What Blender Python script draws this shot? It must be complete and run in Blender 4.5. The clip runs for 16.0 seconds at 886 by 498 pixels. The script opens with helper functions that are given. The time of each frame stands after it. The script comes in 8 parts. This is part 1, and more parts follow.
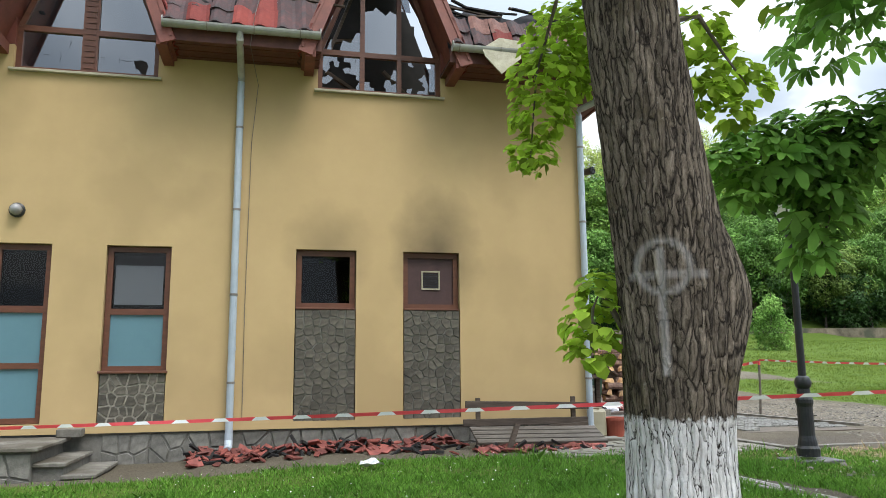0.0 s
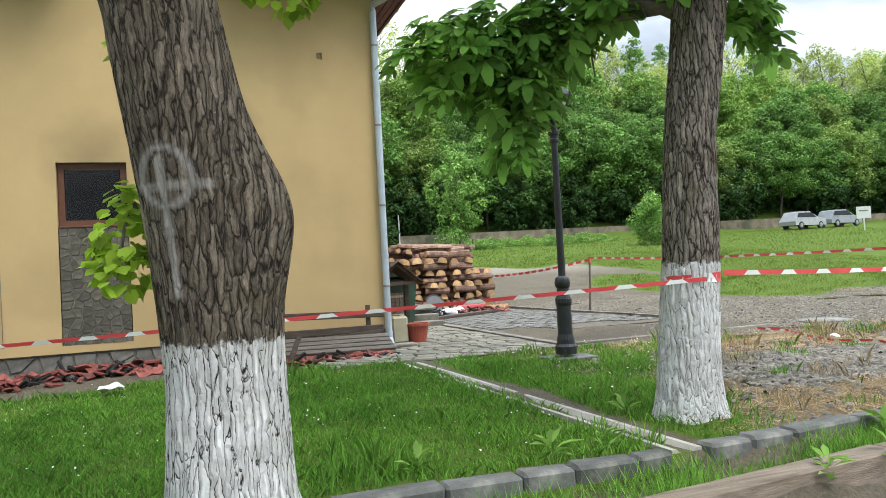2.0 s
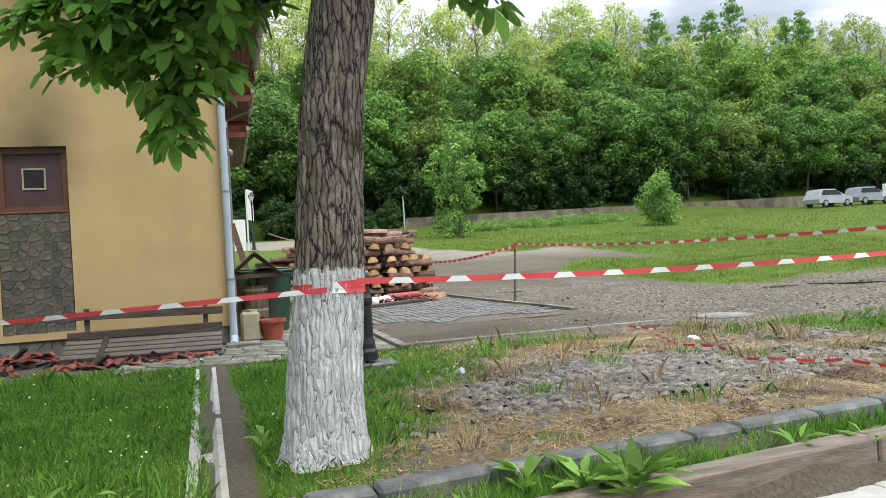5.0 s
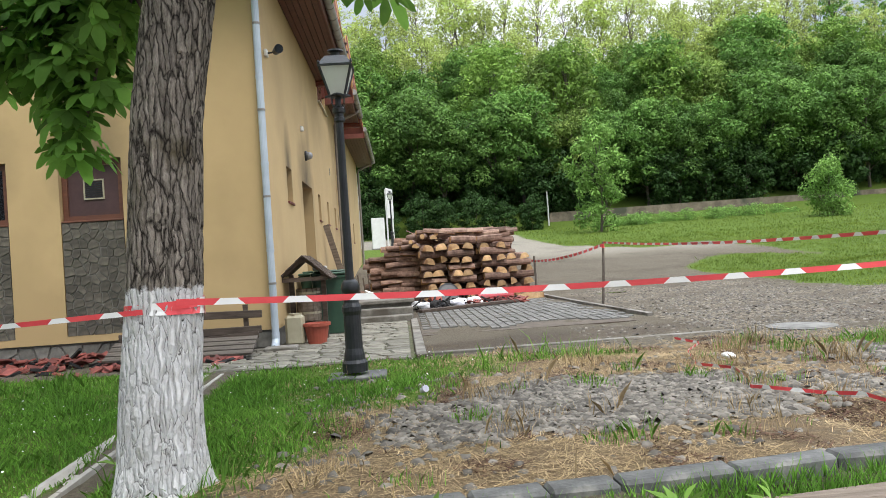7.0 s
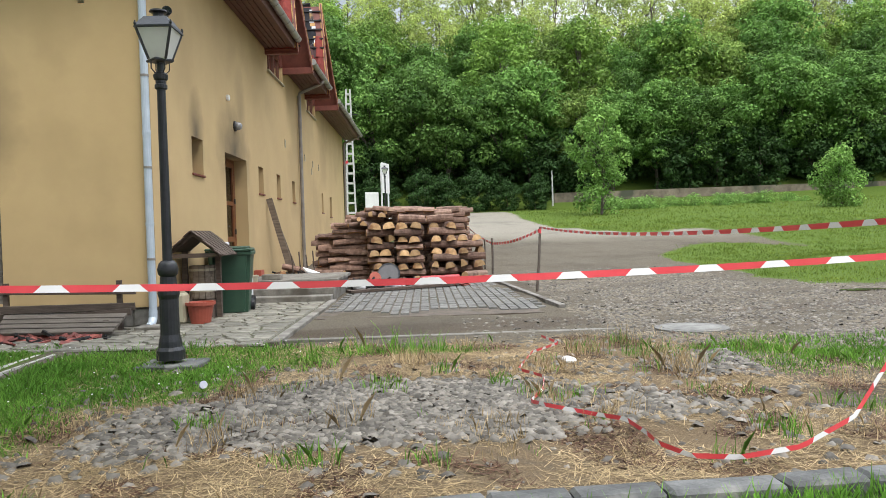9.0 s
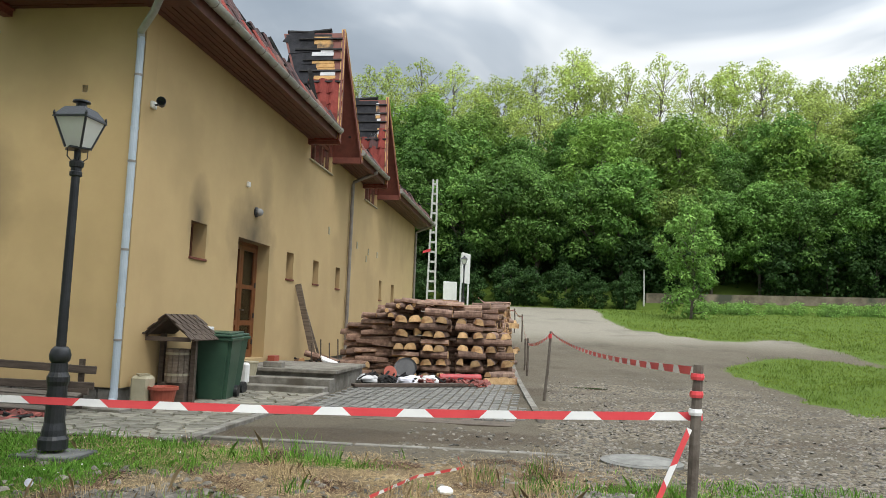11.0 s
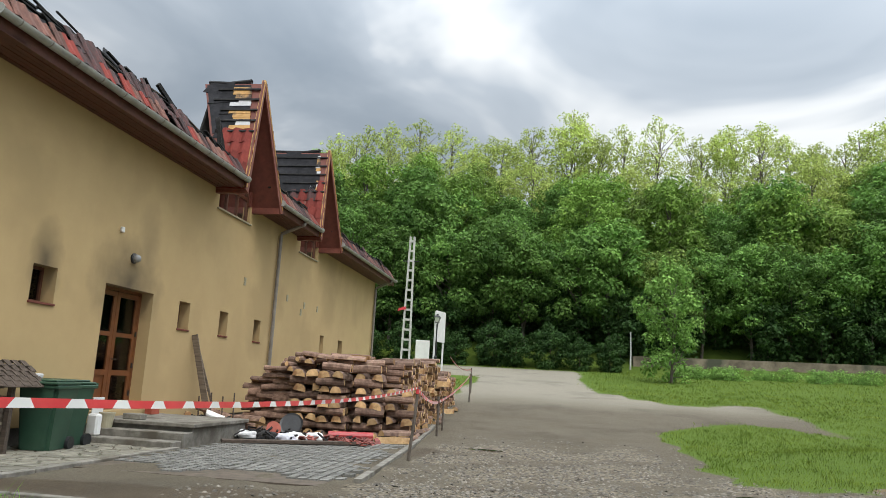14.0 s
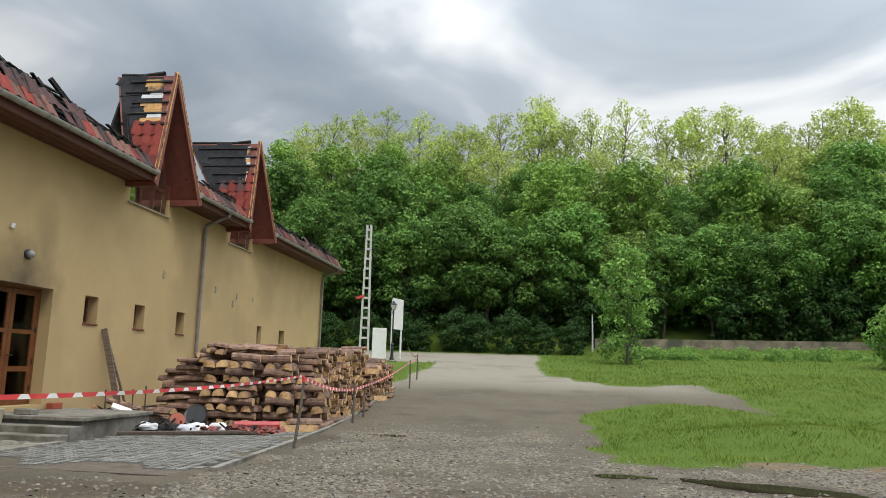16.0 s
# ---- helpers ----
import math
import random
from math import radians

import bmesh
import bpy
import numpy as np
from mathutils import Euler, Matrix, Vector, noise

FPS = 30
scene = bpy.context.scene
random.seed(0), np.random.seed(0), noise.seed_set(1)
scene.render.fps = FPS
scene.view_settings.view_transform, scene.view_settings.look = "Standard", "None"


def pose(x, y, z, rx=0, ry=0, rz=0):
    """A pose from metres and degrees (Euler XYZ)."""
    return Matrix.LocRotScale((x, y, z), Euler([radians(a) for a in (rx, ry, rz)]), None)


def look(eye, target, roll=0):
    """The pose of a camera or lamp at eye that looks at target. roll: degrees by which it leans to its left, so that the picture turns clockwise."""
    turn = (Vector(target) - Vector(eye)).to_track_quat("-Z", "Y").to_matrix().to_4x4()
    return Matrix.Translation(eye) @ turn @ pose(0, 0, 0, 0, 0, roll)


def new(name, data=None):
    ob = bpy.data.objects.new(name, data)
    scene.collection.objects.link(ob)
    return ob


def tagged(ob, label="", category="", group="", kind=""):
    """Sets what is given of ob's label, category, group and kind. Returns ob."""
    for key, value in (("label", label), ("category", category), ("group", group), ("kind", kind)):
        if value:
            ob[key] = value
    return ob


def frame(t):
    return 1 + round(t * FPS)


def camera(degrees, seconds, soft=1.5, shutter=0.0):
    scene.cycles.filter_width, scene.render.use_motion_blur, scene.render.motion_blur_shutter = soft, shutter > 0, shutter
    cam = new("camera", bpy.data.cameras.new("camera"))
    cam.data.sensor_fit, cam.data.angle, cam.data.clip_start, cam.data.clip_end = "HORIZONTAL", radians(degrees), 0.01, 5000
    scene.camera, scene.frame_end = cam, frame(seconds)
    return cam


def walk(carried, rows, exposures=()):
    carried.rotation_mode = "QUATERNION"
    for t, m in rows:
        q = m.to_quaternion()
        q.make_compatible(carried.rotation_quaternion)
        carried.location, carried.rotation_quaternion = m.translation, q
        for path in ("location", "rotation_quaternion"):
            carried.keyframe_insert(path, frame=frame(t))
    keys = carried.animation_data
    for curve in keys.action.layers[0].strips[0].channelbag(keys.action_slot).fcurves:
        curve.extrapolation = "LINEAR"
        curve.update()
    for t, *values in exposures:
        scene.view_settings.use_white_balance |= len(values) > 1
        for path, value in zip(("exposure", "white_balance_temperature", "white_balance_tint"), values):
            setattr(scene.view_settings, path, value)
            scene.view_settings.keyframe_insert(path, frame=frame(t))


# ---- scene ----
cam = camera(61.2, 16.0, 0.5)
PATH = [
    (0, (-4.658, -10.8, 1.091), (-4.228, -8.873, 1.404), -0.5),
    (0.5, (-4.238, -10.842, 1.065), (-3.618, -8.953, 1.285), -1.0),
    (1, (-3.735, -10.816, 1.092), (-3.024, -8.953, 1.251), -2.2),
    (1.5, (-3.289, -10.91, 1.103), (-2.587, -9.04, 1.196), -2.4),
    (2, (-2.822, -10.901, 1.105), (-2.174, -9.01, 1.161), -3.1),
    (2.5, (-2.377, -10.927, 1.087), (-1.795, -9.014, 1.121), -3.3),
    (3, (-1.915, -10.926, 1.091), (-1.29, -9.026, 1.1), -3.3),
    (3.5, (-1.442, -10.901, 1.108), (-0.712, -9.04, 1.118), -2.8),
    (6, (0.866, -10.632, 1.114), (1.198, -8.66, 1.128), -4.0),
    (6.5, (1.297, -10.606, 1.11), (1.523, -8.618, 1.129), -4.1),
    (7, (1.753, -10.519, 1.125), (1.867, -8.523, 1.146), -3.8),
    (7.5, (2.213, -10.358, 1.136), (2.286, -8.36, 1.153), -3.8),
    (8, (2.669, -10.317, 1.141), (2.738, -8.318, 1.123), -3.1),
    (8.5, (3.121, -10.157, 1.122), (3.209, -8.159, 1.07), -2.3),
    (11, (5.42, -9.46, 1.302), (5.174, -7.484, 1.497), 2.1),
    (11.5, (5.894, -9.308, 1.344), (5.758, -7.335, 1.637), 3.9),
    (12, (6.32, -9.262, 1.364), (6.297, -7.296, 1.729), 5.35),
    (12.5, (6.738, -9.024, 1.312), (6.828, -7.062, 1.69), 5.7),
    (13, (7.15, -8.905, 1.314), (7.195, -6.944, 1.705), 5.4),
    (13.5, (7.574, -8.753, 1.299), (7.446, -6.794, 1.682), 4.3),
    (14, (7.942, -8.609, 1.283), (7.641, -6.663, 1.637), 3.2),
    (14.5, (8.422, -8.666, 1.298), (8.198, -6.705, 1.621), 2.9),
    (15, (8.896, -8.658, 1.332), (8.785, -6.684, 1.633), 2.8),
    (15.5, (9.329, -8.561, 1.337), (9.253, -6.586, 1.643), 2.2),
    (16, (9.669, -8.493, 1.348), (9.408, -6.537, 1.669), 1.7),
]
walk(cam, [(t, look(*r)) for t, *r in PATH], [(0, 0.52, 6400, 10), (0.5, 0.64, 6450, 9), (1, 0.62, 6450, 9), (1.5, 0.62, 6450, 9), (3.5, 0.47, 6400, 9), (7, 0.44, 6500, 13), (8.5, 0.46, 6500, 13), (11, 0.16, 6650, 9), (12.5, 0.0, 6650, 9), (14, 0.08, 6650, 9), (16, 0.0, 6700, 9)])

# ---- light ----
world = bpy.data.worlds.new("sky")
scene.world = world
world.use_nodes = True
wn, wl = world.node_tree.nodes, world.node_tree.links
wn.clear()
w_out = wn.new("ShaderNodeOutputWorld")
w_bg = wn.new("ShaderNodeBackground")
w_sky = wn.new("ShaderNodeTexSky")
w_sky.sky_type, w_sky.sun_disc = "NISHITA", False
w_sky.sun_elevation, w_sky.sun_rotation = radians(60), radians(149)
w_sky.air_density, w_sky.dust_density = 1.0, 2.0
w_tc = wn.new("ShaderNodeTexCoord")
w_sep = wn.new("ShaderNodeSeparateXYZ")
wl.new(w_tc.outputs["Generated"], w_sep.inputs[0])


def w_math(op, a, b):
    n = wn.new("ShaderNodeMath")
    n.operation = op
    for k, v in ((0, a), (1, b)):
        if isinstance(v, (int, float)):
            n.inputs[k].default_value = v
        else:
            wl.new(v, n.inputs[k])
    return n.outputs[0]


# a layer of broken cloud over the whole sky, laid flat above the place
w_h = w_math("ADD", w_math("MAXIMUM", w_sep.outputs[2], 0.0), 0.16)
w_comb = wn.new("ShaderNodeCombineXYZ")
wl.new(w_math("DIVIDE", w_sep.outputs[0], w_h), w_comb.inputs[0])
wl.new(w_math("DIVIDE", w_sep.outputs[1], w_h), w_comb.inputs[1])
w_comb.inputs[2].default_value = 17.305
w_noise = wn.new("ShaderNodeTexNoise")
w_noise.inputs["Scale"].default_value = 0.85
w_noise.inputs["Detail"].default_value = 5.0
w_noise.inputs["Roughness"].default_value = 0.5
w_noise.inputs["Distortion"].default_value = 0.8
wl.new(w_comb.outputs[0], w_noise.inputs["Vector"])
w_ramp = wn.new("ShaderNodeValToRGB")
els = w_ramp.color_ramp.elements
els[0].position, els[0].color = 0.33, (0.46, 0.55, 0.66, 1)
els[1].position, els[1].color = 0.585, (1.3, 1.35, 1.4, 1)
for p_, c_ in ((0.42, (0.55, 0.64, 0.75, 1)), (0.5, (0.72, 0.81, 0.92, 1))):
    e_ = els.new(p_)
    e_.color = c_
wl.new(w_noise.outputs["Fac"], w_ramp.inputs[0])
# an overcast sky is brightest overhead
w_up = w_math("ADD", w_math("MULTIPLY", w_math("POWER", w_math("MAXIMUM", w_sep.outputs[2], 0.0), 2.6), 3.3), 0.54)
w_skyc = wn.new("ShaderNodeMix")
w_skyc.data_type, w_skyc.blend_type = "RGBA", "MULTIPLY"
w_skyc.inputs[0].default_value = 1.0
wl.new(w_sky.outputs[0], w_skyc.inputs[6])
w_skyc.inputs[7].default_value = (0.1, 0.1, 0.1, 1)
w_mix = wn.new("ShaderNodeMix")
w_mix.data_type = "RGBA"
w_mix.inputs[0].default_value = 0.9
wl.new(w_skyc.outputs[2], w_mix.inputs[6])
wl.new(w_ramp.outputs[0], w_mix.inputs[7])
wl.new(w_mix.outputs[2], w_bg.inputs[0])
wl.new(w_math("MULTIPLY", w_up, w_math("ADD", w_math("MULTIPLY", w_sep.outputs[0], 0.3), 1.0)), w_bg.inputs[1])
wl.new(w_bg.outputs[0], w_out.inputs[0])

sun_data = bpy.data.lights.new("sun", "SUN")
sun_data.energy, sun_data.angle, sun_data.color = 1.5, radians(25), (1.0, 0.95, 0.87)
sun = new("sun", sun_data)
sun.matrix_world = look((0, 0, 0), (-0.3, 0.5, -1.0))

# ---- materials ----
def surf(name, c1, c2, scale=6.0, rough=0.8, bump=0.3, bscale=60.0, stretch=(1, 1, 1), metal=0.0, c3=None, c3scale=1.2, c3at=0.58, vary=0.0, bdist=0.01):
    """Two scales of colour, grain and fine relief."""
    m = bpy.data.materials.new(name)
    m.use_nodes = True
    n, l = m.node_tree.nodes, m.node_tree.links
    b = n["Principled BSDF"]
    b.inputs["Roughness"].default_value, b.inputs["Metallic"].default_value = rough, metal
    tc, mp = n.new("ShaderNodeTexCoord"), n.new("ShaderNodeMapping")
    mp.inputs["Scale"].default_value = stretch
    l.new(tc.outputs["Object"], mp.inputs[0])
    no = n.new("ShaderNodeTexNoise")
    no.inputs["Scale"].default_value, no.inputs["Detail"].default_value = scale, 6.0
    no.inputs["Roughness"].default_value = 0.65
    l.new(mp.outputs[0], no.inputs["Vector"])
    ra = n.new("ShaderNodeValToRGB")
    ra.color_ramp.elements[0].position, ra.color_ramp.elements[1].position = 0.35, 0.68
    ra.color_ramp.elements[0].color, ra.color_ramp.elements[1].color = (*c1, 1), (*c2, 1)
    l.new(no.outputs["Fac"], ra.inputs[0])
    col = ra.outputs[0]
    if c3:
        n3 = n.new("ShaderNodeTexNoise")
        n3.inputs["Scale"].default_value, n3.inputs["Detail"].default_value = c3scale, 5.0
        l.new(mp.outputs[0], n3.inputs["Vector"])
        r3 = n.new("ShaderNodeMapRange")
        r3.inputs[1].default_value, r3.inputs[2].default_value = c3at, c3at + 0.12
        l.new(n3.outputs["Fac"], r3.inputs[0])
        mx = n.new("ShaderNodeMix")
        mx.data_type = "RGBA"
        l.new(r3.outputs[0], mx.inputs[0])
        l.new(col, mx.inputs[6])
        mx.inputs[7].default_value = (*c3, 1)
        col = mx.outputs[2]
    if vary:
        oi, hs = n.new("ShaderNodeObjectInfo"), n.new("ShaderNodeHueSaturation")
        mr = n.new("ShaderNodeMapRange")
        mr.inputs[3].default_value, mr.inputs[4].default_value = 1 - vary, 1 + vary
        l.new(oi.outputs["Random"], mr.inputs[0])
        l.new(mr.outputs[0], hs.inputs["Value"])
        l.new(col, hs.inputs["Color"])
        col = hs.outputs[0]
    l.new(col, b.inputs["Base Color"])
    if bump:
        nb, bp = n.new("ShaderNodeTexNoise"), n.new("ShaderNodeBump")
        nb.inputs["Scale"].default_value, nb.inputs["Detail"].default_value = bscale, 4.0
        l.new(mp.outputs[0], nb.inputs["Vector"])
        l.new(nb.outputs["Fac"], bp.inputs["Height"])
        bp.inputs["Strength"].default_value, bp.inputs["Distance"].default_value = bump, bdist
        l.new(bp.outputs[0], b.inputs["Normal"])
    return m


def leaf_mat(name, c1, c2, trans=0.35, scale=1.5, vary=0.0):
    m = surf(name, c1, c2, scale, 0.75, 0.0, vary=vary)
    m.node_tree.nodes["Principled BSDF"].inputs["Specular IOR Level"].default_value = 0.2
    n, l = m.node_tree.nodes, m.node_tree.links
    b = n["Principled BSDF"]
    col = b.inputs["Base Color"].links[0].from_socket
    g, mx = n.new("ShaderNodeNewGeometry"), n.new("ShaderNodeHueSaturation")
    mr = n.new("ShaderNodeMapRange")
    mr.inputs[3].default_value, mr.inputs[4].default_value = 0.5, 1.5
    l.new(g.outputs["Random Per Island"], mr.inputs[0])
    l.new(mr.outputs[0], mx.inputs["Value"])
    l.new(col, mx.inputs["Color"])
    l.new(mx.outputs[0], b.inputs["Base Color"])
    t, ms = n.new("ShaderNodeBsdfTranslucent"), n.new("ShaderNodeMixShader")
    ms.inputs[0].default_value = trans
    l.new(mx.outputs[0], t.inputs[0])
    l.new(b.outputs[0], ms.inputs[1])
    l.new(t.outputs[0], ms.inputs[2])
    l.new(ms.outputs[0], n["Material Output"].inputs[0])
    return m


def glass_mat(name, tint, rough=0.02, alpha=0.35):
    m = bpy.data.materials.new(name)
    m.use_nodes = True
    n, l = m.node_tree.nodes, m.node_tree.links
    gl, tr, ms, fr = n.new("ShaderNodeBsdfGlossy"), n.new("ShaderNodeBsdfTransparent"), n.new("ShaderNodeMixShader"), n.new("ShaderNodeFresnel")
    gl.inputs["Roughness"].default_value = rough
    tr.inputs[0].default_value = (*tint, 1)
    fr.inputs[0].default_value = 1.6
    ad = n.new("ShaderNodeMath")
    ad.inputs[1].default_value = alpha
    l.new(fr.outputs[0], ad.inputs[0])
    l.new(ad.outputs[0], ms.inputs[0])
    l.new(tr.outputs[0], ms.inputs[1])
    l.new(gl.outputs[0], ms.inputs[2])
    l.new(ms.outputs[0], n["Material Output"].inputs[0])
    return m


def soot_on(m, spots):
    """Soot stains on the render above burnt openings: (centre x, y, z, half width, height)."""
    n, l = m.node_tree.nodes, m.node_tree.links
    b = n["Principled BSDF"]
    col = b.inputs["Base Color"].links[0].from_socket
    geo, no = n.new("ShaderNodeNewGeometry"), n.new("ShaderNodeTexNoise")
    no.inputs["Scale"].default_value, no.inputs["Detail"].default_value = 3.0, 4.0
    l.new(geo.outputs["Position"], no.inputs["Vector"])
    total = None

    def mth(op, a, c):
        k = n.new("ShaderNodeMath")
        k.operation = op
        for i, v in ((0, a), (1, c)):
            if isinstance(v, (int, float)):
                k.inputs[i].default_value = v
            else:
                l.new(v, k.inputs[i])
        return k.outputs[0]
    for x, y, z, hw, h, s in spots:
        d = n.new("ShaderNodeVectorMath")
        d.operation = "SUBTRACT"
        l.new(geo.outputs["Position"], d.inputs[0])
        d.inputs[1].default_value = (x, y, z)
        sc = n.new("ShaderNodeVectorMath")
        sc.operation = "MULTIPLY"
        l.new(d.outputs[0], sc.inputs[0])
        sc.inputs[1].default_value = (1 / hw, 1 / hw, 1 / h)
        ln = n.new("ShaderNodeVectorMath")
        ln.operation = "LENGTH"
        l.new(sc.outputs[0], ln.inputs[0])
        v = mth("SUBTRACT", 1.0, ln.outputs["Value"])
        v = mth("MAXIMUM", mth("ADD", v, mth("MULTIPLY", mth("SUBTRACT", no.outputs["Fac"], 0.5), 0.5)), 0.0)
        v = mth("MULTIPLY", mth("MINIMUM", v, 1.0), s)
        total = v if total is None else mth("MAXIMUM", total, v)
    mx = n.new("ShaderNodeMix")
    mx.data_type = "RGBA"
    l.new(total, mx.inputs[0])
    l.new(col, mx.inputs[6])
    mx.inputs[7].default_value = (0.03, 0.026, 0.022, 1)
    l.new(mx.outputs[2], b.inputs["Base Color"])


M_RENDER = surf("ochre_render", (0.465, 0.333, 0.163), (0.522, 0.376, 0.187), 0.7, 0.95, 0.25, 220, c3=(0.435, 0.312, 0.153), c3scale=0.5, c3at=0.5, bdist=0.004)
soot_on(M_RENDER, [(-3.95, 0, 2.8, 0.7, 0.75, 0.42), (-2.35, 0, 2.8, 0.75, 1.15, 0.72), (0, 2.0, 2.85, 0.45, 0.75, 0.75), (0, 4.35, 2.8, 1.35, 1.05, 0.8), (0, 4.9, 3.4, 0.5, 1.3, 0.4)])
M_STONE = surf("grey_brown_stone", (0.055, 0.049, 0.038), (0.145, 0.128, 0.1), 9, 0.85, 0.6, 40, c3=(0.12, 0.085, 0.055), vary=0.3)
M_PLINTH = surf("grey_stone", (0.115, 0.11, 0.097), (0.225, 0.215, 0.19), 7, 0.9, 0.6, 40, vary=0.25)
M_MORTAR = surf("mortar", (0.24, 0.22, 0.18), (0.34, 0.31, 0.26), 12, 0.95, 0.5, 80)
M_MORTARD = surf("dark_mortar", (0.13, 0.125, 0.11), (0.2, 0.19, 0.17), 12, 0.95, 0.5, 80)
M_MOSS = surf("mossy_joint", (0.04, 0.048, 0.018), (0.11, 0.105, 0.055), 14, 0.95, 0.6, 80)
M_FRAME = surf("red_brown_frame", (0.1, 0.037, 0.02), (0.15, 0.057, 0.03), 5, 0.45, 0.1, 60, (1, 1, 4))
M_DOORWOOD = surf("orange_brown_door", (0.13, 0.045, 0.016), (0.2, 0.07, 0.025), 5, 0.4, 0.1, 60)
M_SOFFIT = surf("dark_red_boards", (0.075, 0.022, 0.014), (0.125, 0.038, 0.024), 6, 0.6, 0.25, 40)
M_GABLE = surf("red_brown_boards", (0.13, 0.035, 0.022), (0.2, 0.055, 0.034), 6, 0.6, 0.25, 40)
M_TILE = surf("red_roof_tile", (0.15, 0.03, 0.024), (0.23, 0.047, 0.035), 6, 0.7, 0.2, 50, c3=(0.12, 0.02, 0.018), vary=0.25)
M_TILE.node_tree.nodes["Principled BSDF"].inputs["Specular IOR Level"].default_value = 0.12
M_CHAR = surf("charred_timber", (0.007, 0.007, 0.007), (0.024, 0.022, 0.021), 12, 0.9, 0.9, 50, c3=(0.05, 0.048, 0.05), vary=0.3)
M_FELT = surf("charred_roof_felt", (0.008, 0.008, 0.01), (0.026, 0.026, 0.03), 5, 0.95, 0.6, 20, vary=0.3)
M_PINE = surf("scorched_pine", (0.45, 0.24, 0.07), (0.6, 0.36, 0.13), 5, 0.7, 0.3, 40, (1, 1, 1), c3=(0.05, 0.03, 0.02), c3scale=2.5, c3at=0.56)
M_MEMB = surf("white_membrane", (0.5, 0.5, 0.5), (0.65, 0.65, 0.66), 4, 0.7, 0.3, 20)
M_GUTTER = surf("grey_gutter", (0.27, 0.27, 0.25), (0.4, 0.4, 0.37), 4, 0.5, 0.2, 30, metal=0.0, c3=(0.16, 0.14, 0.11), c3at=0.6)
M_PIPE = surf("blue_grey_pipe", (0.38, 0.44, 0.5), (0.47, 0.53, 0.59), 3, 0.4, 0.1, 30, metal=0.15)
M_PIPEB = surf("brown_grey_pipe", (0.2, 0.18, 0.16), (0.3, 0.27, 0.24), 3, 0.45, 0.1, 30, metal=0.2)
M_GLASS = glass_mat("window_glass", (0.6, 0.63, 0.63), 0.02, -0.025)
M_UPGLASS = glass_mat("sooty_upper_glass", (0.4, 0.43, 0.46), 0.04, 0.34)
M_FROST = surf("frosted_blue_glass", (0.1, 0.2, 0.24), (0.12, 0.23, 0.275), 1.2, 0.35, 0.0)
M_BLIND = surf("pale_blind", (0.5, 0.5, 0.56), (0.56, 0.56, 0.62), 2, 0.6, 0.0)
# near-black colour stands in for the shade of unlit rooms
M_ROOM_SHADE = surf("room_shade_black", (0.012, 0.011, 0.01), (0.025, 0.023, 0.02), 2, 0.95, 0.0)
M_CONC = surf("weathered_concrete", (0.13, 0.12, 0.1), (0.255, 0.238, 0.205), 6, 0.9, 0.6, 50, c3=(0.095, 0.082, 0.062), c3at=0.52, vary=0.12)
M_SLABS = surf("pale_slab", (0.33, 0.31, 0.275), (0.44, 0.42, 0.375), 4, 0.9, 0.4, 60, c3=(0.28, 0.26, 0.22), vary=0.1)
M_KERB = surf("grey_kerb_stone", (0.065, 0.066, 0.063), (0.145, 0.145, 0.137), 6, 0.85, 0.7, 35, c3=(0.25, 0.24, 0.21), c3scale=3, vary=0.2)
M_TIMBER = surf("grey_brown_beam", (0.12, 0.09, 0.065), (0.25, 0.2, 0.155), 4, 0.85, 0.6, 25, (0.5, 6, 6), c3=(0.08, 0.06, 0.045))
M_OLDWOOD = surf("dark_weathered_wood", (0.05, 0.035, 0.026), (0.115, 0.085, 0.065), 5, 0.85, 0.5, 30, (0.6, 5, 5))
M_GREYWOOD = surf("grey_weathered_wood", (0.11, 0.1, 0.088), (0.21, 0.19, 0.165), 5, 0.85, 0.5, 30, (0.6, 5, 5))
M_BLACK = surf("black_cast_iron", (0.012, 0.013, 0.015), (0.028, 0.029, 0.032), 6, 0.42, 0.2, 60)
M_MILK = surf("milky_pane", (0.62, 0.6, 0.56), (0.7, 0.74, 0.68), 2, 0.4, 0.0)
M_BIN = surf("green_plastic", (0.022, 0.06, 0.038), (0.035, 0.085, 0.052), 3, 0.4, 0.1, 60)
M_TERRA = surf("terracotta", (0.27, 0.055, 0.032), (0.38, 0.085, 0.05), 3, 0.55, 0.1, 50)
M_CREAM = surf("cream_plastic", (0.32, 0.29, 0.2), (0.42, 0.38, 0.27), 3, 0.5, 0.1, 50)
M_TAPER = surf("red_tape", (0.62, 0.05, 0.06), (0.72, 0.08, 0.085), 5, 0.35, 0.0)
M_TAPEW = surf("white_tape", (0.75, 0.75, 0.74), (0.82, 0.82, 0.8), 5, 0.35, 0.0)
M_WHITE = surf("white_paint", (0.66, 0.66, 0.64), (0.76, 0.76, 0.74), 4, 0.6, 0.1, 40)
M_POLE = surf("pale_concrete_pole", (0.45, 0.45, 0.42), (0.6, 0.6, 0.56), 4, 0.85, 0.3, 30)
M_CUT = surf("cut_wood", (0.42, 0.255, 0.115), (0.64, 0.43, 0.22), 9, 0.8, 0.5, 60, c3=(0.27, 0.14, 0.06), c3scale=4, c3at=0.54, vary=0.35)
M_LOGBARK = surf("log_bark", (0.1, 0.058, 0.042), (0.29, 0.185, 0.135), 8, 0.9, 0.8, 40, c3=(0.36, 0.26, 0.175), c3scale=3, vary=0.35)
M_PAVER = surf("grey_paver", (0.125, 0.122, 0.11), (0.215, 0.21, 0.19), 7, 0.9, 0.5, 60, vary=0.18)
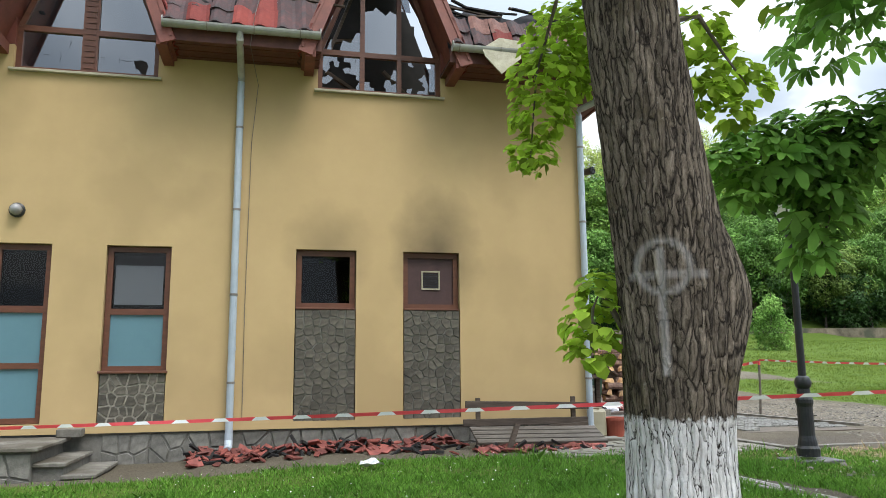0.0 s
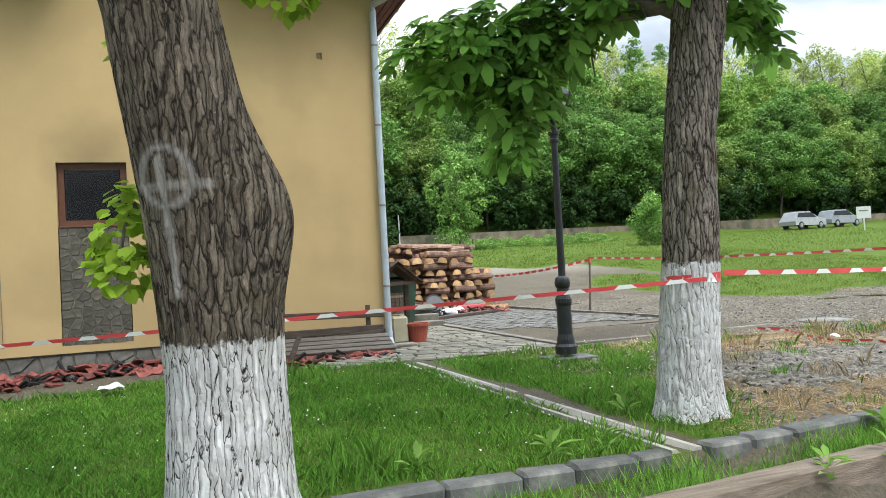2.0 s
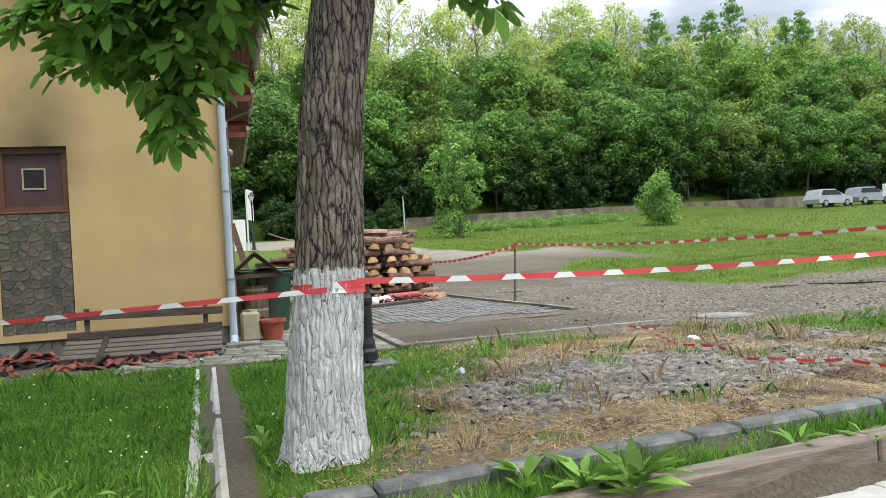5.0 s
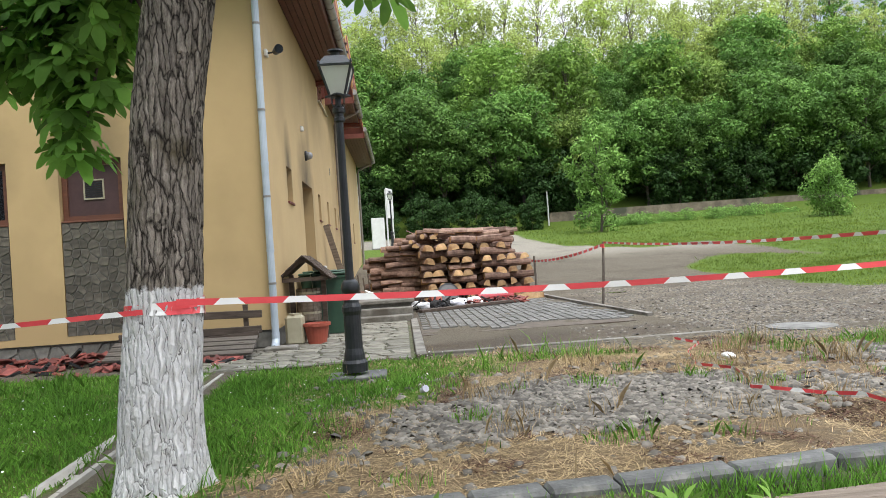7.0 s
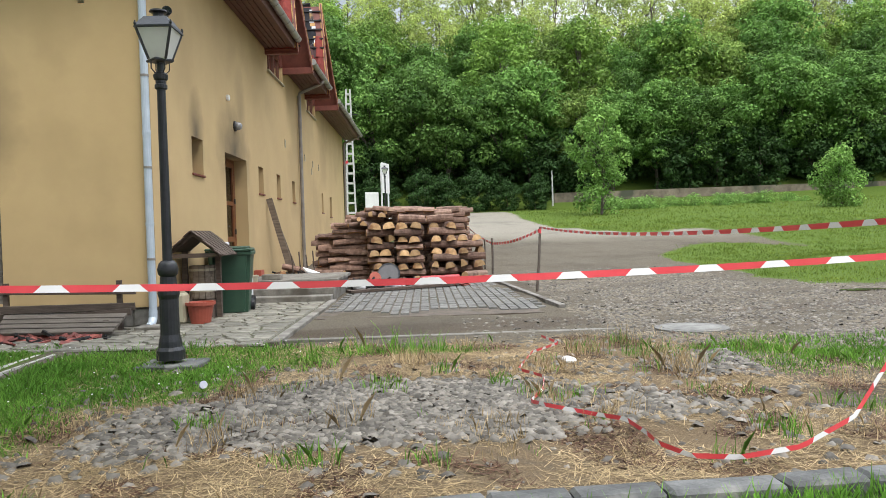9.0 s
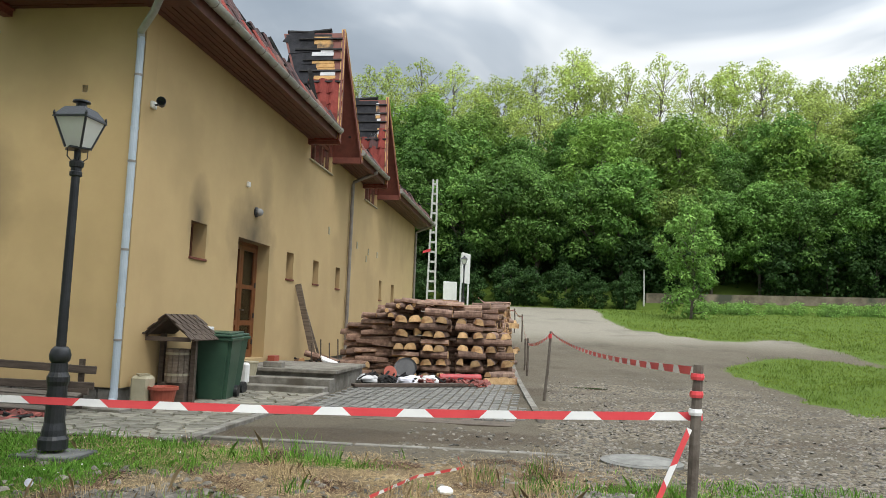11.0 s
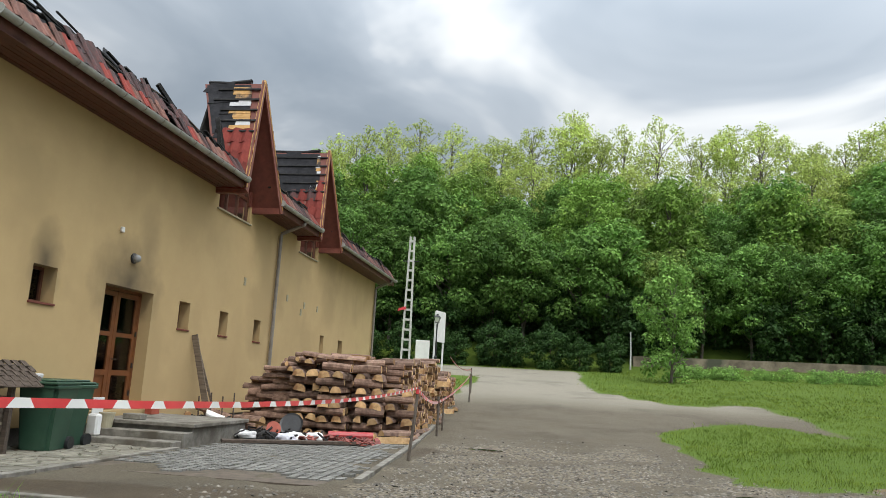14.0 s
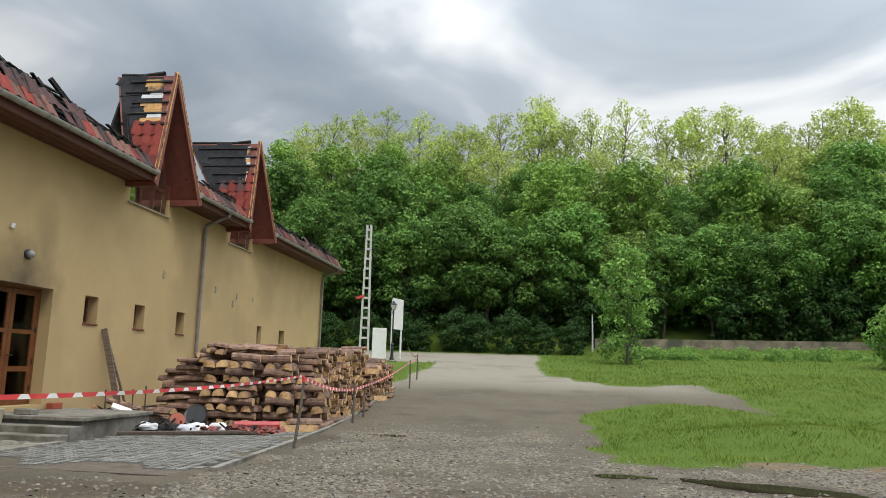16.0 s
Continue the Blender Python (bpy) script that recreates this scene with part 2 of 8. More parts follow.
M_COBBLE = surf("flat_paving_stone", (0.125, 0.116, 0.09), (0.25, 0.235, 0.188), 5, 0.9, 0.5, 50, vary=0.25)
M_PEBBLE = leaf_mat("grey_stone_chips", (0.09, 0.081, 0.068), (0.215, 0.195, 0.162), 0.0, 9.0)
M_GRASS = leaf_mat("grass_blades", (0.095, 0.225, 0.03), (0.2, 0.39, 0.06), 0.35, 0.8)
M_STRAW = leaf_mat("dry_grass", (0.3, 0.22, 0.115), (0.5, 0.38, 0.215), 0.15, 2.0)
M_MEADOW = leaf_mat("meadow_blades", (0.11, 0.175, 0.024), (0.22, 0.28, 0.05), 0.3, 0.5)
M_YOUNG = leaf_mat("light_green_leaves", (0.15, 0.29, 0.065), (0.27, 0.44, 0.11), 0.35, 0.6)
M_WEED = leaf_mat("broad_weed_leaves", (0.14, 0.26, 0.05), (0.24, 0.4, 0.08), 0.3, 2.0)
M_CHEST = leaf_mat("dark_green_leaves", (0.1, 0.23, 0.04), (0.22, 0.41, 0.075), 0.42, 1.5)
M_LIME = leaf_mat("lime_green_leaves", (0.22, 0.36, 0.03), (0.4, 0.56, 0.065), 0.5, 1.5)
# undergrowth leaves: the shade under the trees is put into this dark colour
M_UNDERSHADE = leaf_mat("shaded_undergrowth_leaves", (0.022, 0.055, 0.014), (0.05, 0.11, 0.025), 0.12, 0.6)
M_WOODS = [leaf_mat("wood_leaves", (0.083, 0.18, 0.04), (0.172, 0.305, 0.067), 0.3, 0.35, vary=0.28),
           leaf_mat("fresh_wood_leaves", (0.135, 0.248, 0.046), (0.245, 0.38, 0.077), 0.28, 0.35, vary=0.2),
           leaf_mat("young_pale_leaves", (0.34, 0.42, 0.12), (0.54, 0.62, 0.2), 0.5, 0.4, vary=0.2),
           leaf_mat("olive_wood_leaves", (0.14, 0.22, 0.05), (0.24, 0.335, 0.08), 0.3, 0.35, vary=0.25)]
M_TWIG = surf("grey_brown_bark", (0.07, 0.055, 0.042), (0.16, 0.135, 0.11), 9, 0.9, 0.8, 40)


def bark_mat(name, white_top, cell, white_crack, low=(0.085, 0.068, 0.05), high=(0.28, 0.235, 0.185)):
    """Bark of plates parted by dark cracks; whitewash up to a ragged line at white_top above the ground."""
    m = bpy.data.materials.new(name)
    m.use_nodes = True
    n, l = m.node_tree.nodes, m.node_tree.links
    b = n["Principled BSDF"]
    b.inputs["Roughness"].default_value = 0.92
    b.inputs["Specular IOR Level"].default_value = 0.15
    tc, sp = n.new("ShaderNodeTexCoord"), n.new("ShaderNodeSeparateXYZ")
    l.new(tc.outputs["Object"], sp.inputs[0])

    def noi(vec, scale, det, ro=0.6):
        k = n.new("ShaderNodeTexNoise")
        k.inputs["Scale"].default_value, k.inputs["Detail"].default_value, k.inputs["Roughness"].default_value = scale, det, ro
        l.new(vec, k.inputs["Vector"])
        return k

    def mapr(sock, a, z, lo=0.0, hi=1.0):
        k = n.new("ShaderNodeMapRange")
        for i, v in enumerate((a, z, lo, hi)):
            k.inputs[i + 1].default_value = v
        l.new(sock, k.inputs[0])
        return k.outputs[0]

    def mth(op, p, q):
        k = n.new("ShaderNodeMath")
        k.operation = op
        for i, v in ((0, p), (1, q)):
            if isinstance(v, (int, float)):
                k.inputs[i].default_value = v
            else:
                l.new(v, k.inputs[i])
        return k.outputs[0]

    def mixc(f, p, q, mode="MIX"):
        k = n.new("ShaderNodeMix")
        k.data_type, k.blend_type = "RGBA", mode
        for i, v in ((0, f), (6, p), (7, q)):
            if isinstance(v, (int, float)):
                k.inputs[i].default_value = v
            elif isinstance(v, tuple):
                k.inputs[i].default_value = (*v, 1)
            else:
                l.new(v, k.inputs[i])
        return k.outputs[2]
    # coordinates bent by noise, so that the cracks wander
    bend = noi(tc.outputs["Object"], 7.0, 3.0)
    vm = n.new("ShaderNodeVectorMath")
    vm.operation = "MULTIPLY_ADD"
    l.new(bend.outputs["Color"], vm.inputs[0])
    vm.inputs[1].default_value = (0.05, 0.05, 0.05)
    l.new(tc.outputs["Object"], vm.inputs[2])
    mp = n.new("ShaderNodeMapping")
    mp.inputs["Scale"].default_value = cell
    l.new(vm.outputs[0], mp.inputs[0])
    vo = n.new("ShaderNodeTexVoronoi")
    vo.feature = "DISTANCE_TO_EDGE"
    vo.inputs["Scale"].default_value = 1.0
    l.new(mp.outputs[0], vo.inputs["Vector"])
    vc = n.new("ShaderNodeTexVoronoi")
    vc.inputs["Scale"].default_value = 1.0
    l.new(mp.outputs[0], vc.inputs["Vector"])
    vs = n.new("ShaderNodeSeparateColor")
    l.new(vc.outputs["Color"], vs.inputs[0])
    grain = noi(mp.outputs[0], 2.6, 7.0, 0.75)
    big = noi(tc.outputs["Object"], 3.2, 4.0)
    depth = mth("ADD", vo.outputs["Distance"], mth("MULTIPLY", mth("SUBTRACT", grain.outputs["Fac"], 0.5), 0.2))
    crack = mapr(depth, 0.0, 0.12)
    ridge = mixc(mapr(grain.outputs["Fac"], 0.36, 0.66), low, high)
    ridge = mixc(1.0, ridge, mapr(vs.outputs[0], 0.0, 1.0, 0.7, 1.25), "MULTIPLY")
    ridge = mixc(mapr(big.outputs["Fac"], 0.55, 0.72, 0.0, 0.75), ridge, (0.085, 0.068, 0.03))
    lichen = noi(tc.outputs["Object"], 26.0, 3.0)
    ridge = mixc(mapr(lichen.outputs["Fac"], 0.66, 0.72, 0.0, 0.6), ridge, (0.36, 0.35, 0.29))
    col = mixc(crack, (0.02, 0.016, 0.013), ridge)
    edge = noi(tc.outputs["Object"], 30.0, 4.0)
    line = mapr(mth("ADD", mth("MULTIPLY", mth("SUBTRACT", edge.outputs["Fac"], 0.5), 0.12), sp.outputs[2]), white_top + 0.012, white_top - 0.012)
    lime = mixc(mapr(noi(tc.outputs["Object"], 9.0, 6.0, 0.7).outputs["Fac"], 0.35, 0.7), (0.62, 0.61, 0.59), (0.82, 0.82, 0.82))
    worn = mapr(noi(tc.outputs["Object"], 34.0, 5.0, 0.7).outputs["Fac"], 0.74, 0.68)
    cover = mth("MULTIPLY", mth("MULTIPLY", line, worn), mapr(depth, white_crack - 0.03, white_crack + 0.02))
    col = mixc(cover, col, lime)
    l.new(col, b.inputs["Base Color"])
    bp = n.new("ShaderNodeBump")
    bp.inputs["Strength"].default_value, bp.inputs["Distance"].default_value = 1.0, 0.02
    l.new(mth("ADD", mapr(depth, 0.0, 0.3), mth("MULTIPLY", grain.outputs["Fac"], 0.35)), bp.inputs["Height"])
    l.new(bp.outputs[0], b.inputs["Normal"])
    return m


M_BARK1 = bark_mat("furrowed_bark", 0.86, (31, 31, 2.3), 0.03)
M_BARK2 = bark_mat("scaly_bark", 1.08, (30, 30, 4.2), 0.014, (0.14, 0.115, 0.095), (0.4, 0.35, 0.295))


# ---- building blocks ----
def thing(name, loc, label, category, group="", kind="", rz=0.0):
    ob = new(name)
    ob.location, ob.rotation_euler = loc, (0, 0, radians(rz))
    return tagged(ob, label, category, group, kind)


def part(name, bm, material, parent=None, label="", smooth=False):
    me = bpy.data.meshes.new(name)
    bm.normal_update()
    bm.to_mesh(me)
    bm.free()
    me.materials.append(material)
    if smooth:
        me.shade_smooth()
    ob = new(name, me)
    ob.parent = parent
    return tagged(ob, label)


def child(name, me, parent, m, label=""):
    """One more object on an existing mesh."""
    ob = new(name, me)
    ob.parent = parent
    ob.matrix_local = m
    return tagged(ob, label)


def box(bm, x0, x1, y0, y1, z0, z1, bev=0.0, m=None):
    r = bmesh.ops.create_cube(bm, size=1.0)
    vs = r["verts"]
    t = Matrix.Translation(((x0 + x1) / 2, (y0 + y1) / 2, (z0 + z1) / 2)) @ Matrix.Diagonal((abs(x1 - x0), abs(y1 - y0), abs(z1 - z0), 1))
    bmesh.ops.transform(bm, matrix=t, verts=vs)
    if bev:
        es = list({e for v in vs for e in v.link_edges})
        q = bmesh.ops.bevel(bm, geom=es, offset=bev, segments=1, affect="EDGES")
        vs = list({v for f in q["faces"] for v in f.verts} | {v for v in vs if v.is_valid})
    if m is not None:
        bmesh.ops.transform(bm, matrix=m, verts=[v for v in vs if v.is_valid])
    return bm


def B(*a, **k):
    return box(bmesh.new(), *a, **k)


def rod(bm, p0, p1, r0, r1=None, n=10, cap=True):
    p0, p1 = Vector(p0), Vector(p1)
    d = p1 - p0
    m = Matrix.Translation((p0 + p1) / 2) @ d.to_track_quat("Z", "Y").to_matrix().to_4x4()
    bmesh.ops.create_cone(bm, cap_ends=cap, segments=n, radius1=r0, radius2=r0 if r1 is None else r1, depth=d.length, matrix=m)
    return bm


def beam(bm, p0, p1, w, h, up=(0, 0, 1)):
    """A square-edged timber from p0 to p1."""
    p0, p1 = Vector(p0), Vector(p1)
    d = (p1 - p0).normalized()
    s = d.cross(Vector(up)).normalized()
    u = s.cross(d)
    vs = []
    for p in (p0, p1):
        for a, b in ((-1, -1), (1, -1), (1, 1), (-1, 1)):
            vs.append(bm.verts.new(p + s * a * w / 2 + u * b * h / 2))
    for f in ((3, 2, 1, 0), (4, 5, 6, 7), (0, 1, 5, 4), (1, 2, 6, 5), (2, 3, 7, 6), (3, 0, 4, 7)):
        bm.faces.new([vs[i] for i in f])
    return bm


def tube(bm, pts, r, n=8):
    """A round tube along points; r one radius or one a point."""
    rs = r if isinstance(r, (list, tuple)) else [r] * len(pts)
    pts = [Vector(p) for p in pts]
    rings = []
    ref = Vector((0.31, 0.2, 0.93))
    for i, p in enumerate(pts):
        d = (pts[min(i + 1, len(pts) - 1)] - pts[max(i - 1, 0)]).normalized()
        a = d.cross(ref).normalized()
        b = d.cross(a)
        rings.append([bm.verts.new(p + (a * math.cos(k * math.tau / n) + b * math.sin(k * math.tau / n)) * rs[i]) for k in range(n)])
    for r0, r1 in zip(rings, rings[1:]):
        for k in range(n):
            bm.faces.new((r0[k], r0[(k + 1) % n], r1[(k + 1) % n], r1[k]))
    bm.faces.new(rings[0][::-1])
    bm.faces.new(rings[-1])
    return bm


def lathe(bm, prof, n=20, at=(0, 0, 0)):
    """Turn a profile of (radius, height) round the upright axis."""
    rings = []
    for r, z in prof:
        rings.append([bm.verts.new((at[0] + r * math.cos(k * math.tau / n), at[1] + r * math.sin(k * math.tau / n), at[2] + z)) for k in range(n)])
    for a, b in zip(rings, rings[1:]):
        for k in range(n):
            bm.faces.new((a[k], a[(k + 1) % n], b[(k + 1) % n], b[k]))
    bm.faces.new(rings[0][::-1])
    bm.faces.new(rings[-1])
    return bm


def slab(bm, poly, t, frame_m):
    """A flat polygon (u, v) given thickness t, laid by a matrix (u, v, outward)."""
    lo = [bm.verts.new(frame_m @ Vector((u, v, 0))) for u, v in poly]
    hi = [bm.verts.new(frame_m @ Vector((u, v, t))) for u, v in poly]
    k = len(poly)
    bm.faces.new(hi)
    bm.faces.new(lo[::-1])
    for i in range(k):
        bm.faces.new((lo[i], lo[(i + 1) % k], hi[(i + 1) % k], hi[i]))
    return bm


def raw_mesh(name, co, faces_loop, nv, material, parent=None):
    """A mesh from arrays: vertices, and faces that all have nv corners."""
    me = bpy.data.meshes.new(name)
    nf = len(faces_loop) // nv
    me.vertices.add(len(co))
    me.vertices.foreach_set("co", np.asarray(co, dtype=np.float32).ravel())
    me.loops.add(len(faces_loop))
    me.loops.foreach_set("vertex_index", np.asarray(faces_loop, dtype=np.int32))
    me.polygons.add(nf)
    me.polygons.foreach_set("loop_start", np.arange(nf, dtype=np.int32) * nv)
    me.update(calc_edges=True)
    me.materials.append(material)
    ob = new(name, me)
    ob.parent = parent
    return ob


def cells(w, h, n, rng, gap=0.012):
    """Irregular stone outlines that fill a w x h panel."""
    nx = max(1, round(math.sqrt(n * w / h)))
    ny = max(1, round(n / nx))
    pts = [((i + 0.5 + rng.uniform(-0.38, 0.38)) * w / nx, (j + 0.5 + rng.uniform(-0.38, 0.38)) * h / ny) for i in range(nx) for j in range(ny)]
    out = []
    reach = 2.6 * max(w / nx, h / ny)
    for p in pts:
        poly = [(0, 0), (w, 0), (w, h), (0, h)]
        for q in pts:
            if q is p or abs(q[0] - p[0]) > reach or abs(q[1] - p[1]) > reach:
                continue
            mx, my, dx, dy = (p[0] + q[0]) / 2, (p[1] + q[1]) / 2, q[0] - p[0], q[1] - p[1]
            ln = math.hypot(dx, dy)
            res = []
            for i in range(len(poly)):
                a, b = poly[i], poly[(i + 1) % len(poly)]
                da = ((a[0] - mx) * dx + (a[1] - my) * dy) / ln + gap / 2
                db = ((b[0] - mx) * dx + (b[1] - my) * dy) / ln + gap / 2
                if da <= 0:
                    res.append(a)
                if da * db < 0:
                    s = da / (da - db)
                    res.append((a[0] + s * (b[0] - a[0]), a[1] + s * (b[1] - a[1])))
            poly = res
            if len(poly) < 3:
                break
        clean = []
        for v in poly:
            if not clean or math.hypot(v[0] - clean[-1][0], v[1] - clean[-1][1]) > 0.012:
                clean.append(v)
        if len(clean) > 2 and math.hypot(clean[0][0] - clean[-1][0], clean[0][1] - clean[-1][1]) <= 0.012:
            clean.pop()
        if len(clean) >= 3:
            out.append(clean)
    return out


def stonework(parent, name, material, w, h, n, depth, frame_m, seed, gap=0.02):
    """Irregular stones, each an object, on a panel."""
    rng = random.Random(seed)
    for poly in cells(w, h, n, rng, gap):
        cx, cy = sum(p[0] for p in poly) / len(poly), sum(p[1] for p in poly) / len(poly)
        t = depth * rng.uniform(0.6, 1.2)
        bm = bmesh.new()
        lo = [bm.verts.new((u - cx, v - cy, 0)) for u, v in poly]
        hi = [bm.verts.new(((u - cx) * 0.93, (v - cy) * 0.93, t)) for u, v in poly]
        k = len(poly)
        bm.faces.new(hi)
        for i in range(k):
            bm.faces.new((lo[i], lo[(i + 1) % k], hi[(i + 1) % k], hi[i]))
        ob = part(name, bm, material, parent)
        ob.matrix_local = frame_m @ Matrix.Translation((cx, cy, 0))


# ---- ground ----
def sstep(a, b, x):
    t = np.clip((x - a) / (b - a), 0, 1)
    return t * t * (3 - 2 * t)


def height(x, y):
    """Height of the ground: flat by the house, rising up the meadow to the foot of the wooded hill."""
    x, y = np.asarray(x, dtype=float), np.asarray(y, dtype=float)
    s = y - 9.5
    z = 0.075 * (np.log1p(np.exp(-np.abs(s) / 1.5)) * 1.5 + np.maximum(s, 0))
    z = np.where(y > 50, 0.075 * 40.5 + 0.0 * y, z)
    z = z + 0.45 * np.exp(-((x - 15.2) / 2.6) ** 2 - ((y - 7.5) / 2.6) ** 2)
    z = z + 0.013 * np.maximum(x - 14, 0) * sstep(14, 40, y)
    wall_y = 48.0 + 0.06 * (x - 13)
    up = np.maximum(y - wall_y - 1.5, 0)
    z = z + 0.62 * np.minimum(up, 24) + 0.12 * np.clip(up - 24, 0, 60) + sstep(0.0, 0.5, y - wall_y) * 0.9
    z = z - 0.14 * sstep(-3.0, -7.0, x) * sstep(8, 0, y)
    kerb_y = kerb_line(x) - 0.05
    z = z - 0.11 * sstep(kerb_y - 0.02, kerb_y - 0.1, y)
    tim_y = -7.8 + 0.12 * np.maximum(x, -4)
    z = z - 0.17 * sstep(tim_y + 0.02, tim_y - 0.06, y)
    return z


def kerb_line(x):
    """Where the middle of the kerb runs."""
    return -7.28 + 0.09 * np.maximum(x, -0.2)


def gz(x, y):
    return float(height(x, y))


def axis(lo, hi, fine0, fine1, d):
    a = [fine0]
    while a[-1] < fine1:
        a.append(a[-1] + d)
    s = d
    while a[-1] < hi:
        s = min(s * 1.12, 4.0)
        a.append(a[-1] + s)
    b, s = [fine0], d
    while b[-1] > lo:
        s = min(s * 1.12, 4.0)
        b.append(b[-1] - s)
    return np.array(b[:0:-1] + a)


def wob(x, y, f, seed=0.0):
    return np.array([noise.noise((a * f, b * f, seed)) for a, b in zip(np.ravel(x), np.ravel(y))]).reshape(np.shape(x))


GX, GY = axis(-130, 150, -9, 14, 0.16), axis(-60, 170, -8.4, 8, 0.16)
gxx, gyy = np.meshgrid(GX, GY)
n1, n2 = wob(gxx, gyy, 0.9), wob(gxx, gyy, 0.35, 7.0)
rough_z = 0.018 * wob(gxx, gyy, 3.1, 3.0) + 0.03 * n1
gzz = height(gxx, gyy) + rough_z * sstep(-7.6, -7.2, gyy)


def ground_masks(x, y, n1, n2):
    """How much grass, dry straw and stone chips lie at a place."""
    wx, wy = x + 0.5 * n1, y + 0.5 * n2
    lawn = sstep(-0.1, 0.03, y - kerb_line(x)) * sstep(0.1, -0.5, x + 0.2 * n1) * sstep(-1.15, -1.7, wy + 0.3)
    near = sstep(2.3, 1.2, wx - 0.45 * (y + 4.6)) * sstep(-2.0, -2.5, wy) * sstep(-0.4, 0.1, x) * sstep(-0.05, 0.07, y - kerb_line(x))
    near = np.maximum(near, 0.75 * sstep(1.3, 0.7, np.hypot((wx - 3.0) / 1.2, (wy + 2.6) / 0.3)))
    gully = sstep(0.15, 0.1, np.abs(x + 0.22 + 0.04 * (y + 2.5)))
    right = sstep(10.5, 11.1, wx) * sstep(3.0, 4.2, wy - 0.1 * (x - 11)) * sstep(1.0, 0.0, (wy - 12.5 - 1.15 * np.maximum(x - 10.8, 0) * sstep(17.5, 13, x)) / 1.6)
    far = sstep(0.0, 1.2, wy - (22.0 + 0.05 * (x - 12)) + 0.55 * sstep(12.5, 9, x) * -9) * sstep(8.8, 10.4, wx - 0.06 * (y - 24) * 0) * sstep(47.0, 46.4, y)
    mid = sstep(15.5, 17.0, wx) * sstep(4, 6, wy) * sstep(47.0, 46.4, y)
    sign = sstep(4.4, 3.6, wx) * sstep(20, 22, wy) * sstep(35, 33.5, wy)
    behind = sstep(47.0, 48.5, y) + sstep(43.6, 44.6, y) * sstep(13, 10, x) + sstep(-11, -14, x) * sstep(40, 36, y)
    bare = np.maximum(sstep(1.0, 0.6, np.hypot((wx - 13.5) / 0.8, (wy - 4.0) / 0.45)), sstep(1.0, 0.5, np.hypot((wx - 15.4) / 1.2, (wy - 4.0) / 0.5)))
    right = right * (1 - 0.85 * bare)
    grass = np.clip(np.maximum.reduce([lawn * (1 - gully), near * (1 - gully), right, far, mid, sign, np.clip(behind, 0, 1)]), 0, 1)
    strip = sstep(-0.06, -0.16, y - kerb_line(x)) * sstep(-7.85, -7.7, y - 0.12 * np.maximum(x, -4))
    grass = np.maximum(grass, strip * (0.55 + 0.9 * n1))
    dry = sstep(0.3, 1.2, wx) * sstep(7.5, 5.5, wx) * sstep(0.0, 0.2, y - kerb_line(x)) * sstep(-1.9, -2.6, wy) * (0.72 + 0.5 * n2) * (1 - 0.8 * near)
    dry = np.maximum(dry, np.maximum(0.5 * right * sstep(0.05, 0.3, n1), 0.8 * bare))
    chips = np.maximum(sstep(1.0, 0.5, np.hypot((wx - 3.4) / 2.3, (wy + 5.2) / 1.0)), sstep(5.4, 5.9, wx) * sstep(10.9, 10.2, wx * 0.9 + 1.2) * sstep(12, 6, wy) * sstep(-5.0, -3, wy) * 0.9)
    chips = np.maximum(chips, 0.8 * sstep(5.6, 6.4, wx) * sstep(-3.5, -2, wy) * sstep(5, 3.5, wy))
    chips = chips * np.where(y > -2.5, np.clip(0.72 + 1.1 * n1 + 0.6 * n2, 0, 1), 1.0)
    return np.clip(grass, 0, 1), np.clip(dry, 0, 1), np.clip(chips, 0, 1)


mg, md, mc = ground_masks(gxx, gyy, n1, n2)
tar = sstep(17, 24, gyy + n2) * sstep(44.5, 43, gyy)
wet_ = np.zeros_like(gxx)
for px, py, ra_, rb_, an_ in ((12.5, 1.75, 1.6, 0.75, -22), (10.8, 2.2, 0.75, 0.4, 5), (5.45, 5.6, 0.5, 1.0, 0), (6.6, 6.8, 0.6, 0.35, 10), (3.3, -1.0, 1.6, 0.55, 4), (4.9, -0.6, 1.4, 0.4, -5), (7.2, 1.2, 0.9, 0.3, 20), (9.0, 0.2, 1.6, 0.4, 10)):
    c_, s_ = math.cos(radians(an_)), math.sin(radians(an_))
    ux, uy = (gxx - px) * c_ + (gyy - py) * s_, (gyy - py) * c_ - (gxx - px) * s_
    wet_ = np.maximum(wet_, sstep(1.15, 0.6, np.hypot(ux / ra_, uy / rb_) + 0.45 * n1))
ny_, nx_ = gxx.shape
idx = np.arange(nx_ * ny_).reshape(ny_, nx_)
quads = np.stack([idx[:-1, :-1], idx[:-1, 1:], idx[1:, 1:], idx[1:, :-1]], -1).ravel()


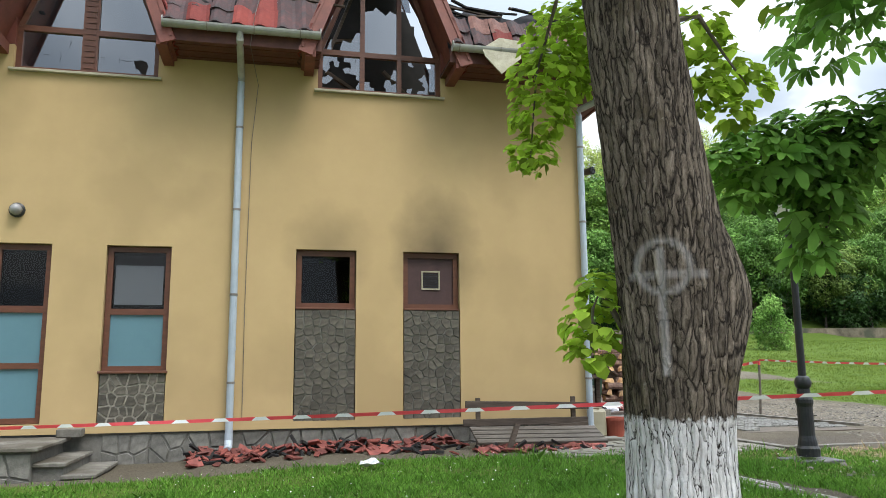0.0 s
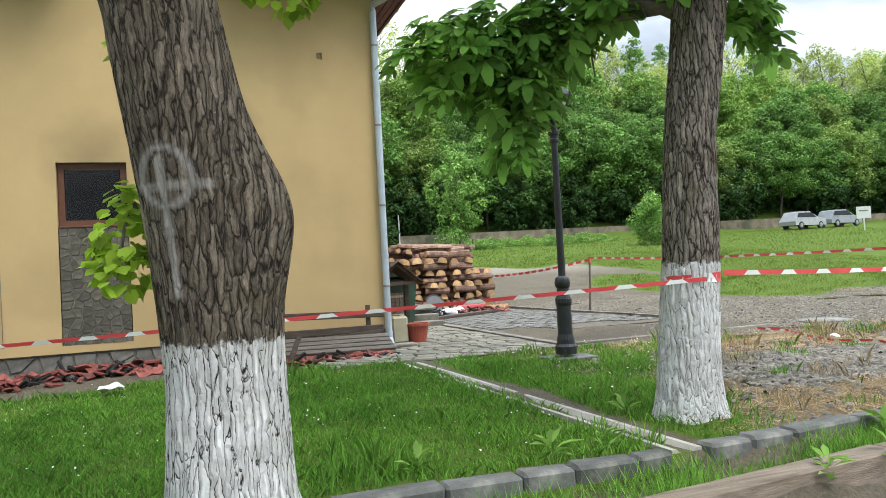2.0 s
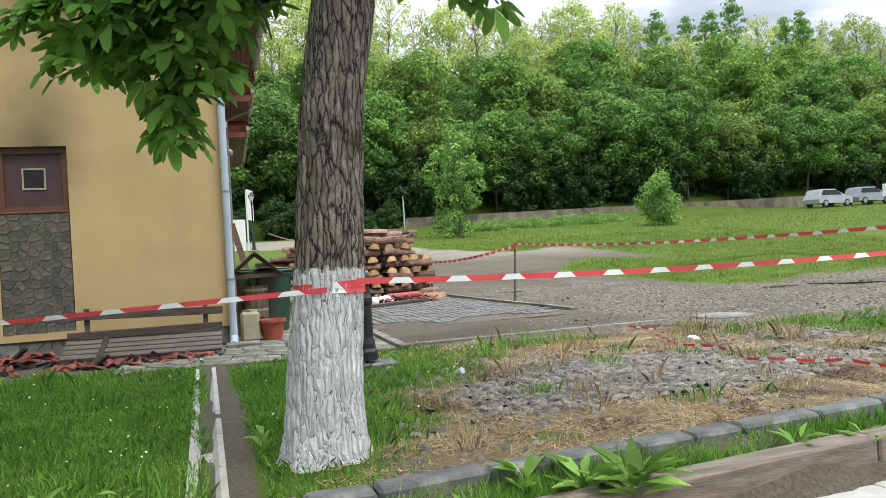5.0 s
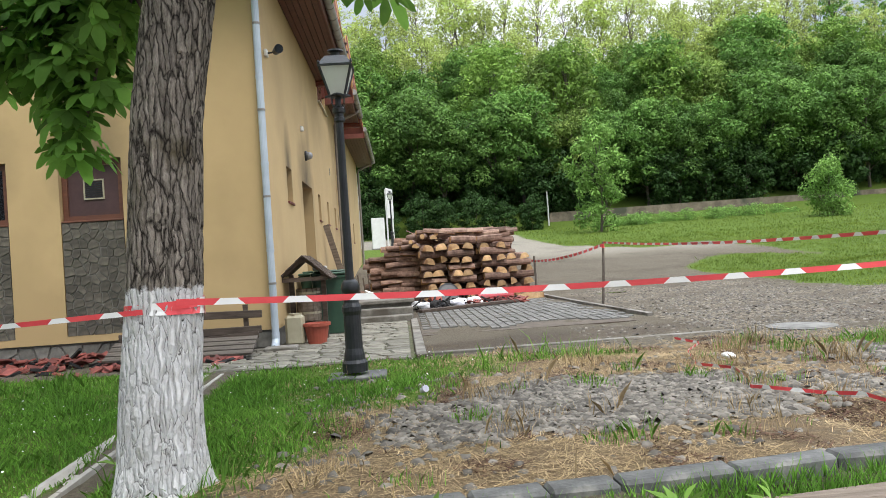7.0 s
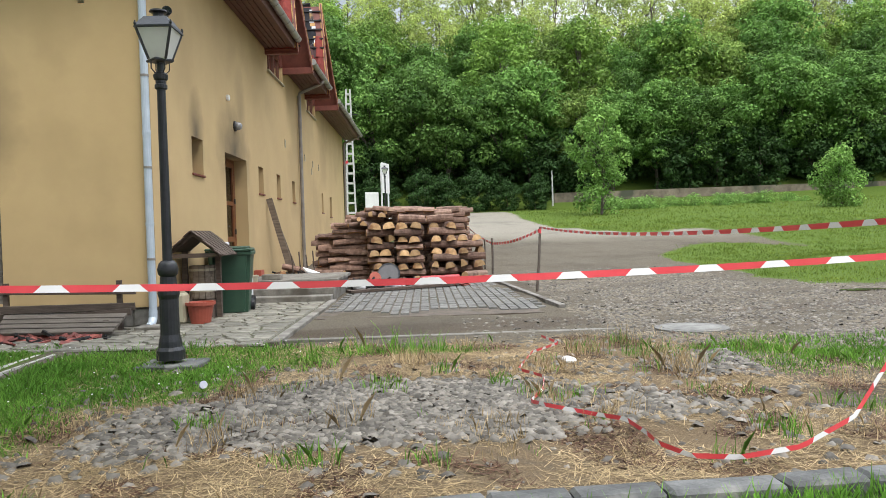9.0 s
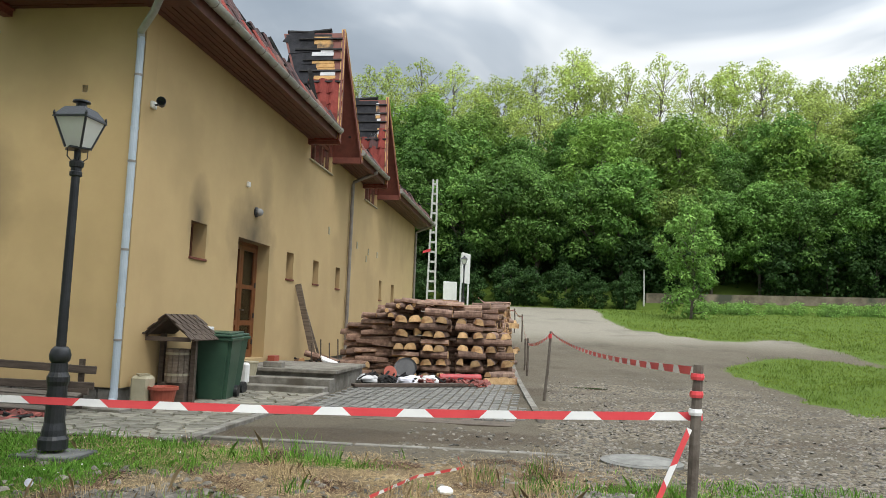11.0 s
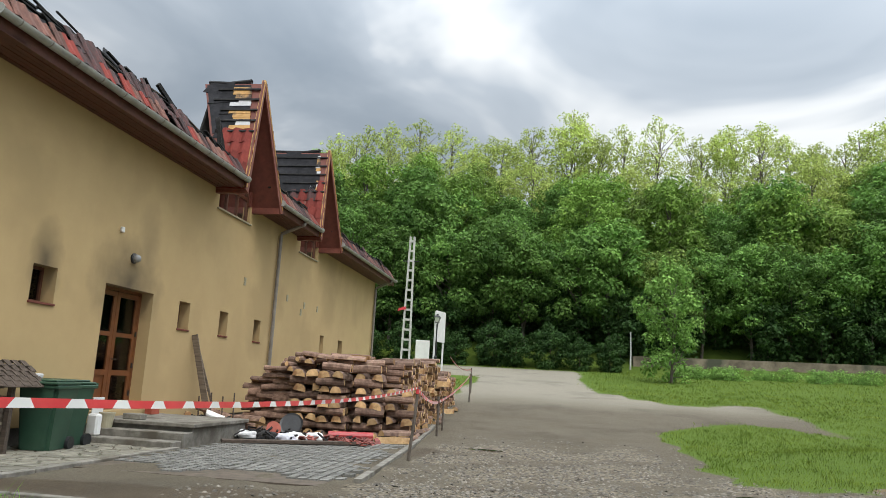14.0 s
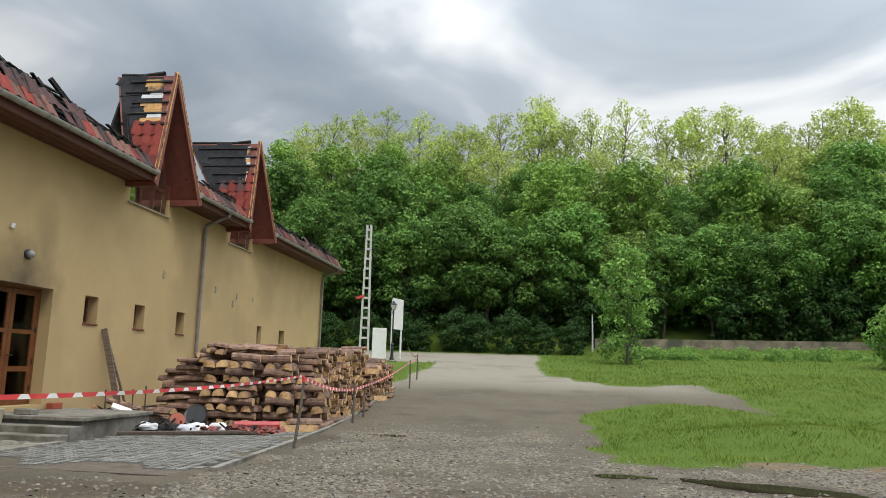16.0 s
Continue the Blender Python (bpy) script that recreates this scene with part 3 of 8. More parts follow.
def ground_mat():
    m = bpy.data.materials.new("ground_cover")
    m.use_nodes = True
    n, l = m.node_tree.nodes, m.node_tree.links
    b = n["Principled BSDF"]
    b.inputs["Roughness"].default_value = 0.95
    b.inputs["Specular IOR Level"].default_value = 0.1
    geo = n.new("ShaderNodeNewGeometry")

    def noi(sc, det=5.0, ro=0.6):
        k = n.new("ShaderNodeTexNoise")
        k.inputs["Scale"].default_value, k.inputs["Detail"].default_value, k.inputs["Roughness"].default_value = sc, det, ro
        l.new(geo.outputs["Position"], k.inputs["Vector"])
        return k.outputs["Fac"]

    def ramp(f, a, c1, z, c2):
        k = n.new("ShaderNodeValToRGB")
        k.color_ramp.elements[0].position, k.color_ramp.elements[1].position = a, z
        k.color_ramp.elements[0].color, k.color_ramp.elements[1].color = (*c1, 1), (*c2, 1)
        l.new(f, k.inputs[0])
        return k.outputs[0]

    def mix(f, a, c):
        k = n.new("ShaderNodeMix")
        k.data_type = "RGBA"
        l.new(f, k.inputs[0])
        l.new(a, k.inputs[6])
        l.new(c, k.inputs[7])
        return k.outputs[2]
    at = n.new("ShaderNodeAttribute")
    at.attribute_name = "cover"
    sp = n.new("ShaderNodeSeparateColor")
    l.new(at.outputs["Color"], sp.inputs[0])
    at2 = n.new("ShaderNodeAttribute")
    at2.attribute_name = "tar"
    edge = noi(5.0, 8.0, 0.7)

    def mask(sock, gain):
        a = n.new("ShaderNodeMath")
        a.operation = "MULTIPLY_ADD"
        a.inputs[1].default_value, a.inputs[2].default_value = gain, -gain / 2
        l.new(edge, a.inputs[0])
        c = n.new("ShaderNodeMath")
        l.new(a.outputs[0], c.inputs[0])
        l.new(sock, c.inputs[1])
        r = n.new("ShaderNodeMapRange")
        r.inputs[1].default_value, r.inputs[2].default_value = 0.38, 0.62
        l.new(c.outputs[0], r.inputs[0])
        return r.outputs[0]
    vor = n.new("ShaderNodeTexVoronoi")
    vor.inputs["Scale"].default_value = 27
    l.new(geo.outputs["Position"], vor.inputs["Vector"])
    vs = n.new("ShaderNodeSeparateColor")
    l.new(vor.outputs["Color"], vs.inputs[0])
    fine = noi(38, 6.0, 0.75)
    earth = mix(noi(0.8), ramp(fine, 0.3, (0.045, 0.036, 0.025), 0.7, (0.145, 0.12, 0.086)), ramp(fine, 0.3, (0.09, 0.078, 0.058), 0.7, (0.195, 0.174, 0.135)))
    stones = mix(fine, ramp(vs.outputs[0], 0.1, (0.042, 0.034, 0.025), 0.9, (0.27, 0.235, 0.18)), ramp(vs.outputs[1], 0.1, (0.06, 0.049, 0.036), 0.9, (0.22, 0.188, 0.14)))
    asphalt = ramp(noi(60, 5.0, 0.8), 0.3, (0.165, 0.148, 0.115), 0.7, (0.28, 0.255, 0.205))
    asphalt = mix(noi(0.5), asphalt, ramp(noi(30), 0.3, (0.19, 0.172, 0.136), 0.7, (0.3, 0.274, 0.222)))
    straw = ramp(noi(70, 6.0, 0.8), 0.3, (0.075, 0.052, 0.032), 0.72, (0.27, 0.2, 0.12))
    green = mix(noi(0.55), ramp(noi(45, 6.0, 0.8), 0.3, (0.035, 0.068, 0.012), 0.7, (0.1, 0.16, 0.026)), ramp(noi(45, 6.0, 0.8), 0.3, (0.055, 0.09, 0.014), 0.7, (0.135, 0.185, 0.032)))
    col = mix(at2.outputs["Fac"], earth, asphalt)
    wet = n.new("ShaderNodeMapRange")
    wet.inputs[1].default_value, wet.inputs[2].default_value, wet.inputs[3].default_value, wet.inputs[4].default_value = 0.52, 0.66, 1.0, 0.78
    l.new(noi(0.42, 6.0, 0.6), wet.inputs[0])
    col = mix(mask(sp.outputs[2], 0.9), col, stones)
    damp = n.new("ShaderNodeMix")
    damp.data_type, damp.blend_type = "RGBA", "MULTIPLY"
    damp.inputs[0].default_value = 1.0
    l.new(col, damp.inputs[6])
    l.new(wet.outputs[0], damp.inputs[7])
    col = damp.outputs[2]
    at3 = n.new("ShaderNodeAttribute")
    at3.attribute_name = "wet"
    soak = mask(at3.outputs["Fac"], 0.7)
    mud = n.new("ShaderNodeMix")
    mud.data_type, mud.blend_type = "RGBA", "MULTIPLY"
    l.new(soak, mud.inputs[0])
    l.new(col, mud.inputs[6])
    mud.inputs[7].default_value = (0.6, 0.52, 0.43, 1)
    col = mud.outputs[2]
    gloss = n.new("ShaderNodeMapRange")
    gloss.inputs[3].default_value, gloss.inputs[4].default_value = 0.95, 0.7
    l.new(soak, gloss.inputs[0])
    l.new(gloss.outputs[0], b.inputs["Roughness"])
    sheen = n.new("ShaderNodeMapRange")
    sheen.inputs[3].default_value, sheen.inputs[4].default_value = 0.1, 0.3
    l.new(soak, sheen.inputs[0])
    l.new(sheen.outputs[0], b.inputs["Specular IOR Level"])
    col = mix(mask(sp.outputs[1], 0.9), col, straw)
    col = mix(mask(sp.outputs[0], 0.7), col, green)
    l.new(col, b.inputs["Base Color"])
    bp = n.new("ShaderNodeBump")
    bp.inputs["Strength"].default_value, bp.inputs["Distance"].default_value = 0.8, 0.025
    l.new(fine, bp.inputs["Height"])
    l.new(bp.outputs[0], b.inputs["Normal"])
    return m


M_GROUND = ground_mat()
ground = raw_mesh("ground", np.stack([gxx, gyy, gzz], -1).reshape(-1, 3), quads, 4, M_GROUND)
ground.data.shade_smooth()
tagged(ground, "green lawn, bare gravel, dry straw patches and a worn road", "ground", kind="structure")
ca = ground.data.attributes.new("cover", "FLOAT_COLOR", "POINT")
ca.data.foreach_set("color", np.stack([mg, md, mc, np.ones_like(mg)], -1).astype(np.float32).ravel())
wa = ground.data.attributes.new("wet", "FLOAT", "POINT")
wa.data.foreach_set("value", wet_.astype(np.float32).ravel())
ta = ground.data.attributes.new("tar", "FLOAT", "POINT")
ta.data.foreach_set("value", tar.astype(np.float32).ravel())


# ---- the house ----
house = thing("house", (0, 0, 0), "fire-damaged ochre house with stone plinth and burnt red tile roof", "house")
LEN_A, LEN_B = 13.5, 23.62
FA, FB = pose(0, 0, 0, 0, 0, 180), pose(0, 0, 0, 0, 0, -90)   # local x along a facade, y outwards


def solid_grid(us, zs, solid, y0, y1):
    """One closed body: the cells of a grid that are solid, pushed from y0 to y1."""
    us, zs = sorted(set(us)), sorted(set(zs))
    bm, vs = bmesh.new(), {}

    def v(i, j, y):
        if (i, j, y) not in vs:
            vs[i, j, y] = bm.verts.new((us[i], y, zs[j]))
        return vs[i, j, y]
    nu, nz = len(us) - 1, len(zs) - 1
    on = [[solid((us[i] + us[i + 1]) / 2, (zs[j] + zs[j + 1]) / 2) for j in range(nz)] for i in range(nu)]
    for i in range(nu):
        for j in range(nz):
            if not on[i][j]:
                continue
            bm.faces.new((v(i, j, y1), v(i, j + 1, y1), v(i + 1, j + 1, y1), v(i + 1, j, y1)))
            bm.faces.new((v(i, j, y0), v(i + 1, j, y0), v(i + 1, j + 1, y0), v(i, j + 1, y0)))
            for di, dj, a, b in ((-1, 0, (i, j), (i, j + 1)), (1, 0, (i + 1, j + 1), (i + 1, j)), (0, -1, (i + 1, j), (i, j)), (0, 1, (i, j + 1), (i + 1, j + 1))):
                p, q = i + di, j + dj
                if not (0 <= p < nu and 0 <= q < nz and on[p][q]):
                    bm.faces.new((v(*a, y0), v(*b, y0), v(*b, y1), v(*a, y1)))
    bmesh.ops.recalc_face_normals(bm, faces=bm.faces)
    return bm


def wall_mesh(u0, u1, z0, z1, holes, th=0.35):
    """A wall along local x with openings (u0, u1, z0, z1) cut through it."""
    return solid_grid([u0, u1] + [h[k] for h in holes for k in (0, 1)], [z0, z1] + [h[k] for h in holes for k in (2, 3)],
                      lambda u, z: not any(h[0] < u < h[1] and h[2] < z < h[3] for h in holes), -th, 0)


def lattice(rects, y0, y1):
    """One body from the union of rectangles (u0, u1, z0, z1)."""
    return solid_grid([r[k] for r in rects for k in (0, 1)], [r[k] for r in rects for k in (2, 3)], lambda u, z: any(r[0] < u < r[1] and r[2] < z < r[3] for r in rects), y0, y1)


def place(ob, m):
    ob.matrix_local = m
    return ob


holes_a = [(7.61, 8.95, 0.41, 2.78), (6.09, 6.93, 0.38, 2.78), (3.54, 4.4, 0.38, 2.79), (2.0, 2.85, 0.38, 2.79),
           (6.39, 8.27, 5.19, 5.55), (2.26, 4.14, 5.19, 5.55), (10.5, 12.4, 5.19, 5.55)]
holes_b = [(1.73, 2.31, 2.19, 2.77), (3.66, 5.3, 0.47, 2.73), (6.38, 6.87, 2.13, 2.72), (8.38, 8.85, 2.13, 2.71), (10.49, 10.95, 2.12, 2.7),
           (16.3, 16.72, 2.0, 2.69), (18.52, 19.1, 1.9, 2.66), (7.7, 9.56, 5.08, 5.55), (13.55, 15.3, 5.08, 5.55)]
place(part("front_wall", wall_mesh(0, LEN_A, 0.28, 5.55, holes_a), M_RENDER, house), FA)
place(part("side_wall", wall_mesh(-LEN_B, -0.35, 0.28, 5.55, [(-b, -a, c, d) for a, b, c, d in holes_b]), M_RENDER, house), FB)
part("back_wall", B(-LEN_A, -0.35, LEN_B - 0.35, LEN_B, 0.0, 5.55), M_RENDER, house)
part("far_side_wall", B(-LEN_A, -LEN_A + 0.35, 0.35, LEN_B - 0.35, 0.0, 5.55), M_RENDER, house)
# inner floor, partition and corridor wall carry the room shade as colour
part("inner_floor", B(-LEN_A + 0.35, -0.35, 0.35, LEN_B - 0.35, 0.2, 0.4), M_ROOM_SHADE, house)
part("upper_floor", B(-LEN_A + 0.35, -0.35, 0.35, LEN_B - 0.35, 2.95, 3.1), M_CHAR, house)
part("partition_wall", B(-LEN_A + 0.35, -0.35, 2.2, 2.3, 0.4, 2.95), M_ROOM_SHADE, house)
part("corridor_wall", B(-2.4, -2.3, 2.3, LEN_B - 0.35, 0.4, 2.95), M_ROOM_SHADE, house)
# wall added to block the sky behind the front dormer windows
part("attic_wall", B(-LEN_A + 0.35, -2.2, 2.6, 2.75, 3.1, 7.6), M_CHAR, house)
part("attic_side_wall", B(-3.6, -3.45, 2.75, LEN_B - 0.35, 3.1, 6.3), M_CHAR, house)

# plinth with its stones
plinth = part("plinth", B(-LEN_A, -0.04, 0.045, 0.4, -0.5, 0.278), M_MORTARD, house)
part("plinth_side", B(-0.4, -0.045, 0.045, LEN_B, -0.5, 0.278), M_MORTARD, house)
stonework(plinth, "stone", M_PLINTH, 6.75, 0.5, 84, 0.018, Matrix.Translation((-6.85, 0.045, -0.24)) @ pose(0, 0, 0, 90), 11)


def rim_window(name, m, w, z0, z1, mat, bars=(), depth=-0.14, t=0.07, frame_d=0.06):
    """A framed window: sides, head, sill rail and given bars (x0, x1, z0, z1)."""
    rects = [(0, t, z0, z1), (w - t, w, z0, z1), (t, w - t, z1 - t, z1), (t, w - t, z0, z0 + t)] + list(bars)
    bm = lattice(rects, depth, depth + frame_d)
    return place(part(name, bm, mat, house), m)


def pane(parent, x0, x1, z0, z1, y, mat, name="pane", label=""):
    return part(name, B(x0, x1, y - 0.006, y, z0, z1), mat, parent, label)


def at_a(x):
    return FA @ Matrix.Translation((-x, 0, 0))


def at_b(y):
    return FB @ Matrix.Translation((-y, 0, 0))


# glazed door beside the steps
w = rim_window("window", at_a(-7.62), 1.32, 0.42, 2.77, M_FRAME, ((0.07, 1.25, 1.86, 1.95), (0.07, 1.25, 1.12, 1.2), (0.62, 0.7, 0.5, 2.7)))
pane(w, 0.07, 1.25, 1.95, 2.7, -0.11, M_GLASS)
pane(w, 0.07, 0.62, 1.2, 1.86, -0.11, M_FROST)
pane(w, 0.7, 1.25, 1.2, 1.86, -0.11, M_FROST)
pane(w, 0.07, 0.62, 0.49, 1.12, -0.11, M_FROST)
pane(w, 0.7, 1.25, 0.49, 1.12, -0.11, M_FROST)
# tall window with a pale blind above and frosted glass below
w = rim_window("window", at_a(-6.1), 0.82, 1.08, 2.77, M_FRAME, ((0.07, 0.75, 1.84, 1.92),))
pane(w, 0.07, 0.75, 1.15, 1.84, -0.11, M_FROST)
pane(w, 0.07, 0.75, 1.92, 2.7, -0.115, M_GLASS).visible_shadow = False
part("blind", B(0.1, 0.72, -0.136, -0.126, 1.98, 2.52), M_BLIND, w, "pale lowered blind")
part("sill", B(-0.03, 0.85, -0.14, 0.03, 1.05, 1.085, 0.006), M_FRAME, w)
# two square windows
w = rim_window("window", at_a(-3.55), 0.84, 1.95, 2.78, M_FRAME, t=0.075)
pane(w, 0.07, 0.77, 2.02, 2.71, -0.11, M_GLASS)
part("sill", B(0.0, 0.84, -0.13, 0.012, 1.925, 1.95, 0.005), M_FRAME, w)
w = rim_window("window", at_a(-2.01), 0.83, 1.95, 2.78, M_FRAME)
part("board", B(0.07, 0.76, -0.13, -0.11, 2.02, 2.71), surf("dark_red_board", (0.05, 0.024, 0.024), (0.075, 0.036, 0.034), 4, 0.6, 0.2, 30), w, "dark red board in place of glass")
vent = bmesh.new()
for a in ((0.27, 0.29, 2.24, 2.52), (0.53, 0.55, 2.24, 2.52), (0.29, 0.53, 2.5, 2.52), (0.29, 0.53, 2.24, 2.26)):
    box(vent, a[0], a[1], -0.11, -0.095, a[2], a[3])
vent_ob = part("vent_frame", vent, M_CREAM, w, "pale square vent frame")
for k in range(8):
    part("slat", B(0.29, 0.53, -0.109, -0.1, 2.265 + k * 0.029, 2.28 + k * 0.029), M_BLACK, vent_ob)
part("sill", B(0.0, 0.83, -0.13, 0.012, 1.925, 1.95, 0.005), M_FRAME, w)
# stone panels under the windows
for x, wd, z1, nst, sd in ((-6.1, 0.82, 1.05, 36, 1), (-3.55, 0.84, 1.925, 88, 2), (-2.01, 0.83, 1.925, 88, 3)):
    pn = place(part("stone_panel", B(0, wd, -0.3, -0.01, 0.37, z1), M_MORTAR if sd == 1 else M_MORTARD, house), at_a(x))
    stonework(pn, "stone", M_STONE, wd, z1 - 0.38, nst, 0.014, Matrix.Translation((wd, -0.01, 0.375)) @ pose(0, 0, 0, 90, 0, 180), sd, 0.022 if sd == 1 else 0.014)

# side wall: small deep windows, the double door
for a, b, c, d in holes_b[:1] + holes_b[2:7]:
    wd = b - a
    w = rim_window("window", at_b(b), wd, c, d, M_FRAME, t=0.05, depth=-0.3)
    pane(w, 0.05, wd - 0.05, c + 0.05, d - 0.05, -0.27, M_GLASS)
    part("sill", B(-0.02, wd + 0.02, -0.25, 0.03, c - 0.03, c + 0.005, 0.004), M_GABLE, w)
door = rim_window("door", at_b(5.3), 1.64, 0.47, 2.73, M_DOORWOOD, t=0.06, depth=-0.33, frame_d=0.08)
for k, (a, b) in enumerate(((0.06, 0.815), (0.825, 1.58))):
    lf = lattice([(a, a + 0.1, 0.48, 2.66), (b - 0.1, b, 0.48, 2.66), (a + 0.1, b - 0.1, 2.57, 2.66), (a + 0.1, b - 0.1, 0.48, 0.62), (a + 0.1, b - 0.1, 1.1, 1.2), (a + 0.1, b - 0.1, 1.82, 1.9)], -0.31, -0.255)
    leaf = part("door_leaf", lf, M_DOORWOOD, door)
    pane(leaf, a + 0.1, b - 0.1, 1.9, 2.57, -0.28, M_GLASS)
    pane(leaf, a + 0.1, b - 0.1, 1.2, 1.82, -0.28, M_GLASS)
    pane(leaf, a + 0.1, b - 0.1, 0.62, 1.1, -0.28, M_DOORWOOD if k else M_GLASS, "panel" if k else "pane")
    for hz in (0.72, 1.25, 1.86):
        part("hinge", rod(bmesh.new(), (0.07 if not k else 1.57, -0.245, hz), (0.07 if not k else 1.57, -0.245, hz + 0.1), 0.018, n=8), M_BLACK, leaf)
part("door_handle", tube(bmesh.new(), [(0.78, -0.26, 1.4), (0.78, -0.2, 1.4), (0.7, -0.2, 1.4)], 0.012), M_BLACK, door)
# small vents in the render
for y, z in ((9.62, 3.6), (12.79, 3.55), (14.38, 3.5), (15.73, 3.52), (14.1, 3.25)):
    vb = B(-0.06, 0.06, -0.01, 0.015, -0.1, 0.1)
    for k in range(4):
        box(vb, -0.05, 0.05, 0.012, 0.022, -0.08 + k * 0.045, -0.06 + k * 0.045)
    place(part("wall_vent", vb, M_CREAM, house), at_b(y) @ Matrix.Translation((0, 0, z)))

# eaves: boarded soffit, fascia, gutter
def eave(m, u0, u1, gut=True, name="eave"):
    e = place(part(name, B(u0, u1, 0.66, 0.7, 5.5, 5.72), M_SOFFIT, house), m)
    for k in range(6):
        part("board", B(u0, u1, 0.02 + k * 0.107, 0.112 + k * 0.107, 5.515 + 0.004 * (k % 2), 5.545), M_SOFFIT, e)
    part("batten", B(u0, u1, -0.02, 0.66, 5.547, 5.565), M_CHAR, e)
    if gut:
        g = bmesh.new()
        n = 10
        rows = []
        for u in (u0 + 0.02, u1 - 0.02):
            rows.append([g.verts.new((u, 0.785 + r * math.cos(a), 5.72 + r * math.sin(a))) for r, a in [(0.08, math.pi + math.pi * k / n) for k in range(n + 1)] + [(0.07, math.tau - math.pi * k / n) for k in range(n + 1)]])
        q = len(rows[0])
        for k in range(q):
            g.faces.new((rows[0][k], rows[0][(k + 1) % q], rows[1][(k + 1) % q], rows[1][k]))
        for r in rows:
            for k in range(n):
                g.faces.new((r[k], r[k + 1], r[q - 2 - k], r[q - 1 - k]))
        go = part("gutter", g, M_GUTTER, e)
        for u in (u0 + 0.02, u1 - 0.02):
            part("gutter_end", lathe(bmesh.new(), ((0.079, 0), (0.079, 0.012)), 14), M_GUTTER, e).matrix_local = Matrix.Translation((u - 0.006, 0.785, 5.715)) @ pose(0, 0, 0, 0, 90, 0)
        k = u0 + 0.3
        while k < u1:
            part("bracket", tube(bmesh.new(), [(k, 0.785 + 0.086 * math.cos(a), 5.722 + 0.086 * math.sin(a)) for a in [math.pi + math.pi * i / 8 for i in range(9)]], 0.008, 5), M_PIPEB, go)
            k += 0.62
    return e


SEC_A = [(-6.27, -4.13), (-2.27, 0.7), (-10.4, -8.4)]
SEC_B = [(-0.66, 7.45), (9.7, 13.2), (15.45, 24.3)]
for a, b in SEC_A:
    eave(FA, -b if b < 0.5 else -0.0, -a)
for a, b in SEC_B:
    eave(FB, -b, -a)
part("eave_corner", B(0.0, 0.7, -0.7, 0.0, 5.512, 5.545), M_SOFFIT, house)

# roof tiles
def tile_mesh(name, mat, w=0.3, ln=0.42):
    bm = bmesh.new()
    n = 6
    rows = []
    for y in (0.0, ln):
        for dz in (0.0, 0.014):
            rows.append([bm.verts.new((w * (k / n - 0.5), y, dz + 0.028 * math.sin(math.tau * k / n) * (1 if k < n else 1) + (0.012 if y == 0 else 0))) for k in range(n + 1)])
    a0, a1, b0, b1 = rows
    for k in range(n):
        bm.faces.new((a1[k], a1[k + 1], b1[k + 1], b1[k]))
        bm.faces.new((a0[k + 1], a0[k], b0[k], b0[k + 1]))
        bm.faces.new((a0[k], a0[k + 1], a1[k + 1], a1[k]))
    me = bpy.data.meshes.new(name)
    bm.to_mesh(me)
    bm.free()
    me.materials.append(mat)
    return me


TILE, TILE_SOOT = tile_mesh("tile", M_TILE), tile_mesh("sooty_tile", surf("sooty_tile", (0.02, 0.016, 0.016), (0.09, 0.026, 0.022), 6, 0.8, 0.3, 40, c3=(0.02, 0.02, 0.02), vary=0.35))
TILE_OLD = tile_mesh("weathered_tile", surf("weathered_roof_tile", (0.085, 0.036, 0.027), (0.2, 0.092, 0.066), 7, 0.85, 0.4, 40, c3=(0.06, 0.035, 0.03), c3scale=3, vary=0.35))
SLOPE = radians(57)
cs, sn = math.cos(SLOPE), math.sin(SLOPE)


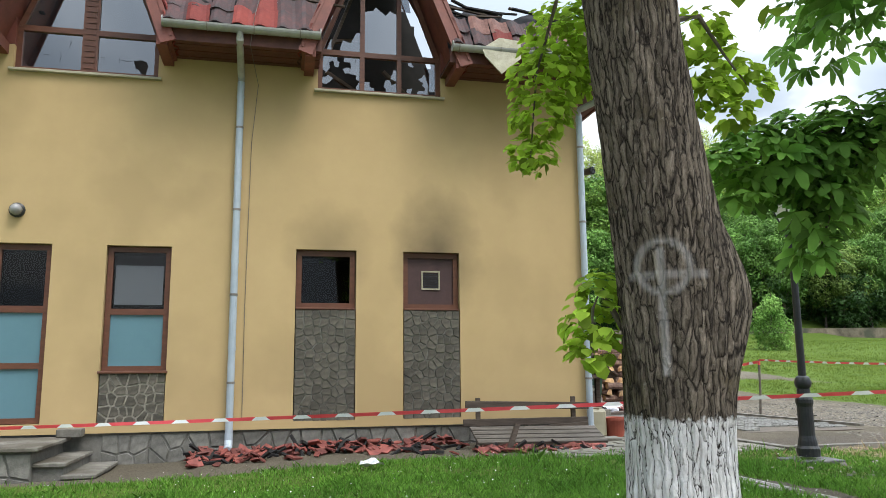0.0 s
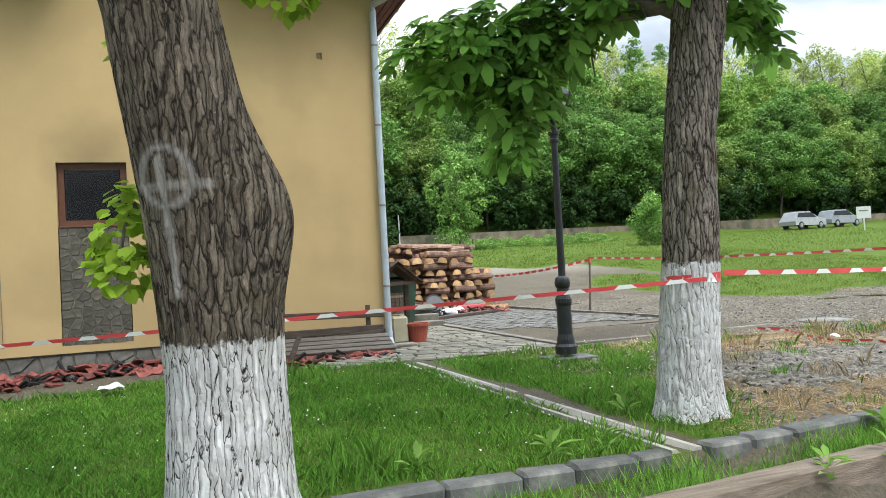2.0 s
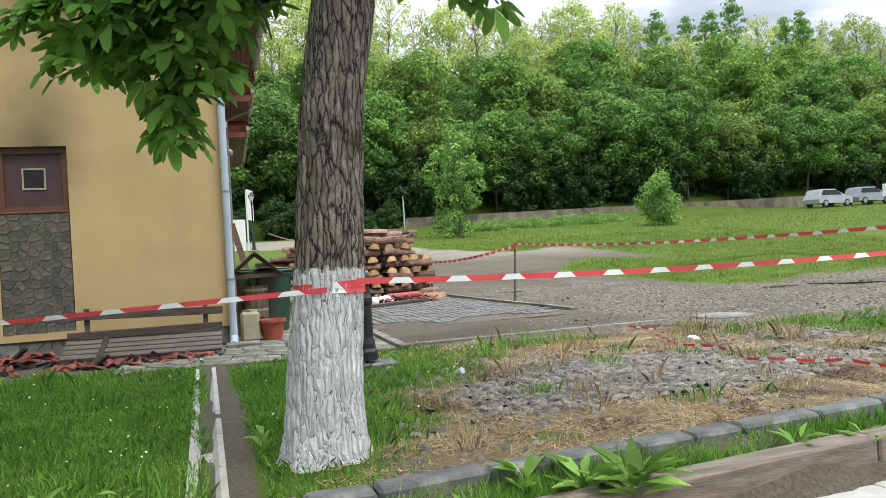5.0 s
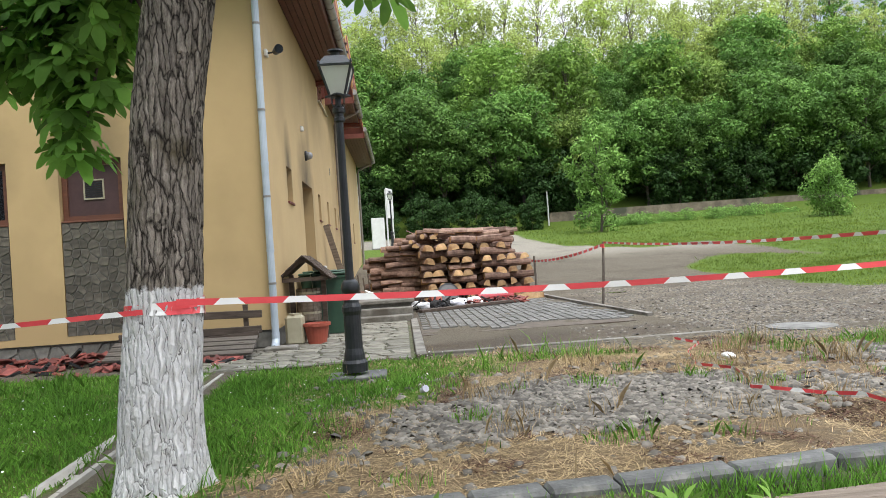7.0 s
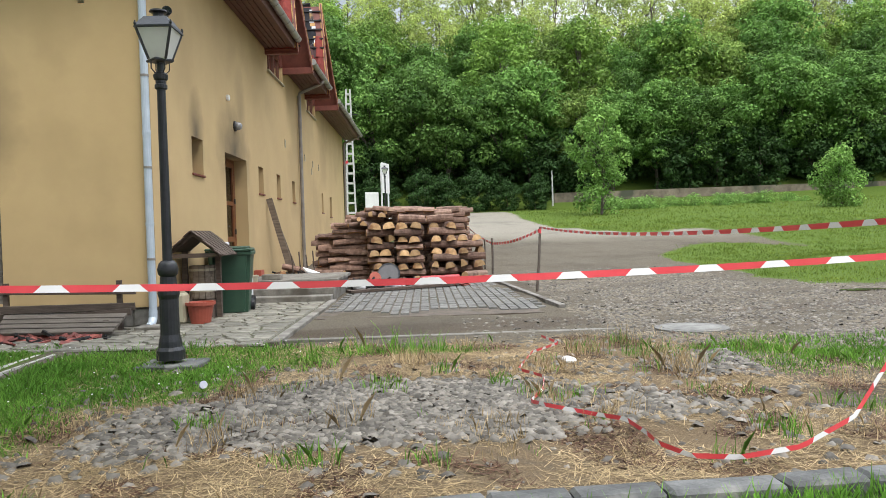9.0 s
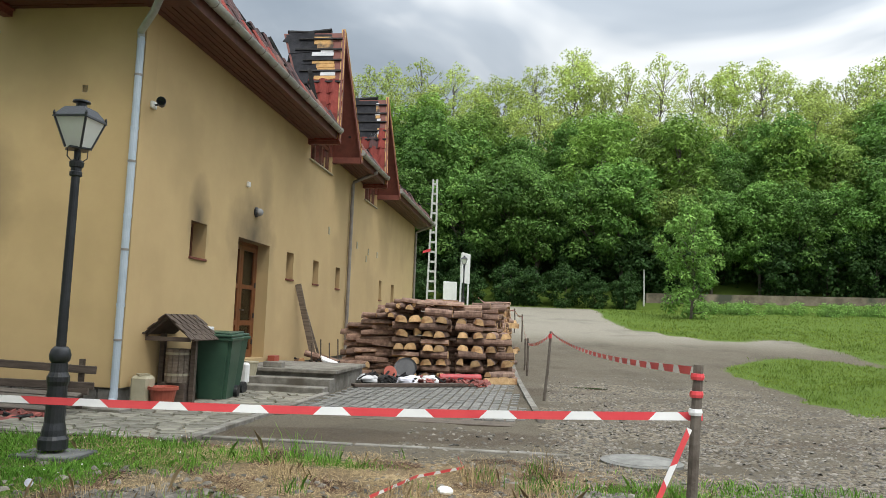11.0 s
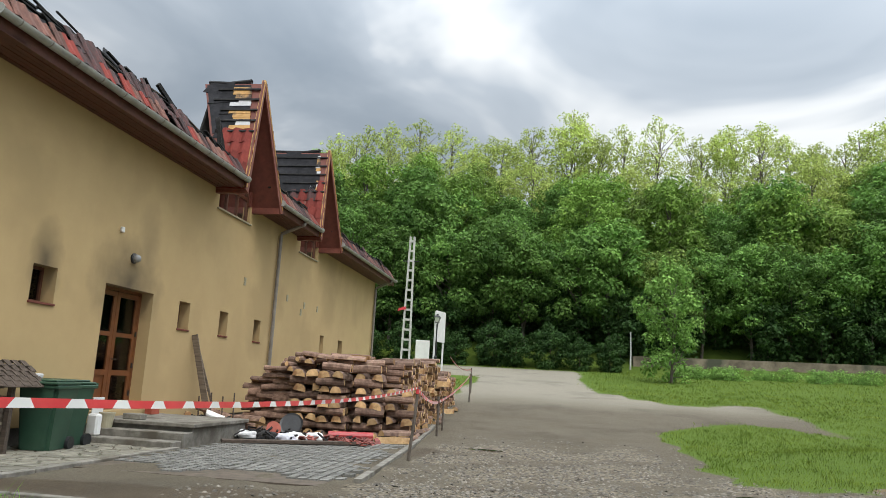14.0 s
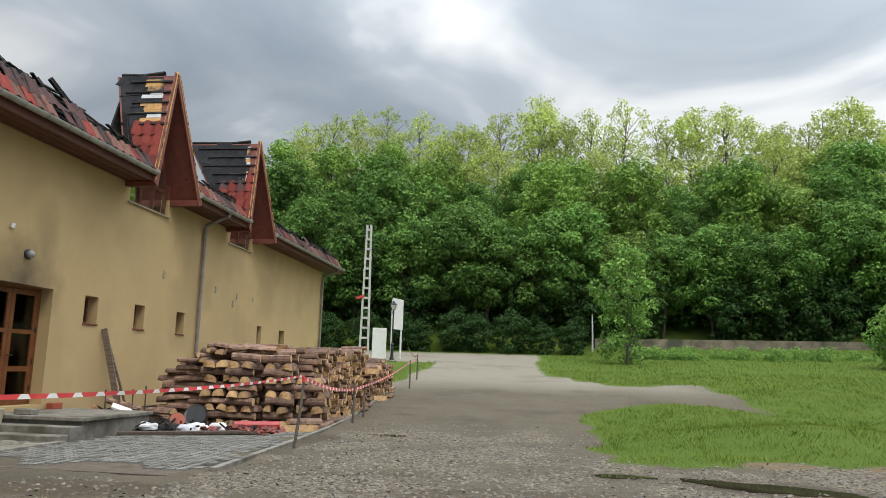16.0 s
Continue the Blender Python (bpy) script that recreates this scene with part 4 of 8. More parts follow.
def roof_field(m, u0, u1, top, seed):
    """What the fire left of a roof slope: deck, rafters, tiles with gaps and slips."""
    rng = random.Random(seed)
    ln = u1 - u0
    deck = bmesh.new()
    k, prev = u0, None
    while k < u1 + 0.01:
        h = max(0.12, top(min(1.0, (k - u0) / ln)) * rng.uniform(0.95, 1.3))
        cur = [deck.verts.new((k, 0.62 - q * cs - w * sn, 5.66 + q * sn - w * cs)) for q, w in ((0, 0), (h, 0), (h, 0.025), (0, 0.025))]
        if prev:
            for i in range(4):
                deck.faces.new((prev[i], prev[(i + 1) % 4], cur[(i + 1) % 4], cur[i]))
        prev = cur
        k = k + rng.uniform(0.12, 0.3) if k < u1 - 0.3 or k >= u1 else u1
    bmesh.ops.recalc_face_normals(deck, faces=deck.faces)
    d = place(part("roof", deck, M_FELT, house), m)
    k = u0 + 0.3
    while k < u1:
        h = max(0.15, top((k - u0) / ln) * rng.uniform(0.8, 1.25))
        part("rafter", beam(bmesh.new(), (k, 0.55, 5.6), (k + rng.uniform(-0.05, 0.05), 0.55 - h * cs, 5.6 + h * sn), 0.07, 0.1, (0, sn, cs)), M_CHAR, d)
        k += rng.uniform(0.7, 0.95)
    cols = int(ln / 0.29)
    for c in range(int(ln / 0.09)):
        # loose charred laths and slipped sheets on the deck
        f = (c + 0.5) / int(ln / 0.09)
        q = top(f) * rng.uniform(0.45, 1.02)
        u, l2 = u0 + f * ln, rng.uniform(0.15, 0.45)
        part("charred_lath", beam(bmesh.new(), (u - l2, 0.66 - q * cs, 5.74 + q * sn), (u + l2, 0.66 - q * cs + rng.uniform(-0.08, 0.08), 5.76 + q * sn + rng.uniform(-0.08, 0.1)), rng.uniform(0.03, 0.07), 0.025), M_CHAR if rng.random() < 0.8 else M_OLDWOOD, d)
    for r in range(int(2.2 / 0.34)):
        s = r * 0.34
        bt = part("batten", beam(bmesh.new(), (u0, 0.66 - s * cs, 5.72 + s * sn), (u0 + ln * (1 if r < 2 else rng.uniform(0.4, 0.8)), 0.66 - s * cs, 5.72 + s * sn), 0.04, 0.03), M_CHAR, d) if r < 3 else None
        for c in range(cols):
            f = (c + 0.5) / cols
            lim = min(top(f), 1.25) * 0.62 + 0.3 * noise.noise((c * 0.17, r * 0.3, seed))
            if s + 0.2 > lim or rng.random() < 0.04 + 0.06 * r:
                continue
            slip = rng.random() < 0.05 + 0.04 * r
            loc = Matrix.Translation((u0 + (c + 0.5) * ln / cols, 0.74 - s * cs + 0.02 * sn, 5.735 + s * sn + 0.02))
            rot = pose(0, 0, 0, rng.uniform(-4, 4) + (rng.uniform(-14, 10) if slip else 0), rng.uniform(-3, 3), rng.uniform(-25, 25) if slip else rng.uniform(-2, 2))
            base = Matrix.Rotation(math.pi, 4, "Z") @ Matrix.Rotation(SLOPE, 4, "X")
            child("tile", TILE_SOOT if rng.random() < 0.45 + 0.2 * r else (TILE_OLD if rng.random() < 0.75 else TILE), d, loc @ base @ rot)


roof_field(FA, 4.15, 6.25, lambda f: 1.0, 3)
roof_field(FA, 0.0, 2.25, lambda f: 1.1, 4)
roof_field(FA, 8.4, 10.4, lambda f: 1.0, 8)
roof_field(FB, -7.4, 0.66, lambda f: float(np.interp(f, (0, 0.12, 0.3, 0.55, 0.8, 1.0), (0.62, 0.66, 1.0, 1.15, 0.9, 0.65))), 5)
for a_, b_, w_ in (((-7.0, 0.25, 6.1), (-6.95, 0.1, 7.05), 0.08), ((-7.2, 0.3, 6.0), (-7.05, 0.1, 6.95), 0.06), ((-6.9, 0.12, 6.72), (-7.75, -0.2, 6.95), 0.06), ((-5.2, 0.3, 6.2), (-4.4, 0.05, 6.8), 0.07)):
    place(part("burnt_beam", beam(bmesh.new(), a_, b_, w_, w_ * 1.2), M_CHAR, house), FB)
roof_field(FB, -13.1, -9.75, lambda f: 0.8 - 0.2 * f, 6)
roof_field(FB, -24.25, -15.5, lambda f: 0.75, 7)


def dormer(m, half, sill, mulls, seed, apex=8.52, back=1.15, glazing="broken", wide=0.0, pine=0.0):
    """A steep gabled dormer that hangs out over the wall, with its window."""
    rng = random.Random(seed)
    out, z0, hw, tip = 0.74, 5.46, 1.13, 0.42
    body = bmesh.new()
    for s in (-1, 1):
        tri = [Vector((s * hw, out, z0)), Vector((0, tip, apex)), Vector((0, -back, apex)), Vector((s * hw, out - 0.72, z0))]
        nrm = (tri[1] - tri[0]).cross(tri[2] - tri[0]).normalized()
        nrm = nrm if nrm.z > 0 else -nrm
        lo, hi = [body.verts.new(p) for p in tri], [body.verts.new(p + nrm * 0.07) for p in tri]
        body.faces.new(lo)
        body.faces.new(hi)
        for i in range(4):
            body.faces.new((lo[i], lo[(i + 1) % 4], hi[(i + 1) % 4], hi[i]))
    d = place(part("dormer", body, M_GABLE, house), m)
    for s in (-1, 1):
        part("bargeboard", beam(bmesh.new(), (s * (hw + 0.03), out + 0.02, z0 - 0.02), (s * 0.03, tip + 0.02, apex + 0.06), 0.2, 0.035, (0, 1, 0)), M_GABLE, d)
        part("cap_strip", beam(bmesh.new(), (s * (hw + 0.07), out + 0.0, z0 + 0.06), (s * 0.02, tip, apex + 0.13), 0.03, 0.09, (0, 1, 0)), M_PINE if pine else M_GABLE, d)
        part("return_board", B(s * (hw - 0.12), s * (hw + 0.02), 0.0, out, z0 - 0.06, z0 + 0.1), M_GABLE, d)
        # soffit boards under the slope
        part("cheek", B(s * half, s * (half + 0.14), -0.12, 0.0, 5.556, 5.95), M_GABLE, d)
        # covering: tiles below, laths and felt above
        sl = Vector((-s * hw, tip - out, apex - z0)).normalized()
        width = Vector((hw, tip - out, apex - z0)).length
        up = Vector((0, 1, 0)).cross(sl).normalized()
        sl0 = sl
        up = up if up.z > 0 else -up
        y_ax = up.cross(Vector((0, 1, 0))).normalized()
        y_ax = y_ax if y_ax.z > 0 else -y_ax
        x_ax = y_ax.cross(up)
        base = Matrix((x_ax, y_ax, up)).transposed().to_4x4()
        origin = Vector((s * hw, out, z0)) + up * 0.085
        rows = int(width / 0.34)
        for r in range(rows + 1):
            t = r * 0.34
            depth = 0.72 + (tip + back - 0.72) * t / width - 0.12
            if t > 0.45 * width:
                a = origin + sl * t
                part("lath", beam(bmesh.new(), a + up * 0.02, a + up * 0.02 - Vector((0, depth * rng.uniform(0.75, 1.0), 0)), 0.045, 0.035, up), M_PINE if rng.random() < 0.25 else M_CHAR, d)
            for c in range(int(depth / 0.29) + 1):
                if t > width * 0.5 - 0.12 * c + 0.2 * rng.random() or (c + 0.4) * 0.29 > depth:
                    continue
                jolt = rng.random() < 0.07
                loc = Matrix.Translation(origin + sl * t - Vector((0, 0.13 + c * 0.29, 0)))
                child("tile", TILE if rng.random() < 0.85 else TILE_SOOT, d, loc @ base @ pose(0, 0, 0.05 if jolt else 0, rng.uniform(-3, 3), 0, rng.uniform(-22, 22) if jolt else 0))
        f0, f1 = width * 0.5, width * 0.985
        pts = []
        for t, e in ((f0, 0.16), (f1, 0.3)):
            depth = 0.72 + (tip + back - 0.72) * t / width
            pts.append((origin + sl * t - Vector((0, e, 0)), origin + sl * t - Vector((0, depth - 0.06, 0))))
        fb = bmesh.new()
        q = [pts[0][0], pts[1][0], pts[1][1], pts[0][1]]
        lo, hi = [fb.verts.new(p - up * 0.012) for p in q], [fb.verts.new(p) for p in q]
        fb.faces.new(lo)
        fb.faces.new(hi)
        for i in range(4):
            fb.faces.new((lo[i], lo[(i + 1) % 4], hi[(i + 1) % 4], hi[i]))
        part("felt", fb, M_FELT, d)
        # bare scorched boards along the gable edge
        for k in range(int(width * 0.46 / 0.125)):
            t = width * 0.52 + k * 0.125
            if pine and rng.random() < 0.82:
                a = origin + sl * t + up * 0.006 - Vector((0, 0.3 * t / width - 0.02, 0))
                part("sheathing_board", beam(bmesh.new(), a, a - Vector((0, pine * rng.uniform(0.5, 1.15), 0)), 0.115, 0.018, up), M_PINE if rng.random() < 0.75 else M_MEMB, d)
        for k in range(10):
            t = width * rng.uniform(0.5, 0.97)
            depth = 0.6 + (tip + back - 0.72) * t / width
            c = depth * rng.uniform(0.45, 0.9)
            a = origin + sl * t - Vector((0, c, 0)) - up * 0.02
            part("felt", slab(bmesh.new(), [(-0.3, -0.18), (0.22 + 0.1 * rng.random(), -0.22), (0.3, 0.16), (-0.2, 0.22 * rng.random())], 0.02, Matrix.Translation(a) @ base @ pose(0, 0, 0, rng.uniform(-4, 4), 0, rng.uniform(-12, 12))), M_FELT, d)
        for k in range(1):
            t = width * (0.56 + 0.13 * k)
            a = origin + sl * t - Vector((0, 0.34 + 0.05 * k, 0)) - up * 0.012
            part("membrane", slab(bmesh.new(), [(-0.2, -0.13), (0.2, -0.14), (0.17, 0.14), (-0.18, 0.12)], 0.012, Matrix.Translation(a) @ base), M_MEMB, d)
    part("ridge_roll", tube(bmesh.new(), [(0, tip - 0.35, apex + 0.06), (0.02, 0.1, apex + 0.09), (-0.02, -0.5, apex + 0.06), (0.02, -back + 0.1, apex + 0.08)], [0.05, 0.075, 0.06, 0.05], 7), M_CHAR, d)
    part("ridge_beam", beam(bmesh.new(), (0, tip, apex - 0.1), (0, -back + 0.15, apex - 0.1), 0.08, 0.14), M_CHAR, d)
    # panel added behind the window; its near-black colour paints the inner shade
    part("dark_backing", slab(bmesh.new(), [(-half, sill - 0.2), (half, sill - 0.2), (half, sill + 0.75), (0.05, apex - 0.2), (-0.05, apex - 0.2), (-half, sill + 0.75)], 0.05, Matrix.Translation((0, -0.9, 0)) @ pose(0, 0, 0, 90)), M_ROOM_SHADE, d, "near-black panel added behind the dormer window")
    if glazing == "broken":
        for a, b in (((0.25, -0.5, sill + 2.2), (0.85, -0.35, sill + 0.5)), ((0.1, -0.6, sill + 0.1), (0.8, -0.4, sill + 0.45)), ((-0.6, -0.55, sill + 0.1), (-0.1, -0.45, sill + 0.55)), ((0.3, -0.6, sill + 1.1), (0.75, -0.5, sill + 1.0))):
            part("fallen_rafter", beam(bmesh.new(), a, b, 0.06, 0.05), M_OLDWOOD, d)
    # window in the gable
    yw = -0.14
    head, top = sill + 0.66, sill + 0.66 + half * (apex - z0) / hw * 0.97
    slope = (top - head) / half

    def lim(u):
        return head + (half - abs(u)) * slope
    fr = bmesh.new()
    box(fr, -half, half, yw, yw + 0.07, sill, sill + 0.07)
    for s in (-1, 1):
        box(fr, s * half, s * (half - 0.07), yw, yw + 0.07, sill + 0.07, head)
        beam(fr, (s * (half - 0.035), yw + 0.035, head), (0, yw + 0.035, top - 0.05), 0.07, 0.075, (0, 1, 0))
    box(fr, -half + 0.07, half - 0.07, yw + 0.003, yw + 0.067, head - 0.06, head + 0.02)
    for u in mulls:
        box(fr, u - 0.035 - wide, u + 0.035 + wide, yw + 0.005, yw + 0.065, sill + 0.07, lim(u) - 0.05)
    win = part("window_frame", fr, M_FRAME, d)
    part("sill", B(-half - 0.05, half + 0.05, -0.1, 0.06, sill - 0.035, sill + 0.003, 0.006), M_CREAM, d)
    if wide:
        for k in range(18):
            part("lath", B(-wide, wide, yw + 0.066, yw + 0.076, sill + 0.1 + k * 0.085, sill + 0.165 + k * 0.085), M_FRAME, d)
    us = [-half + 0.07] + [v for u in mulls for v in (u - 0.035 - wide, u + 0.035 + wide)] + [half - 0.07]
    for a, b in zip(us[::2], us[1::2]):
        for lowrow in (True, False):
            if lowrow:
                w_, h_, zz = b - a, head - 0.06 - sill - 0.07, sill + 0.07
            else:
                w_, h_, zz = b - a, max(lim(a), lim(b)) - head - 0.08, head + 0.02
            if h_ < 0.1:
                continue
            g = bmesh.new()
            loss = {"broken": 0.42, "whole": 0.0, "cracked": 0.08}[glazing]
            hc = (rng.uniform(0.2, 0.8) * w_, rng.uniform(0.15, 0.8) * h_)
            for poly in cells(w_, h_, 40 if loss else 2, rng, 0.0):
                cx, cy = sum(p[0] for p in poly) / len(poly), sum(p[1] for p in poly) / len(poly)
                if loss and math.hypot(cx - hc[0], cy - hc[1]) < loss * math.sqrt(w_ * h_) * rng.uniform(0.7, 1.9):
                    continue
                if not lowrow and zz + cy > lim(a + cx) - 0.02:
                    continue
                g.faces.new([g.verts.new((a + u, yw + 0.03, zz + v)) for u, v in poly])
            if len(g.faces):
                bmesh.ops.remove_doubles(g, verts=g.verts[:], dist=0.004)
                part("pane", g, M_UPGLASS, d)
            else:
                g.free()
    return d


dormer(FA @ Matrix.Translation((7.33, 0, 0)), 0.94, 5.2, (0.0,), 21, glazing="cracked", wide=0.07)
dormer(FA @ Matrix.Translation((3.2, 0, 0)), 0.94, 5.2, (-0.3, 0.27), 22)
dormer(FA @ Matrix.Translation((11.45, 0, 0)), 0.94, 5.2, (0.0,), 23, glazing="cracked", wide=0.07)
dormer(FB @ Matrix.Translation((-8.6, 0, 0)), 0.93, 5.09, (-0.3, 0.3), 24, pine=0.5, glazing="whole")
dormer(FB @ Matrix.Translation((-14.35, 0, 0)), 0.88, 5.09, (0.0,), 25, back=2.0, glazing="whole", pine=0.14)

# downpipes
def downpipe(m, x, ztop, gut_y=0.785, foot=True, mat=None, top_z=5.66, dx=0.0):
    mat = mat or M_PIPE
    p = place(part("downpipe", tube(bmesh.new(), [(x, 0.08, 0.2), (x, 0.08, ztop)], 0.05, 14), mat, house, smooth=False), m)
    part("pipe_elbow", tube(bmesh.new(), [(x, 0.08, ztop - 0.02), (x, 0.1, ztop + 0.08), (x + dx * 0.5, 0.42, ztop + 0.22), (x + dx, gut_y - 0.03, top_z - 0.1), (x + dx, gut_y, top_z)], 0.05, 12), M_GUTTER if mat is M_PIPE else mat, p)
    if foot:
        part("pipe_foot", tube(bmesh.new(), [(x, 0.08, 0.24), (x, 0.09, 0.14), (x, 0.16, 0.06), (x, 0.26, 0.03)], 0.056, 12), mat, p)
    for z in (0.9, 2.1, 3.3, 4.5):
        if z < ztop - 0.2:
            part("pipe_clip", lathe(bmesh.new(), ((0.056, 0), (0.056, 0.03)), 14, (x, 0.08, z)), M_PIPEB, p)
            part("joint", lathe(bmesh.new(), ((0.053, 0), (0.055, 0.025), (0.053, 0.05)), 14, (x, 0.08, z + 0.45)), mat, p)
    return p


downpipe(FA, 5.24, 5.2)
downpipe(FA, 0.03, 5.05, top_z=5.66, dx=-0.7)
downpipe(FB, -11.65, 5.2, mat=M_PIPEB)
downpipe(FB, -23.5, 5.2, mat=M_PIPEB)
# thin cable beside the front pipe
place(part("cable", tube(bmesh.new(), [(5.08, 0.012, 0.4), (5.09, 0.012, 2.0), (5.07, 0.012, 4.3), (5.0, 0.02, 5.2), (5.1, 0.72, 5.5), (5.05, 0.8, 5.9), (4.95, 0.6, 6.5)], 0.0045, 5), M_GREYWOOD, house), FA)


def bulkhead(m, label):
    t = thing("wall_lamp", (0, 0, 0), label, "lamp")
    t.matrix_world = m
    part("base", lathe(bmesh.new(), ((0.1, 0), (0.1, 0.03), (0.08, 0.045)), 18), M_BLACK, t)
    part("globe", lathe(bmesh.new(), ((0.078, 0.04), (0.075, 0.09), (0.055, 0.13), (0.02, 0.15)), 16), surf("grey_lamp_glass", (0.25, 0.25, 0.25), (0.36, 0.36, 0.36), 3, 0.25, 0.0), t, "dusty grey glass globe", True)
    return t


bulkhead(pose(-8.07, 0, 3.22, 90, 0, 0), "round grey wall lamp on the ochre front wall")
bulkhead(pose(0, 4.42, 3.3, 0, 90, 0), "small round wall lamp above the double door")


def floodlight(m, label):
    t = thing("floodlight", (0, 0, 0), label, "lamp")
    t.matrix_world = m
    part("box", B(-0.05, 0.05, -0.06, 0.06, 0, 0.05, 0.01), M_WHITE, t, "pale junction box")
    part("arm", tube(bmesh.new(), [(0, 0, 0.05), (0, 0.02, 0.12), (0, 0.08, 0.16)], 0.014, 8), M_BLACK, t)
    part("head", rod(bmesh.new(), (0, 0.05, 0.17), (0, 0.2, 0.24), 0.05, 0.065, 14), M_BLACK, t)
    part("lens", rod(bmesh.new(), (0, 0.198, 0.2385), (0, 0.21, 0.244), 0.055, 0.055, 14), M_GLASS, t)
    return t


floodlight(pose(-0.85, 0, 4.35, 90, 0, 180), "black floodlight with pale box on the front wall")
floodlight(pose(0, 0.28, 4.2, 0, 90, 0) @ pose(0, 0, 0, 0, 0, 180), "black floodlight on the side wall by the pipe")
for y, z in ((3.9, 3.75),):
    s = thing("wall_sensor", (0, y, z), "small white sensor on the side wall", "sensor")
    part("housing", B(0, 0.06, -0.04, 0.04, -0.05, 0.05, 0.012), M_WHITE, s)
# torn sheet hanging at the eave
sh = thing("torn_sheet", (-1.55, -0.86, 5.5), "torn pale insulation sheet hanging from the eave", "debris")
part("sheet", slab(bmesh.new(), [(-0.3, 0.15), (-0.05, 0.4), (0.28, 0.42), (0.3, 0.12), (0.02, -0.22), (-0.24, 0.02)], 0.02, pose(0, 0, 0, 78, 8, 0)), surf("dirty_insulation", (0.3, 0.28, 0.2), (0.48, 0.45, 0.34), 6, 0.9, 0.8, 20), sh)


# ---- plants ----
def scatter(name, tmpl, loops, nv, pos, rot, scl, material, parent=None):
    """One mesh of many small copies of a template, each moved, turned and scaled."""
    tmpl = np.asarray(tmpl, dtype=float)
    k = len(tmpl)
    co = np.einsum("nij,kj->nki", rot, tmpl) * scl[:, None, None] + pos[:, None, :]
    lp = (np.asarray(loops)[None, :] + (np.arange(len(pos)) * k)[:, None]).ravel()
    return raw_mesh(name, co.reshape(-1, 3), lp, nv, material, parent)


def frames(normal, up, rng):
    """Rotations whose z follows the normals and whose y leans to up."""
    z = normal / (np.linalg.norm(normal, axis=1, keepdims=True) + 1e-9)
    y = up - (up * z).sum(1, keepdims=True) * z
    y /= np.linalg.norm(y, axis=1, keepdims=True) + 1e-9
    x = np.cross(y, z)
    return np.stack([x, y, z], -1)


SPRAY = [(0.42, 0.1, 0.05), (0.0, 1.0, -0.12), (-0.36, 0.0, 0.05)]           # a small spray of leaves
LEAF_R = [(0, 0, 0), (0.42, 0.22, 0.06), (0.46, 0.6, 0.03), (0, 1.0, -0.14), (-0.46, 0.6, 0.03), (-0.42, 0.22, 0.06)]
palm, palm_f = [], []
for k_, (a_, s_) in enumerate(((-78, 0.62), (-40, 0.85), (0, 1.0), (40, 0.85), (78, 0.62))):
    ca_, sa_ = math.cos(radians(a_)), math.sin(radians(a_))
    i_ = len(palm)
    for u_, v_, w_ in ((0, 0, 0), (0.19, 0.55, 0.03), (0.13, 0.86, -0.12), (0, 1.0, -0.2), (-0.13, 0.86, -0.12), (-0.19, 0.55, 0.03)):
        palm.append(((u_ * ca_ + v_ * sa_) * s_, (v_ * ca_ - u_ * sa_) * s_, w_ * s_))
    palm_f += [i_ + j for j in range(6)]


def crown_points(rng, clumps, n, flat=(1, 1, 0.8)):
    """Points and outward directions on clumps (x, y, z, radius)."""
    cl = np.array(clumps)
    wgt = cl[:, 3] ** 2
    pick = rng.choice(len(cl), n, p=wgt / wgt.sum())
    d = rng.normal(size=(n, 3))
    d /= np.linalg.norm(d, axis=1, keepdims=True)
    r = cl[pick, 3] * (0.55 + 0.5 * rng.random(n) ** 0.6)
    p = cl[pick, :3] + d * r[:, None] * np.array(flat)
    return p, d


